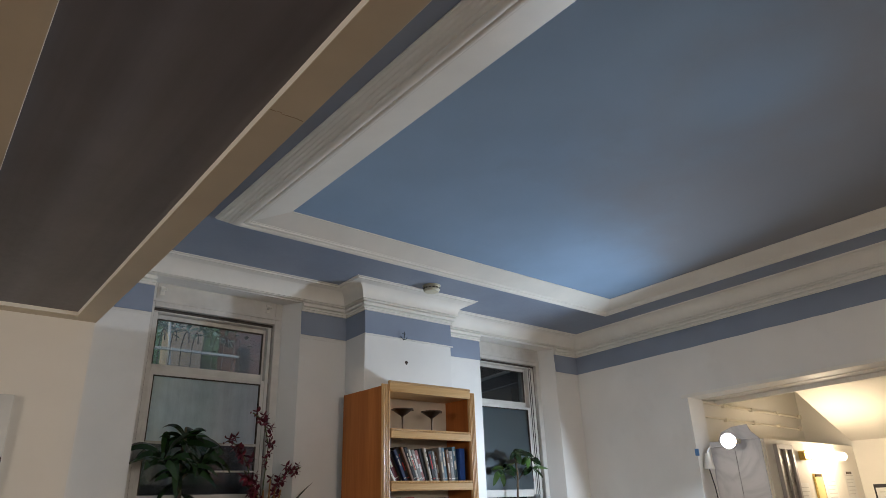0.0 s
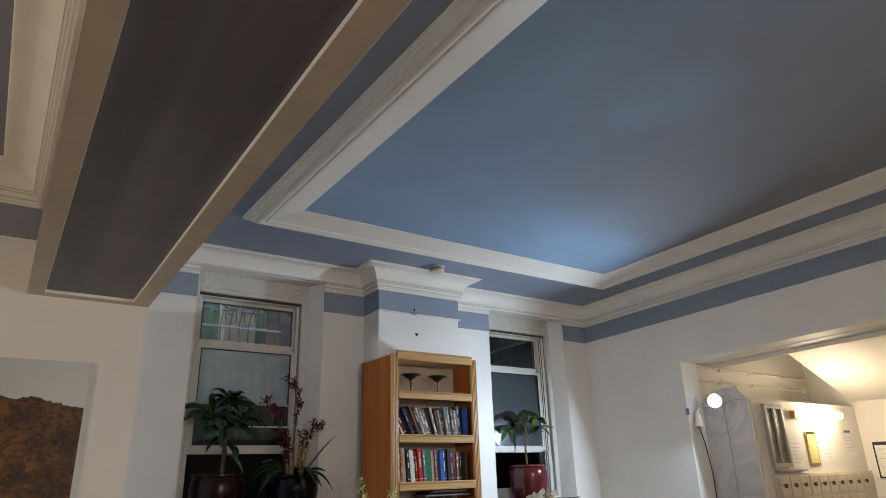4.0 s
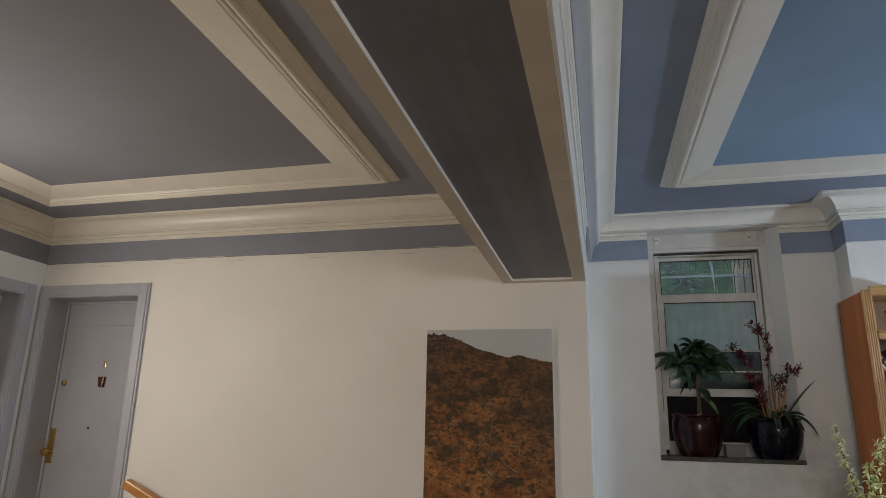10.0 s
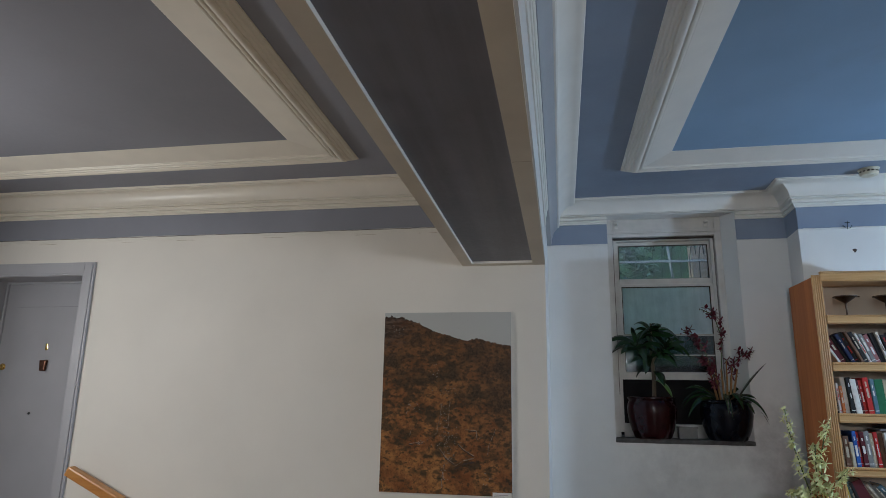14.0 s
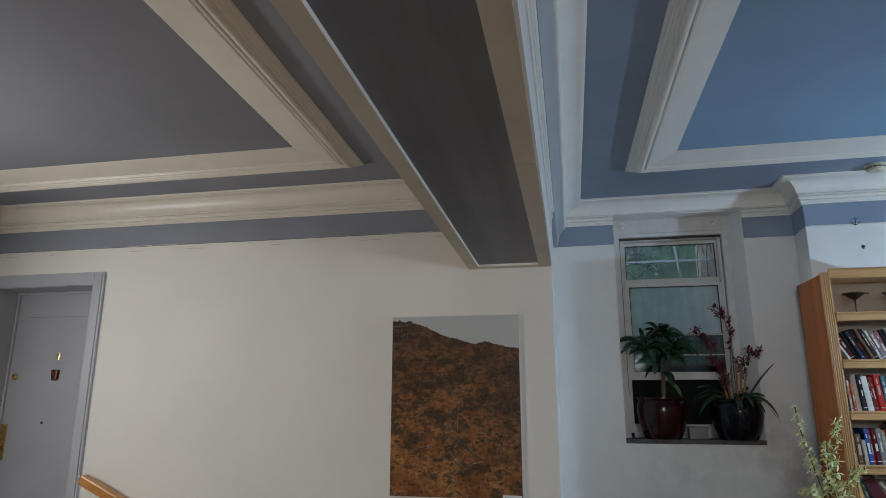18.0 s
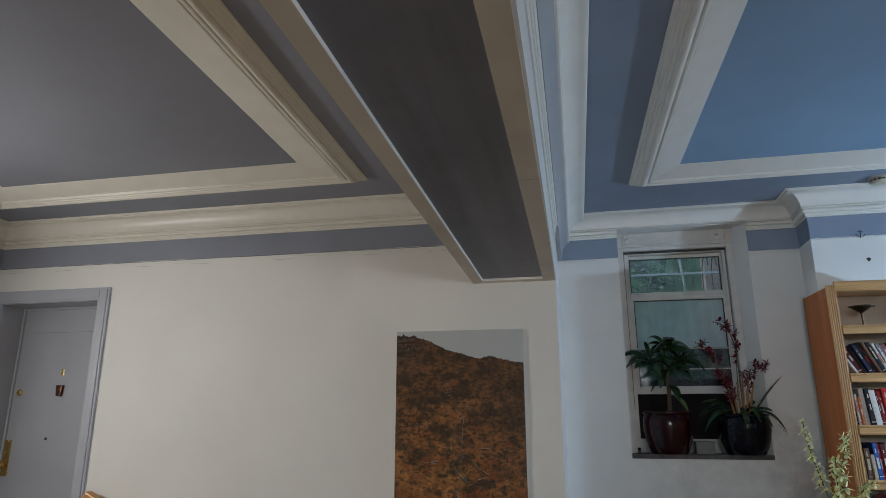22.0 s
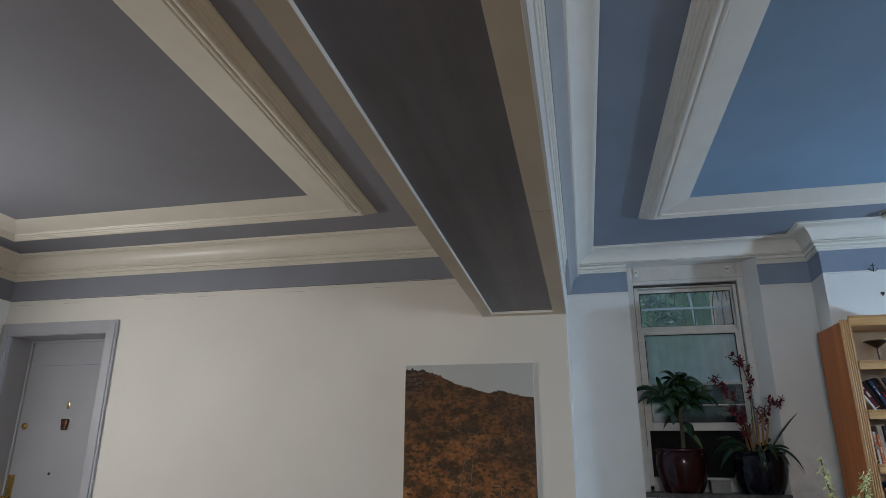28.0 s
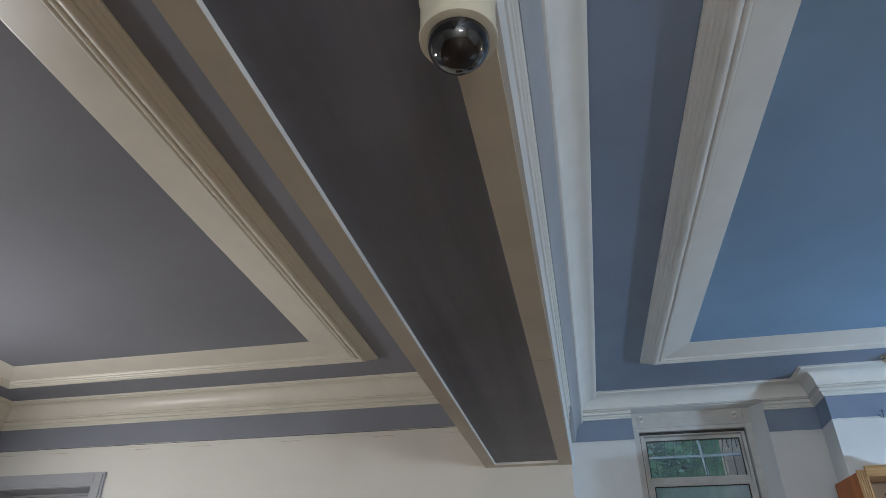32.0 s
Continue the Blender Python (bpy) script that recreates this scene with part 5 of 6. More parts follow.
# ---- doors ----
def door(number, m, width, label, fittings):
    """A flush door in a deep frame; local x along the wall from the opening's start, y into the wall."""
    d = tagged(new("door_%d" % number), label, "door", kind="structure")
    h, tr = DZ, 0.08
    def put(nm, bm, mat, lab=""):
        bmesh.ops.transform(bm, matrix=m, verts=bm.verts)
        return part(nm, bm, mat, d, lab)
    for nm, a, b in (("casing", -tr + 0.02, 0.012), ("casing", width - 0.012, width + tr - 0.005)):
        put(nm, boxes((a, b, -0.018, 0.0, 0, h + tr - 0.001), (a + 0.014, b - 0.014, -0.025, -0.018, 0, h + tr - 0.016), bevel=0.003), DOORP)
    put("head_casing", boxes((0.012, width - 0.012, -0.018, 0.0, h - 0.012, h + tr - 0.001), (0.0, width, -0.024, -0.018, h + 0.0, h + tr - 0.016), bevel=0.003), DOORP)
    put("jamb", boxes((0, 0.014, 0, 0.21, 0, h), (width - 0.014, width, 0, 0.21, 0, h), (0.014, width - 0.014, 0, 0.21, h - 0.014, h)), DOORP)
    put("door_stop", boxes((0.014, 0.030, 0.190, 0.215, 0, h - 0.014), (width - 0.030, width - 0.014, 0.190, 0.215, 0, h - 0.014), (0.030, width - 0.030, 0.190, 0.215, h - 0.030, h - 0.014), bevel=0.004), DOORP)
    put("slab", boxes((0.016, width - 0.016, 0.208, 0.25, 0.01, h - 0.016)), DOORP)
    put("panel_groove", boxes((0.124, 0.130, 0.2065, 0.2081, 0.25, 1.893), (0.130, width - 0.05, 0.2065, 0.2081, 1.889, 1.893)), paint("dark_groove", (0.15, 0.15, 0.155), 0.7), "dark groove round the panel")
    put("raised_panel", boxes((0.130, width - 0.05, 0.197, 0.2085, 0.25, 1.89), bevel=0.0015), DOORP)
    if fittings:
        put("lock_plate", boxes((0.034, 0.082, 0.198, 0.2080, 0.876, 1.124), bevel=0.003), BRASS, "brass lock plate")
        put("knob", lathe(bmesh.new(), [(0.010, 0), (0.012, 0.02), (0.028, 0.035), (0.030, 0.05), (0.022, 0.062), (0.004, 0.064)], 20), BRASS, "brass knob")
        put("cylinder", lathe(bmesh.new(), [(0.024, 0), (0.024, 0.006), (0.016, 0.012), (0.006, 0.014)], 20), BRASS, "brass lock cylinder")
        bm = boxes((0.412, 0.462, 0.172, 0.1965, 1.428, 1.506), bevel=0.008)
        for v in bm.verts:
            v.co.x = 0.437 + (v.co.x - 0.437) * (0.72 + 0.42 * (v.co.z - 1.428) / 0.078)
        put("knocker", bm, COPPER, "dark copper cup-shaped door knocker")
        put("letter_bar", boxes((0.425, 0.445, 0.192, 0.1965, 1.576, 1.624), bevel=0.002), BRASS, "small brass mark")
        put("peephole", lathe(bmesh.new(), [(0.009, 0), (0.009, 0.004), (0.004, 0.005)], 14), BLACKM, "dark peephole")
    return d


d1 = door(1, Matrix.Translation((D0, YP, 0)), D1 - D0, "closed grey painted apartment door with brass fittings", True)
for o in d1.children:
    nm = o.name.split(".")[0]
    spot = {"knob": (0.056, 0.198, 0.957), "cylinder": (0.080, 0.208, 1.457), "peephole": (0.372, 0.1965, 1.134)}.get(nm)
    if spot:
        o.matrix_basis = Matrix.Translation(Vector((D0, YP, 0)) + Vector(spot)) @ pose(0, 0, 0, 90, 0, 0) @ Matrix.Translation((-D0, -YP, 0))
door(2, Matrix.Translation((XL, 1.78, 0)) @ pose(0, 0, 0, 0, 0, 90), 0.84, "closed grey painted door in the end wall", False)

# ---- handrail ----
hr = thing("handrail", (0, 0, 0), "varnished wooden stair handrail on the cream wall", "handrail")
bm = bmesh.new()
box(bm, 0, 1.3, -0.032, 0.032, -0.03, 0.03, 0.010)
bmesh.ops.transform(bm, matrix=pose(-2.455, YP - 0.075, 0.80, 0, 24, 0), verts=bm.verts)
part("rail", bm, wood("orange_varnished_wood", (0.55, 0.27, 0.07), (0.42, 0.18, 0.04), "x", 8, 0.3), hr)
part("bracket", tube(bmesh.new(), [(-2.15, YP - 0.075, 0.64), (-2.15, YP - 0.06, 0.60), (-2.15, YP, 0.58)], 0.01, 8), BRASS, hr, "brass bracket")

# ---- baseboards ----
bbp = [(0, 0), (0.030, 0), (0.030, 0.20), (0.022, 0.215), (0.030, 0.225), (0.030, 0.255), (0.020, 0.270), (0.012, 0.275), (0.010, 0.298), (0, 0.300)]
BASEW = wood("golden_baseboard_wood", (0.55, 0.36, 0.16), (0.42, 0.25, 0.09), "x", 8, 0.3)
structure("baseboard_window", sweep(bmesh.new(), [(XR, 2.69), (XR, YW), (BX1, YW), (BX1, BY), (BX0, BY), (BX0, YW), (XB1, YW), (XB1, YP)], bbp), BASEW, "golden varnished moulded wooden baseboard")
structure("baseboard_picture", sweep(bmesh.new(), [(XB1, YP), (D1 + 0.09, YP)], bbp), BASEW, "golden varnished moulded wooden baseboard")

# ---- fixtures ----
sm = thing("smoke_detector", (2.645, 3.255, ZCR + 0.012), "round off-white smoke detector on the ceiling", "detector")
CREAMP = paint("yellowed_plastic", (0.66, 0.62, 0.48), 0.4, 0.05, 20, 0.02, 60, 0.4)
part("base", lathe(bmesh.new(), [(0.062, -0.001), (0.062, -0.010), (0.058, -0.013)], 28), CREAMP, sm)
part("cover", lathe(bmesh.new(), [(0.054, -0.013), (0.056, -0.018), (0.055, -0.040), (0.047, -0.050), (0.018, -0.052), (0.003, -0.052)], 28), CREAMP, sm)
for k in range(14):
    a = 2 * math.pi * k / 14
    bm = boxes((-0.008, 0.008, 0.0550, 0.0565, -0.033, -0.024))
    bmesh.ops.transform(bm, matrix=pose(0, 0, 0, 0, 0, math.degrees(a)), verts=bm.verts)
    part("vent_slot", bm, BRONZE, sm)
part("test_button", lathe(bmesh.new(), [(0.012, -0.051), (0.012, -0.055), (0.004, -0.056)], 14, (0.012, -0.016, 0)), CREAMP, sm)

dome = thing("dome_camera", (0.505, -0.447, ZB + SLOPE * (2.70 + 0.447)), "black glossy security dome camera in a cream housing under the beam", "camera")
part("housing", lathe(bmesh.new(), [(0.063, 0.0), (0.064, -0.006), (0.061, -0.012), (0.060, -0.085), (0.062, -0.092), (0.061, -0.100), (0.050, -0.103)], 36), CREAMP, dome, "cream plastic housing", True)
part("dome", lathe(bmesh.new(), [(0.049, -0.100)] + [(0.049 * math.cos(a), -0.106 - 0.049 * math.sin(a)) for a in [math.pi / 2 * k / 9 for k in range(9)]] + [(0.002, -0.155)], 36), paint("black_dome", (0.006, 0.006, 0.007), 0.06, 0.1, 10, 0.0, 50, 0.6, coat=1.0), dome, "shiny black dome", True)

hook = thing("anchor_hook", (2.564, BY - 0.013, 2.455), "small dark metal hook on the chimney breast", "hook")
part("shank", tube(bmesh.new(), [(0, 0, -0.02), (0, -0.012, 0.0), (0, -0.012, 0.035)], 0.0022, 6), IRON, hook)
part("fluke", tube(bmesh.new(), [(-0.028, -0.006, 0.006), (-0.014, -0.010, -0.014), (0, -0.012, -0.018), (0.016, -0.010, -0.014), (0.028, -0.006, 0.004)], 0.002, 6), IRON, hook)
part("cross_bar", tube(bmesh.new(), [(-0.016, -0.012, 0.022), (0.016, -0.012, 0.022)], 0.002, 6), IRON, hook)
hole = thing("plaster_hole", (2.597, BY - 0.0015, 2.288), "small dark chipped hole in the plaster", "hole")
bm = bmesh.new()
bm.faces.new([bm.verts.new((0.012 * math.cos(a) * (1 + 0.4 * math.sin(3 * a)), 0, 0.014 * math.sin(a))) for a in [2 * math.pi * k / 12 for k in range(12)]])
part("chip", bm, paint("dark_plaster", (0.06, 0.04, 0.03), 0.9), hole)
# ---- clamp flood lamp at the opening ----
cl = thing("clamp_lamp", (4.745, 2.430, 1.766), "white clamp lamp with a glaring cool bulb on the opening's jamb", "lamp")
aim = Vector((-3.2, 0.15, -0.05)).to_track_quat("Z", "Y").to_matrix().to_4x4()
bm = lathe(bmesh.new(), [(0.018, -0.075), (0.020, -0.05), (0.034, -0.030), (0.044, -0.008), (0.020, -0.006)], 28)
bmesh.ops.transform(bm, matrix=aim, verts=bm.verts)
part("bulb_body", bm, WHITEP, cl, "white flood bulb body", True)
bm = lathe(bmesh.new(), [(0.046, -0.006)] + [(0.054 * math.cos(k * math.pi / 16), 0.020 + 0.050 * math.sin(k * math.pi / 16)) for k in range(8)] + [(0.003, 0.070)], 28)
bmesh.ops.transform(bm, matrix=aim, verts=bm.verts)
part("bulb_globe", bm, glow("cool_bulb", (0.86, 0.93, 1.0), 6), cl, "glaring cool bulb globe", True)
part("socket", tube(bmesh.new(), [tuple(aim @ Vector((0, 0, -0.075))), tuple(aim @ Vector((0, 0, -0.12)))], 0.021, 14), WHITEP, cl, "white lamp socket")
part("shade", lathe(bmesh.new(), [(0.016, 0), (0.030, -0.07), (0.040, -0.115), (0.037, -0.115), (0.012, -0.01)], 20, (0.045, 0.215, -0.065)), WHITEP, cl, "white cone shade")
part("clamp_arm", tube(bmesh.new(), [tuple(aim @ Vector((0, 0, -0.11))), (0.12, 0.10, -0.02), (0.07, 0.20, -0.03), (0.045, 0.215, -0.065)], 0.008, 8), STEEL, cl)
part("clamp_grip", boxes((-0.039, -0.026, 0.237, 0.265, -0.085, -0.035), bevel=0.003), paint("blue_plastic", (0.10, 0.24, 0.50), 0.35), cl, "blue plastic clamp grip")
part("cable", tube(bmesh.new(), [(0.045, 0.219, -0.175), (0.12, 0.237, -0.31), (0.170, 0.244, -0.54), (0.165, 0.242, -0.84), (0.175, 0.244, -1.24), (0.165, 0.242, -1.69)], 0.004, 8), BLACKM, cl, "black cable")

# cords from the second window
for k, off in enumerate((0.0, 0.014)):
    cd = thing("window_cord", (0, 0, 0), "thin grey cord hanging from the window sill", "cord", "cords at the window")
    part("cord", tube(bmesh.new(), [(4.36, YG - 0.06, 1.75 - 0.3 * k), (4.385 + off, YG - 0.07, 1.45), (4.375 + off, YG - 0.07, 1.20), (4.40, YG - 0.08, 1.062), (4.412 + off, YW - 0.016, 1.06), (4.44 + off, YW - 0.008, 0.98), (4.54 + off, YW - 0.006, 0.724), (4.63 + off, YW - 0.035, 0.50), (4.64, YW - 0.04, 0.30)], 0.0022, 6), GREYCORD, cd)

# ---- plants ----
def pot(at, r0, r1, h, mat, lip=0.012, name="pot", parent=None, lab=""):
    prof = [(r0 * 0.92, 0.0), (r0, 0.008), (r0 + (r1 - r0) * 0.42, h * 0.18), (r0 + (r1 - r0) * 0.78, h * 0.38), (r1, h * 0.60), (r1 * 1.0, h * 0.74), (r1 * 0.965, h * 0.86), (r1 * 0.93, h * 0.90), (r1 * 0.95, h * 0.925), (r1 * 0.985, h * 0.95), (r1 * 0.98, h * 0.985), (r1 * 0.94, h), (r1 - lip * 1.6, h * 0.985), (r1 - lip * 1.8, h * 0.86)]
    p = part(name, lathe(bmesh.new(), prof, 36, cap=True), mat, parent, lab, True)
    part("soil", lathe(bmesh.new(), [(r1 - lip * 1.8, h * 0.87), (r1 * 0.5, h * 0.89), (0.004, h * 0.90)], 20), SOIL, parent, "dark potting soil")
    return p


# broad-leaved plant in a burgundy pot
rng = random.Random(31)
pl = thing("potted_plant", (1.272, 3.775, W1[2]), "broad-leaved dark green plant in an oxblood glazed pot", "plant")
pot(None, 0.125, 0.168, 0.287, OXBLOOD, parent=pl, lab="glossy oxblood glazed pot")
trunk = [(0.02, 0, 0.25), (0.028, 0.0, 0.42), (0.020, 0.005, 0.58), (0.022, 0.0, 0.70), (0.025, 0.0, 0.81)]
part("trunk", tube(bmesh.new(), trunk, [0.015, 0.014, 0.013, 0.011, 0.006], 8), BARK, pl)
for tip, count, size in (((0.028, -0.01, 0.76), 10, 0.20), ((-0.085, -0.03, 0.66), 9, 0.22), ((0.125, -0.02, 0.64), 8, 0.20), ((0.01, -0.05, 0.58), 6, 0.22)):
    part("branch", tube(bmesh.new(), [(0.020, 0.0, 0.52), (0.4 * tip[0] + 0.012, tip[1] * 0.4, 0.5 * (0.54 + tip[2])), tip], [0.007, 0.006, 0.004], 6), BARK, pl)
    for k in range(count):
        # a loose whorl of arching leaves
        ang = k * 2.39996 + rng.uniform(-0.5, 0.5)
        way = (math.cos(ang) + 2.5 * tip[0], 0.6 * math.sin(ang) - 0.25, rng.uniform(0.0, 2.0))
        bm = bmesh.new()
        leaf_strip(bm, (tip[0], tip[1], tip[2] - 0.006 * k), way, size * rng.uniform(0.8, 1.3), rng.uniform(0.055, 0.085), rng.uniform(1.5, 3.2), 10, 0.38, math.copysign(rng.uniform(0.1, 1.1), way[0]), 0.84)
        part("leaf", bm, DARKLEAF, pl, smooth=True)
for k in range(3):
    bm = bmesh.new()
    leaf_strip(bm, (0.03, -0.01, 0.40 + 0.06 * k), (0.6 - 0.5 * k, -0.5 + 0.2 * k, 0.1), 0.20, 0.065, 2.6, 8, 0.3)
    part("leaf", bm, MIDLEAF if k == 0 else DARKLEAF, pl, smooth=True)

# red orchid in a dark blue pot
rng = random.Random(37)
orc = thing("red_orchid", (1.765, 3.755, W1[2]), "orchid with wine-red sprays and strap leaves in a dark blue pot", "orchid")
pot(None, 0.125, 0.172, 0.270, NAVY, parent=orc, lab="glossy dark blue pot")
for k in range(17):
    ang = k * 2.39996 + rng.uniform(-0.4, 0.4)
    bm = bmesh.new()
    leaf_strip(bm, (0.04 * math.cos(ang), 0.04 * math.sin(ang), 0.25), (math.cos(ang), 0.6 * math.sin(ang) - 0.3, rng.uniform(0.5, 2.0)), rng.uniform(0.24, 0.40), rng.uniform(0.028, 0.050), rng.uniform(1.5, 3.4), 10, 0.35, math.copysign(rng.uniform(0.3, 1.2), math.cos(ang)))
    part("leaf", bm, DARKLEAF, orc, smooth=True)


def flower(parent, at, size, mat, petals=5, wide=0.7, heart=None, rnd=None):
    bm = bmesh.new()
    face = Vector((rnd.uniform(-0.5, 0.5), -1, rnd.uniform(-0.5, 0.4))).normalized()
    q = face.to_track_quat("Z", "Y").to_matrix()
    for k in range(petals):
        a = 2 * math.pi * k / petals + rnd.uniform(-0.2, 0.2)
        w = q @ Vector((math.cos(a), math.sin(a), 0.25))
        leaf_strip(bm, at, w, size, size * wide, 0.5, 4, 0.2, shape=0.9)
    fl = part("flower", bm, mat, parent)
    if heart:
        c = Vector(at) + face * size * 0.12
        part("heart", lathe(bmesh.new(), [(0.001, -size * 0.12), (size * 0.14, 0), (0.001, size * 0.14)], 6, c), heart, fl)
    return fl


SPRAYS = [[(-0.02, -0.02, 0.25), (-0.07, -0.03, 0.45), (-0.12, -0.03, 0.62), (-0.18, -0.02, 0.72), (-0.25, -0.03, 0.74)],
          [(0.0, 0.0, 0.25), (-0.01, -0.02, 0.50), (0.00, -0.03, 0.72), (-0.04, -0.04, 0.86), (-0.12, -0.05, 0.90)],
          [(0.03, 0.0, 0.25), (0.04, -0.03, 0.42), (0.07, -0.05, 0.53), (0.13, -0.06, 0.585), (0.20, -0.06, 0.60)],
          [(-0.02, 0.02, 0.25), (-0.06, -0.05, 0.38), (-0.10, -0.08, 0.50), (-0.16, -0.09, 0.58)]]
for path in SPRAYS:
    part("stem", tube(bmesh.new(), path, 0.0035, 6), STEM, orc)
    pts = [Vector(p) for p in path]
    for k in range(18):
        u = 0.32 + 0.68 * k / 17
        s = min(len(pts) - 2, int(u * (len(pts) - 1)))
        p = pts[s].lerp(pts[s + 1], u * (len(pts) - 1) - s) + Vector((rng.uniform(-0.035, 0.035), rng.uniform(-0.03, 0.01), rng.uniform(-0.03, 0.03)))
        if k < 16:
            flower(orc, p, rng.uniform(0.028, 0.042), REDPET, 5, rnd=rng)
        else:
            part("bud", lathe(bmesh.new(), [(0.001, -0.007), (0.005, 0), (0.001, 0.008)], 6, p), REDPET, orc)
for k in range(6):
    x = 0.07 - 0.030 * k + rng.uniform(-0.006, 0.006)
    part("cane", tube(bmesh.new(), [(x * 0.6, -0.03, 0.25), (x, -0.05, 0.40), (x * 1.25, -0.055, 0.48 + 0.03 * (k % 3))], [0.008, 0.007, 0.004], 6), paint("dry_cane", (0.36, 0.19, 0.07), 0.7), orc, "dry orange-brown cane")
bm = bmesh.new()
leaf_strip(bm, (0.06, -0.03, 0.26), (0.55, -0.25, 1.1), 0.34, 0.062, 0.7, 10, 0.35)
part("leaf", bm, DARKLEAF, orc, smooth=True)

BOXW = paint("worn_grey_box", (0.22, 0.21, 0.20), 0.6, 0.1, 15, 0.1, 60, 0.3, 0.4, (0.14, 0.13, 0.12))
bx = thing("sill_box", (1.508, 3.80, W1[2]), "small worn grey wooden box between the pots", "box")
part("body", boxes((-0.062, 0.062, -0.04, 0.04, 0.0, 0.072), bevel=0.004), BOXW, bx)
part("lid", boxes((-0.066, 0.066, -0.045, 0.045, 0.072, 0.084), bevel=0.003), BOXW, bx)

# small tree in a burgundy pot in the second window
rng = random.Random(43)
tr = thing("potted_tree", (3.905, 3.775, W2[2]), "small potted tree with drooping green leaves in a glossy burgundy pot", "plant")
pot(None, 0.128, 0.170, 0.280, BURG, parent=tr, lab="glossy burgundy ceramic pot")
tk = [(0.0, 0, 0.24), (-0.01, 0, 0.40), (0.005, 0, 0.55), (-0.015, 0, 0.68)]
part("trunk", tube(bmesh.new(), tk, [0.011, 0.009, 0.008, 0.006], 8), BARK, tr)
part("branch", tube(bmesh.new(), [(0.0, 0, 0.50), (0.05, -0.02, 0.56), (0.10, -0.02, 0.60)], 0.004, 6), BARK, tr)
for c, (dx, dz) in enumerate(((-0.06, 0.70), (0.08, 0.66), (-0.17, 0.60), (0.15, 0.60), (0.0, 0.73), (-0.24, 0.57))):
    hub = Vector((dx, rng.uniform(-0.10, -0.02), dz))
    part("leaf_stalk", tube(bmesh.new(), [(-0.01, 0, 0.64), tuple(hub)], 0.003, 5), STEM, tr)
    for k in range(5):
        ang = k * 1.26 + c
        bm = bmesh.new()
        leaf_strip(bm, hub, (math.cos(ang), 0.6 * math.sin(ang) - 0.25, rng.uniform(-0.3, 0.35)), rng.uniform(0.10, 0.16), rng.uniform(0.046, 0.066), rng.uniform(0.8, 2.0), 8, 0.25, math.copysign(rng.uniform(0.3, 1.2), math.cos(ang)))
        part("leaf", bm, MIDLEAF if rng.random() < 0.35 else DARKLEAF, tr, smooth=True)

# ---- stumps with vases ----
def stump(at, r0, r1, h, sides, label, seed):
    st = thing("stump_pedestal", at, label, "pedestal", "stump pedestals")
    rn = random.Random(seed)
    bm = bmesh.new()
    rings = []
    wob = [1 + rn.uniform(-0.10, 0.10) for _ in range(sides)]
    for z, r in ((0, r0), (0.03, r0 * 1.02), (h * 0.5, (r0 + r1) / 2), (h - 0.012, r1), (h, r1 * 0.97)):
        rings.append([bm.verts.new((r * wob[i] * math.cos(2 * math.pi * i / sides + 0.4), r * wob[i] * math.sin(2 * math.pi * i / sides + 0.4), z)) for i in range(sides)])
    for a, b in zip(rings, rings[1:]):
        for i in range(sides):
            bm.faces.new((a[i], a[(i + 1) % sides], b[(i + 1) % sides], b[i]))
    bm.faces.new(rings[0][::-1])
    bm.faces.new(rings[-1])
    part("body", bm, STUMP, st)
    return st


S1 = (2.075, 3.14, 0.0)
S2 = (3.265, 3.06, 0.0)
stump(S1, 0.165, 0.155, 0.575, 14, "dark rough wooden stump carrying a glass vase", 3)
stump(S2, 0.20, 0.150, 0.610, 6, "dark faceted tapered wooden stump carrying a white planter", 5)

rng = random.Random(53)
va = thing("glass_vase", (2.06, 3.10, 0.576), "clear glass vase of pale yellow-green orchid sprays", "vase")
part("glass", lathe(bmesh.new(), [(0.060, 0.0), (0.066, 0.004), (0.074, 0.06), (0.078, 0.135), (0.075, 0.135), (0.070, 0.06), (0.058, 0.010), (0.004, 0.010)], 28), CLEAR, va, "clear glass", True)
part("pebbles", lathe(bmesh.new(), [(0.055, 0.012), (0.066, 0.055), (0.066, 0.095), (0.05, 0.112), (0.004, 0.116)], 18), paint("dark_pebbles", (0.11, 0.105, 0.095), 0.4, 0.5, 90, 0.6, 120, 0.5), va, "dark pebbles")
YS = [[(0, 0, 0.06), (-0.04, 0, 0.25), (-0.085, -0.01, 0.42), (-0.115, -0.01, 0.56), (-0.125, -0.01, 0.68)],
      [(0.01, 0, 0.06), (0.03, 0, 0.25), (0.05, 0, 0.42), (0.075, -0.01, 0.53), (0.105, -0.01, 0.60)],
      [(0.01, 0, 0.06), (0.06, -0.02, 0.20), (0.11, -0.02, 0.28), (0.17, -0.03, 0.35)],
      [(-0.01, 0, 0.06), (-0.05, -0.02, 0.17), (-0.11, -0.03, 0.22), (-0.16, -0.03, 0.21)],
      [(0.0, 0, 0.06), (0.0, -0.02, 0.24), (0.01, -0.02, 0.38), (0.015, -0.02, 0.48)]]
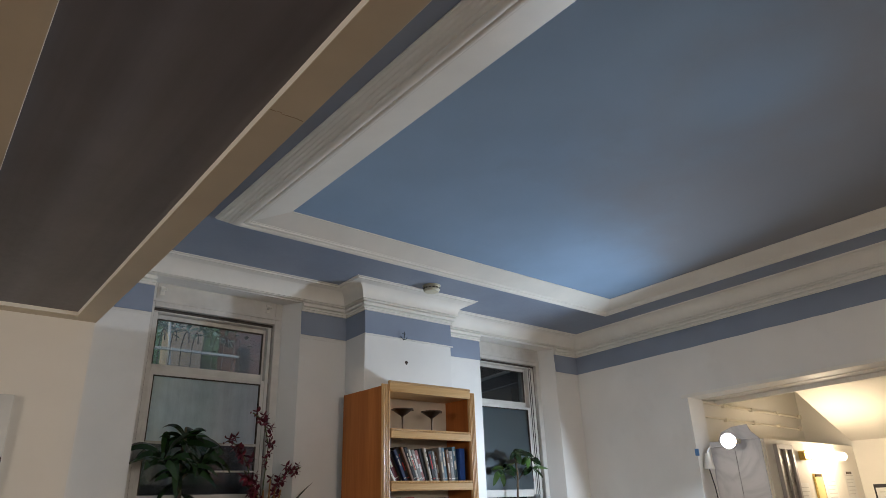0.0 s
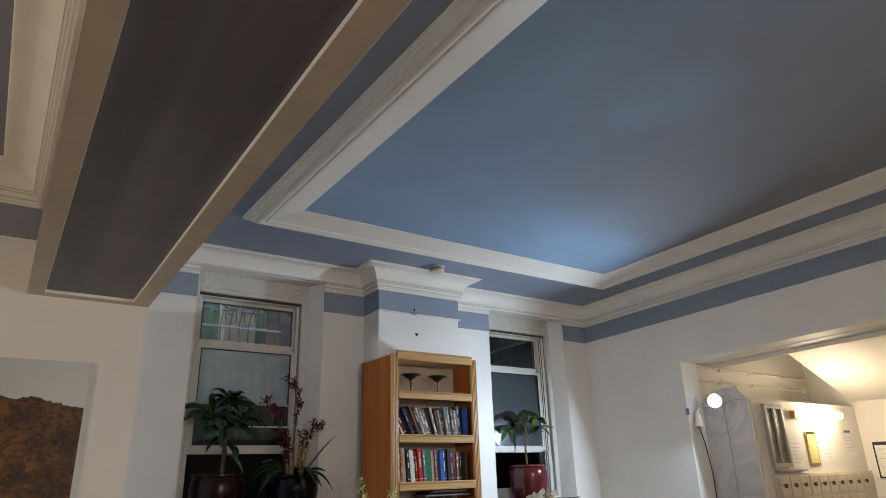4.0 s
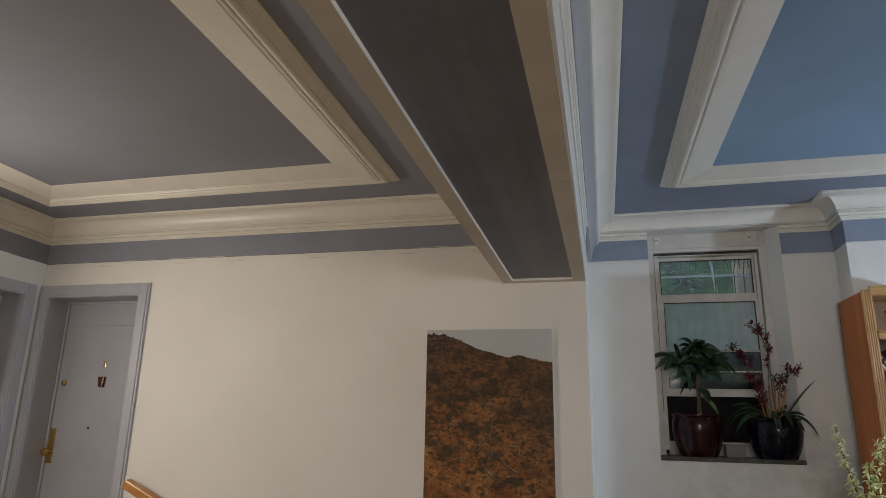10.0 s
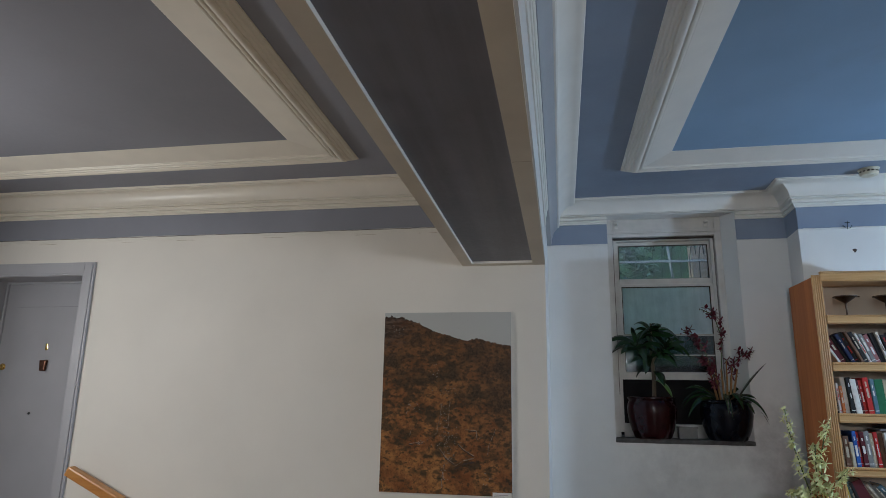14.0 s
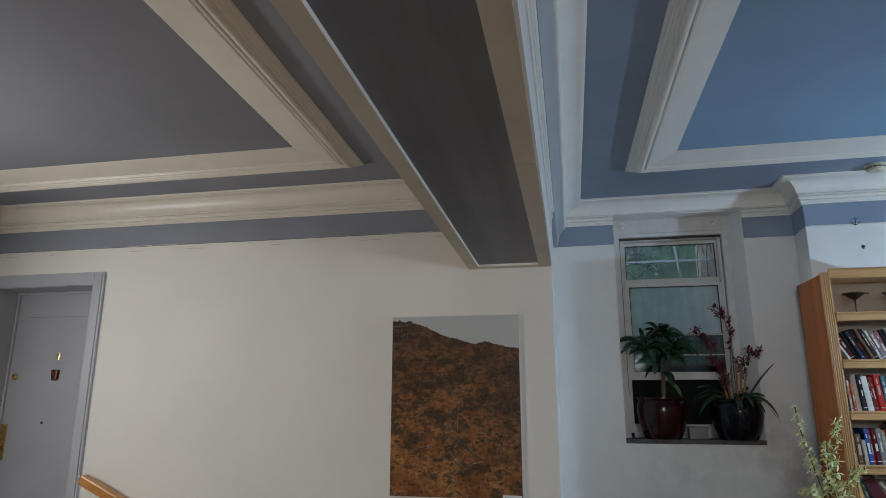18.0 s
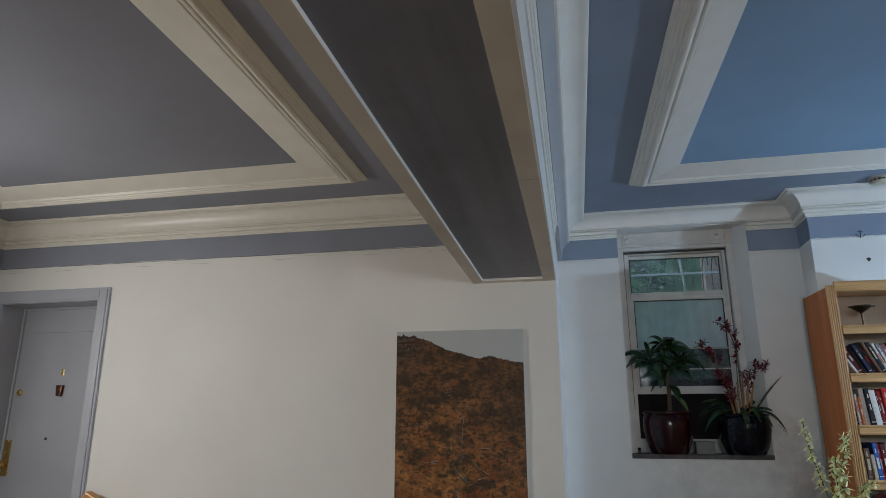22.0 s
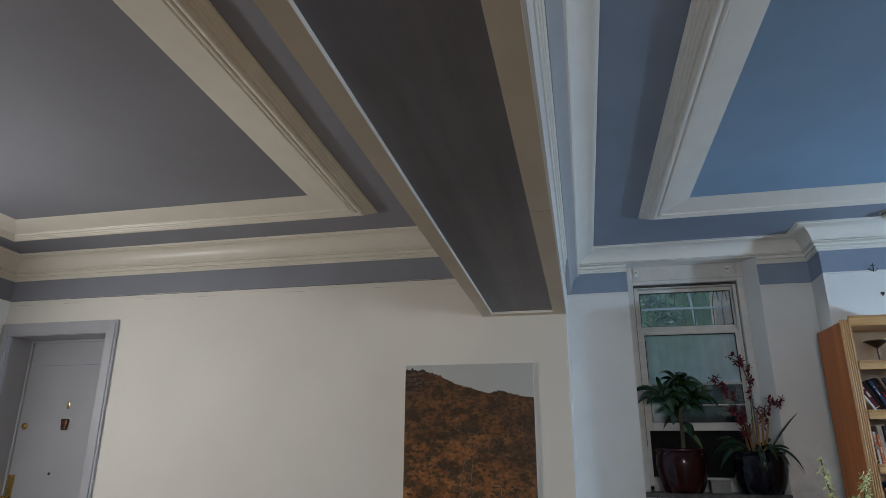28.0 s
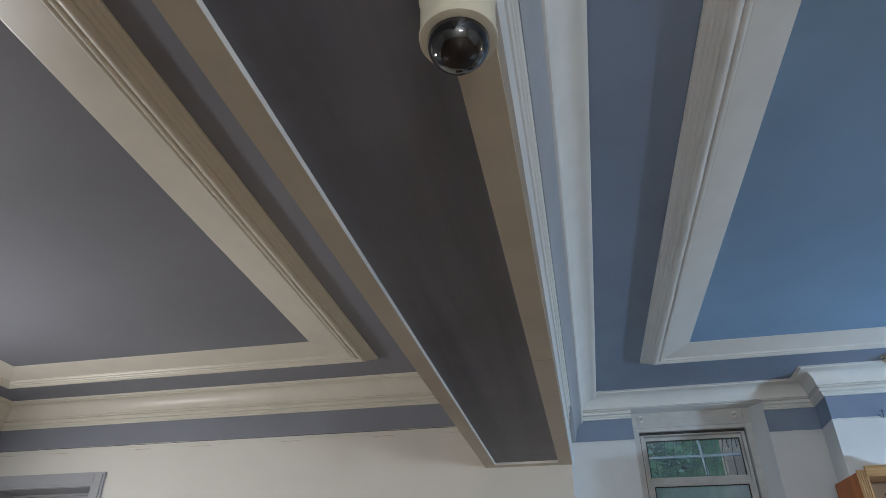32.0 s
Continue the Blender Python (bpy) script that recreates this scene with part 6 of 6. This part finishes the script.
for path in YS:
    part("stem", tube(bmesh.new(), path, 0.0035, 6), STEM, va)
    pts = [Vector(p) for p in path]
    for k in range(21):
        u = 0.22 + 0.78 * k / 20
        s = min(len(pts) - 2, int(u * (len(pts) - 1)))
        p = pts[s].lerp(pts[s + 1], u * (len(pts) - 1) - s) + Vector((rng.uniform(-0.026, 0.026), rng.uniform(-0.03, 0.02), rng.uniform(-0.02, 0.02)))
        flower(va, p, rng.uniform(0.034, 0.048) * (1.15 - 0.5 * u), YELPET, 5, rnd=rng, heart=REDPET if k % 4 == 0 else None)
for k in range(7):
    ang = k * 0.9
    bm = bmesh.new()
    leaf_strip(bm, (0.02 * math.cos(ang), 0.02 * math.sin(ang), 0.10), (math.cos(ang), math.sin(ang), 1.6), rng.uniform(0.12, 0.24), 0.022, 1.4, 6, 0.3)
    part("leaf", bm, MIDLEAF, va, smooth=True)

rng = random.Random(59)
wo = thing("white_orchid", (3.275, 3.05, 0.611), "white moth orchid in a square cream ceramic planter", "orchid")
bm = bmesh.new()
lathe(bm, [(0.098, 0.0), (0.106, 0.115), (0.107, 0.120), (0.097, 0.120), (0.090, 0.02), (0.004, 0.02)], 4)
bmesh.ops.transform(bm, matrix=pose(0, 0, 0, 0, 0, 38), verts=bm.verts)
part("planter", bm, CERAM, wo, "square cream ceramic planter")
part("moss", lathe(bmesh.new(), [(0.086, 0.10), (0.05, 0.112), (0.004, 0.114)], 12), SOIL, wo)
for k, (ang, ln) in enumerate(((2.7, 0.17), (3.5, 0.15), (0.4, 0.18), (-0.2, 0.16), (1.4, 0.16), (5.0, 0.10))):
    bm = bmesh.new()
    leaf_strip(bm, (0.02 * math.cos(ang), 0.02 * math.sin(ang), 0.11), (math.cos(ang), 0.6 * math.sin(ang), rng.uniform(0.5, 1.6)), ln, 0.062, 1.6, 7, 0.25)
    part("leaf", bm, DARKLEAF if k % 2 else MIDLEAF, wo, smooth=True)
WS = [[(0, 0, 0.11), (-0.02, -0.01, 0.30), (-0.05, -0.02, 0.40), (-0.11, -0.03, 0.42), (-0.18, -0.04, 0.36), (-0.21, -0.04, 0.28)],
      [(0.01, 0, 0.11), (0.0, -0.01, 0.32), (0.0, -0.02, 0.43), (0.04, -0.03, 0.48), (0.12, -0.04, 0.46), (0.19, -0.04, 0.42)],
      [(0.02, 0, 0.11), (0.01, -0.01, 0.28), (-0.02, -0.02, 0.40), (-0.04, -0.03, 0.47), (-0.09, -0.03, 0.47)]]
for path in WS:
    part("stem", tube(bmesh.new(), path, 0.004, 6), STEM, wo)
    part("stake", tube(bmesh.new(), [path[0], (path[0][0] + 0.005, -0.005, 0.36)], 0.003, 5), WHITEP, wo)
    pts = [Vector(p) for p in path]
    for k in range(15):
        u = 0.42 + 0.58 * k / 14
        s = min(len(pts) - 2, int(u * (len(pts) - 1)))
        p = pts[s].lerp(pts[s + 1], u * (len(pts) - 1) - s) + Vector((rng.uniform(-0.03, 0.03), rng.uniform(-0.04, 0.01), rng.uniform(-0.035, 0.03)))
        if k < 13:
            flower(wo, p, rng.uniform(0.048, 0.066), WHITEPET, 5, 1.0, rnd=rng, heart=YELPET)
        else:
            part("bud", lathe(bmesh.new(), [(0.001, -0.008), (0.006, 0), (0.001, 0.009)], 6, p), REDPET, wo)

# trailing plant in a dark pot on a low stool
rng = random.Random(61)
stool = thing("plant_stool", (4.17, 3.20, 0.0), "low dark wooden stool under a trailing plant", "stool")
part("seat", lathe(bmesh.new(), [(0.17, 0.20), (0.175, 0.205), (0.175, 0.225), (0.17, 0.23)], 24), STUMP, stool)
for k in range(3):
    a = 2.1 * k
    part("leg", tube(bmesh.new(), [(0.10 * math.cos(a), 0.10 * math.sin(a), 0.20), (0.15 * math.cos(a), 0.15 * math.sin(a), 0.0)], 0.015, 8), STUMP, stool)
po = thing("trailing_plant", (4.17, 3.20, 0.231), "trailing heart-leaved plant in a dark pot", "plant")
pot(None, 0.10, 0.135, 0.225, paint("dark_brown_pot", (0.014, 0.010, 0.009), 0.5, 0.2, 20, 0.05, 60, 0.2), parent=po, lab="dark plastic pot")
POTHOS = varied("pale_green_variegated_leaf", (0.018, 0.055, 0.010), (0.13, 0.25, 0.05), 0.36, 0.45)
for k in range(84):
    ang = k * 2.39996 + rng.uniform(-0.3, 0.3)
    rr = 0.06 + 0.31 * ((k + 0.5) / 84) ** 0.7
    top = rng.uniform(0.30, 0.42) if rr < 0.2 else rng.uniform(0.10, 0.36)
    hub = Vector((rr * math.cos(ang), rr * 0.8 * math.sin(ang), top))
    part("leaf_stalk", tube(bmesh.new(), [(0.05 * math.cos(ang), 0.05 * math.sin(ang), 0.20), tuple(hub * 0.6 + Vector((0, 0, 0.14))), tuple(hub)], 0.0018, 5), STEM, po)
    bm = bmesh.new()
    leaf_strip(bm, hub, (math.cos(ang + rng.uniform(-0.9, 0.9)), math.sin(ang + rng.uniform(-0.9, 0.9)), rng.uniform(-0.5, 0.6)), rng.uniform(0.075, 0.120), rng.uniform(0.052, 0.078), 1.5, 6, 0.25, rng.uniform(-0.5, 0.5), 0.72)
    part("leaf", bm, POTHOS if rng.random() < 0.7 else MIDLEAF, po, smooth=True)

# low bench along the wall with a little plant and a bottle
be = thing("low_bench", (1.15, 3.38, 0.0), "low dark wooden bench under the window", "bench")
part("seat", boxes((-0.56, 0.75, -0.14, 0.14, 0.27, 0.30), bevel=0.004), STUMP, be)
for x in (-0.5, 0.69):
    for y in (-0.1, 0.1):
        part("leg", boxes((x - 0.02, x + 0.02, y - 0.02, y + 0.02, 0, 0.27)), STUMP, be)
sp = thing("small_plant", (1.60, 3.32, 0.301), "small green leafy plant in a dark pot", "plant")
pot(None, 0.045, 0.06, 0.085, BLACKM, 0.006, parent=sp)
for k in range(46):
    ang = rng.uniform(0, 6.28)
    bm = bmesh.new()
    leaf_strip(bm, (0.03 * math.cos(ang), 0.03 * math.sin(ang), 0.07), (math.cos(ang), math.sin(ang), rng.uniform(0.5, 2.6)), rng.uniform(0.10, 0.20), 0.016, 2.0, 5, 0.3)
    part("leaf", bm, MIDLEAF, sp, smooth=True)
bo = thing("spray_bottle", (0.715, 3.30, 0.301), "white plastic bottle with a purple cap on the bench", "bottle")
part("body", lathe(bmesh.new(), [(0.030, 0), (0.033, 0.004), (0.033, 0.12), (0.026, 0.145), (0.012, 0.158)], 20), WHITEP, bo, smooth=True)
part("cap", lathe(bmesh.new(), [(0.014, 0.155), (0.015, 0.16), (0.014, 0.186), (0.010, 0.189)], 16), paint("purple_plastic", (0.14, 0.08, 0.32), 0.35), bo, "purple cap")

# ---- vestibule ----
mm = bpy.data.materials.new("grey_marble")
mm.use_nodes = True
nt = mm.node_tree
geo = nt.nodes.new("ShaderNodeNewGeometry")
info = nt.nodes.new("ShaderNodeObjectInfo")
voff = nt.nodes.new("ShaderNodeVectorMath")
voff.operation = "ADD"
vmul = nt.nodes.new("ShaderNodeMath")
vmul.operation = "MULTIPLY"
vmul.inputs[1].default_value = 9.0
nt.links.new(info.outputs["Random"], vmul.inputs[0])
nt.links.new(geo.outputs["Position"], voff.inputs[0])
nt.links.new(vmul.outputs[0], voff.inputs[1])
wv = nt.nodes.new("ShaderNodeTexNoise")
wv.inputs["Scale"].default_value, wv.inputs["Detail"].default_value, wv.inputs["Distortion"].default_value = 2.4, 8, 1.4
nt.links.new(voff.outputs[0], wv.inputs["Vector"])
dist = nt.nodes.new("ShaderNodeMath")
dist.operation = "SUBTRACT"
dist.inputs[1].default_value = 0.5
nt.links.new(wv.outputs["Fac"], dist.inputs[0])
ab = nt.nodes.new("ShaderNodeMath")
ab.operation = "ABSOLUTE"
nt.links.new(dist.outputs[0], ab.inputs[0])
nt.links.new(mixc(ramp(ab.outputs[0], 0.0, 0.09), (0.40, 0.40, 0.415), (0.49, 0.49, 0.50)), nt.nodes["Principled BSDF"].inputs["Base Color"])
nt.nodes["Principled BSDF"].inputs["Roughness"].default_value = 0.25

mar = thing("marble_wainscot", (4.948, 2.706, 0.0), "grey veined marble slabs on the side of the lower wall", "wainscot", turn=-72.0)
for x0, x1 in ((0.0, 0.186), (0.188, 0.374)):
    for z0, z1 in ((0.0, 0.66), (0.664, 1.06), (1.064, 1.786)):
        part("slab", boxes((x0, x1, -0.018, -0.002, z0, z1), bevel=0.002), mm, mar)
bm = bmesh.new()
sides = [[bm.verts.new((x, y, z)) for x, z in ((0.08, 1.7865), (0.374, 1.7865), (0.345, 1.82), (0.32, 1.845), (0.300, 1.898), (0.19, 1.885), (0.11, 1.85))] for y in (-0.024, 0.004)]
bm.faces.new(sides[0])
bm.faces.new(sides[1][::-1])
for k in range(7):
    bm.faces.new((sides[0][k], sides[1][k], sides[1][(k + 1) % 7], sides[0][(k + 1) % 7]))
part("cap", bm, mm, mar, "broken wedge of marble")
part("edge_strip", boxes((0.375, 0.386, -0.026, 0.004, 0.0, 1.785), bevel=0.003), CREAMG, mar, "cream strip along the marble's edge")

sc = thing("wall_sconce", (5.98, 2.329, 1.675), "glowing warm tube sconce over the mailboxes", "sconce")
part("plate", boxes((-0.35, -0.20, -0.05, 0, -0.035, 0.035), bevel=0.006), BRASS, sc)
bm = bmesh.new()
tube(bm, [(-0.20, -0.05, 0.0), (0.44, -0.05, 0.006)], 0.035, 14)
part("tube", bm, glow("warm_tube", (1.0, 0.82, 0.56), 7), sc, "glowing warm tube")

CASEP = paint("grey_case_paint", (0.42, 0.385, 0.35), 0.4)
fr = thing("notice_frame", (5.20, 2.329, 1.25), "glazed notice case with two narrow doors in a grey frame", "frame")
part("frame", boxes((0, 0.03, -0.03, 0, 0, 0.500), (0.25, 0.28, -0.03, 0, 0, 0.500), (0.03, 0.25, -0.03, 0, 0.465, 0.500), (0.03, 0.25, -0.03, 0, 0, 0.035), (0.130, 0.142, -0.028, 0, 0.035, 0.465), bevel=0.003), CASEP, fr)
part("backing", boxes((0.03, 0.130, -0.012, -0.004, 0.035, 0.465), (0.142, 0.25, -0.012, -0.004, 0.035, 0.465)), paint("grey_notice", (0.22, 0.19, 0.165), 0.3, 0.3, 20), fr)
part("ledge", boxes((0.02, 0.46, -0.045, 0, -0.030, -0.014), bevel=0.003), CASEP, fr)
nb = thing("yellow_notice", (5.81, 2.329, 1.265), "narrow yellow notice in a brass frame", "notice")
part("frame", boxes((0, 0.17, -0.012, 0, 0, 0.275), bevel=0.002), BRASS, nb)
part("sheet", boxes((0.014, 0.156, -0.0135, -0.0122, 0.014, 0.250)), paint("yellow_sheet", (0.70, 0.60, 0.26), 0.6), nb)
part("clip", boxes((0.03, 0.14, -0.016, -0.0138, 0.252, 0.270)), BRONZE, nb)
for i, (x, z, w, h) in enumerate(((5.52, 1.25, 0.18, 0.22), (6.06, 1.27, 0.20, 0.24), (6.50, 1.26, 0.20, 0.30))):
    ns = thing("paper_notice", (x, 2.329, z), "white paper notice with unreadable lines", "notice", "notices by the mailboxes")
    part("sheet", boxes((0, w, -0.002, 0, 0, h)), CARD, ns)
    for k in range(6):
        part("text_line", boxes((0.02, w - 0.02 - 0.03 * (k % 3 == 2), -0.0026, -0.0021, h - 0.036 - 0.030 * k, h - 0.030 - 0.030 * k)), paint("pale_ink", (0.56, 0.54, 0.51), 0.7), ns)
    if i == 2:
        part("clip", boxes((0.04, 0.15, -0.008, -0.0028, h - 0.022, h - 0.002)), BRONZE, ns, "dark clip on the paper's top")
fn = thing("framed_notice", (6.868, 2.24, 1.13), "white notice in a dark frame on the vestibule's end wall", "notice")
part("frame", boxes((-0.014, 0, -0.30, 0, 0, 0.32), bevel=0.002), BLACKM, fn)
part("sheet", boxes((-0.0155, -0.0142, -0.285, -0.015, 0.015, 0.290)), CARD, fn)
for k in range(5):
    part("text_line", boxes((-0.0165, -0.0158, -0.26, -0.04 - 0.03 * (k % 2), 0.25 - 0.04 * k, 0.258 - 0.04 * k)), paint("pale_ink", (0.56, 0.54, 0.51), 0.7), fn)

MBP = paint("cream_mailbox_paint", (0.62, 0.54, 0.42), 0.35, 0.05, 10, 0.03, 60, 0.45)
bank = thing("mailbox_bank", (5.20, 2.329, 0.35), "cream metal mailbox bank with three rows of small doors", "mailbox bank")
part("case", boxes((-0.02, 1.66, -0.03, 0, 0, 0.85), bevel=0.003), MBP, bank)
for r in range(5):
    for c in range(10):
        x, z = c * 0.156, 0.68 - r * 0.165
        d = part("mailbox_door", boxes((x + 0.006, x + 0.150, -0.042, -0.030, z + 0.008, z + 0.155), bevel=0.002), MBP, bank)
        part("name_slot", boxes((x + 0.052, x + 0.108, -0.0435, -0.042, z + 0.070, z + 0.100)), paint("dark_slot", (0.05, 0.04, 0.035), 0.5), d)
        part("lock", lathe(bmesh.new(), [(0.010, 0), (0.007, 0.004)], 8, (x + 0.026, -0.043, z + 0.085)), BRONZE, d)

for z0, ends, r in ((2.085, 6.80, 0.011), (1.972, 6.76, 0.009)):
    vp = thing("vestibule_pipe", (0, 0, 0), "thin painted pipe along the vestibule wall", "pipe", "pipes in the vestibule")
    part("pipe", tube(bmesh.new(), [(4.955, 2.708, z0 + 0.012), (5.6, 2.708, z0 + 0.006), (ends - 0.4, 2.708, z0), (ends, 2.708, z0 - 0.004)], r, 8), CREAMG, vp)
    for k in range(3):
        part("pipe_clip", boxes((5.3 + 0.5 * k, 5.318 + 0.5 * k, 2.692, 2.7215, z0 - 0.012, z0 + 0.020), bevel=0.002), CREAMG, vp)
    part("end_box", boxes((ends - 0.02, ends + 0.03, 2.690, 2.7215, z0 - 0.02, z0 + 0.02), bevel=0.004), CREAMG, vp)
ledge = structure("trim_lintel", boxes((XR - 0.012, XR - 0.0005, OY0, 2.735, OZ - 0.004, OZ + 0.022), (5.19, 5.235, OY0, 2.718, OZ - 0.022, OZ + 0.03), (XR + 0.20, XR + 0.225, OY0, 2.675, OZ - 0.006, OZ + 0.010), bevel=0.003), GLOSS, "white painted worn lintel trim over the opening")
ledge.matrix_basis = rise(OY1, OZ, SLOPE)
bm = bmesh.new()
vs = [bm.verts.new(p) for p in ((5.24, -0.9, 2.43), (6.87, -0.9, 1.83), (6.87, 2.329, 1.83), (5.24, 2.329, 2.43), (5.24, -0.9, 2.655), (6.87, -0.9, 2.655), (6.87, 2.329, 2.655), (5.24, 2.329, 2.655))]
for f in ((0, 1, 2, 3), (4, 5, 6, 7), (0, 1, 5, 4), (1, 2, 6, 5), (2, 3, 7, 6), (3, 0, 4, 7)):
    bm.faces.new([vs[i] for i in f])
structure("ceiling_stair_soffit", bm, CREAM, "cream sloping underside of a stair")
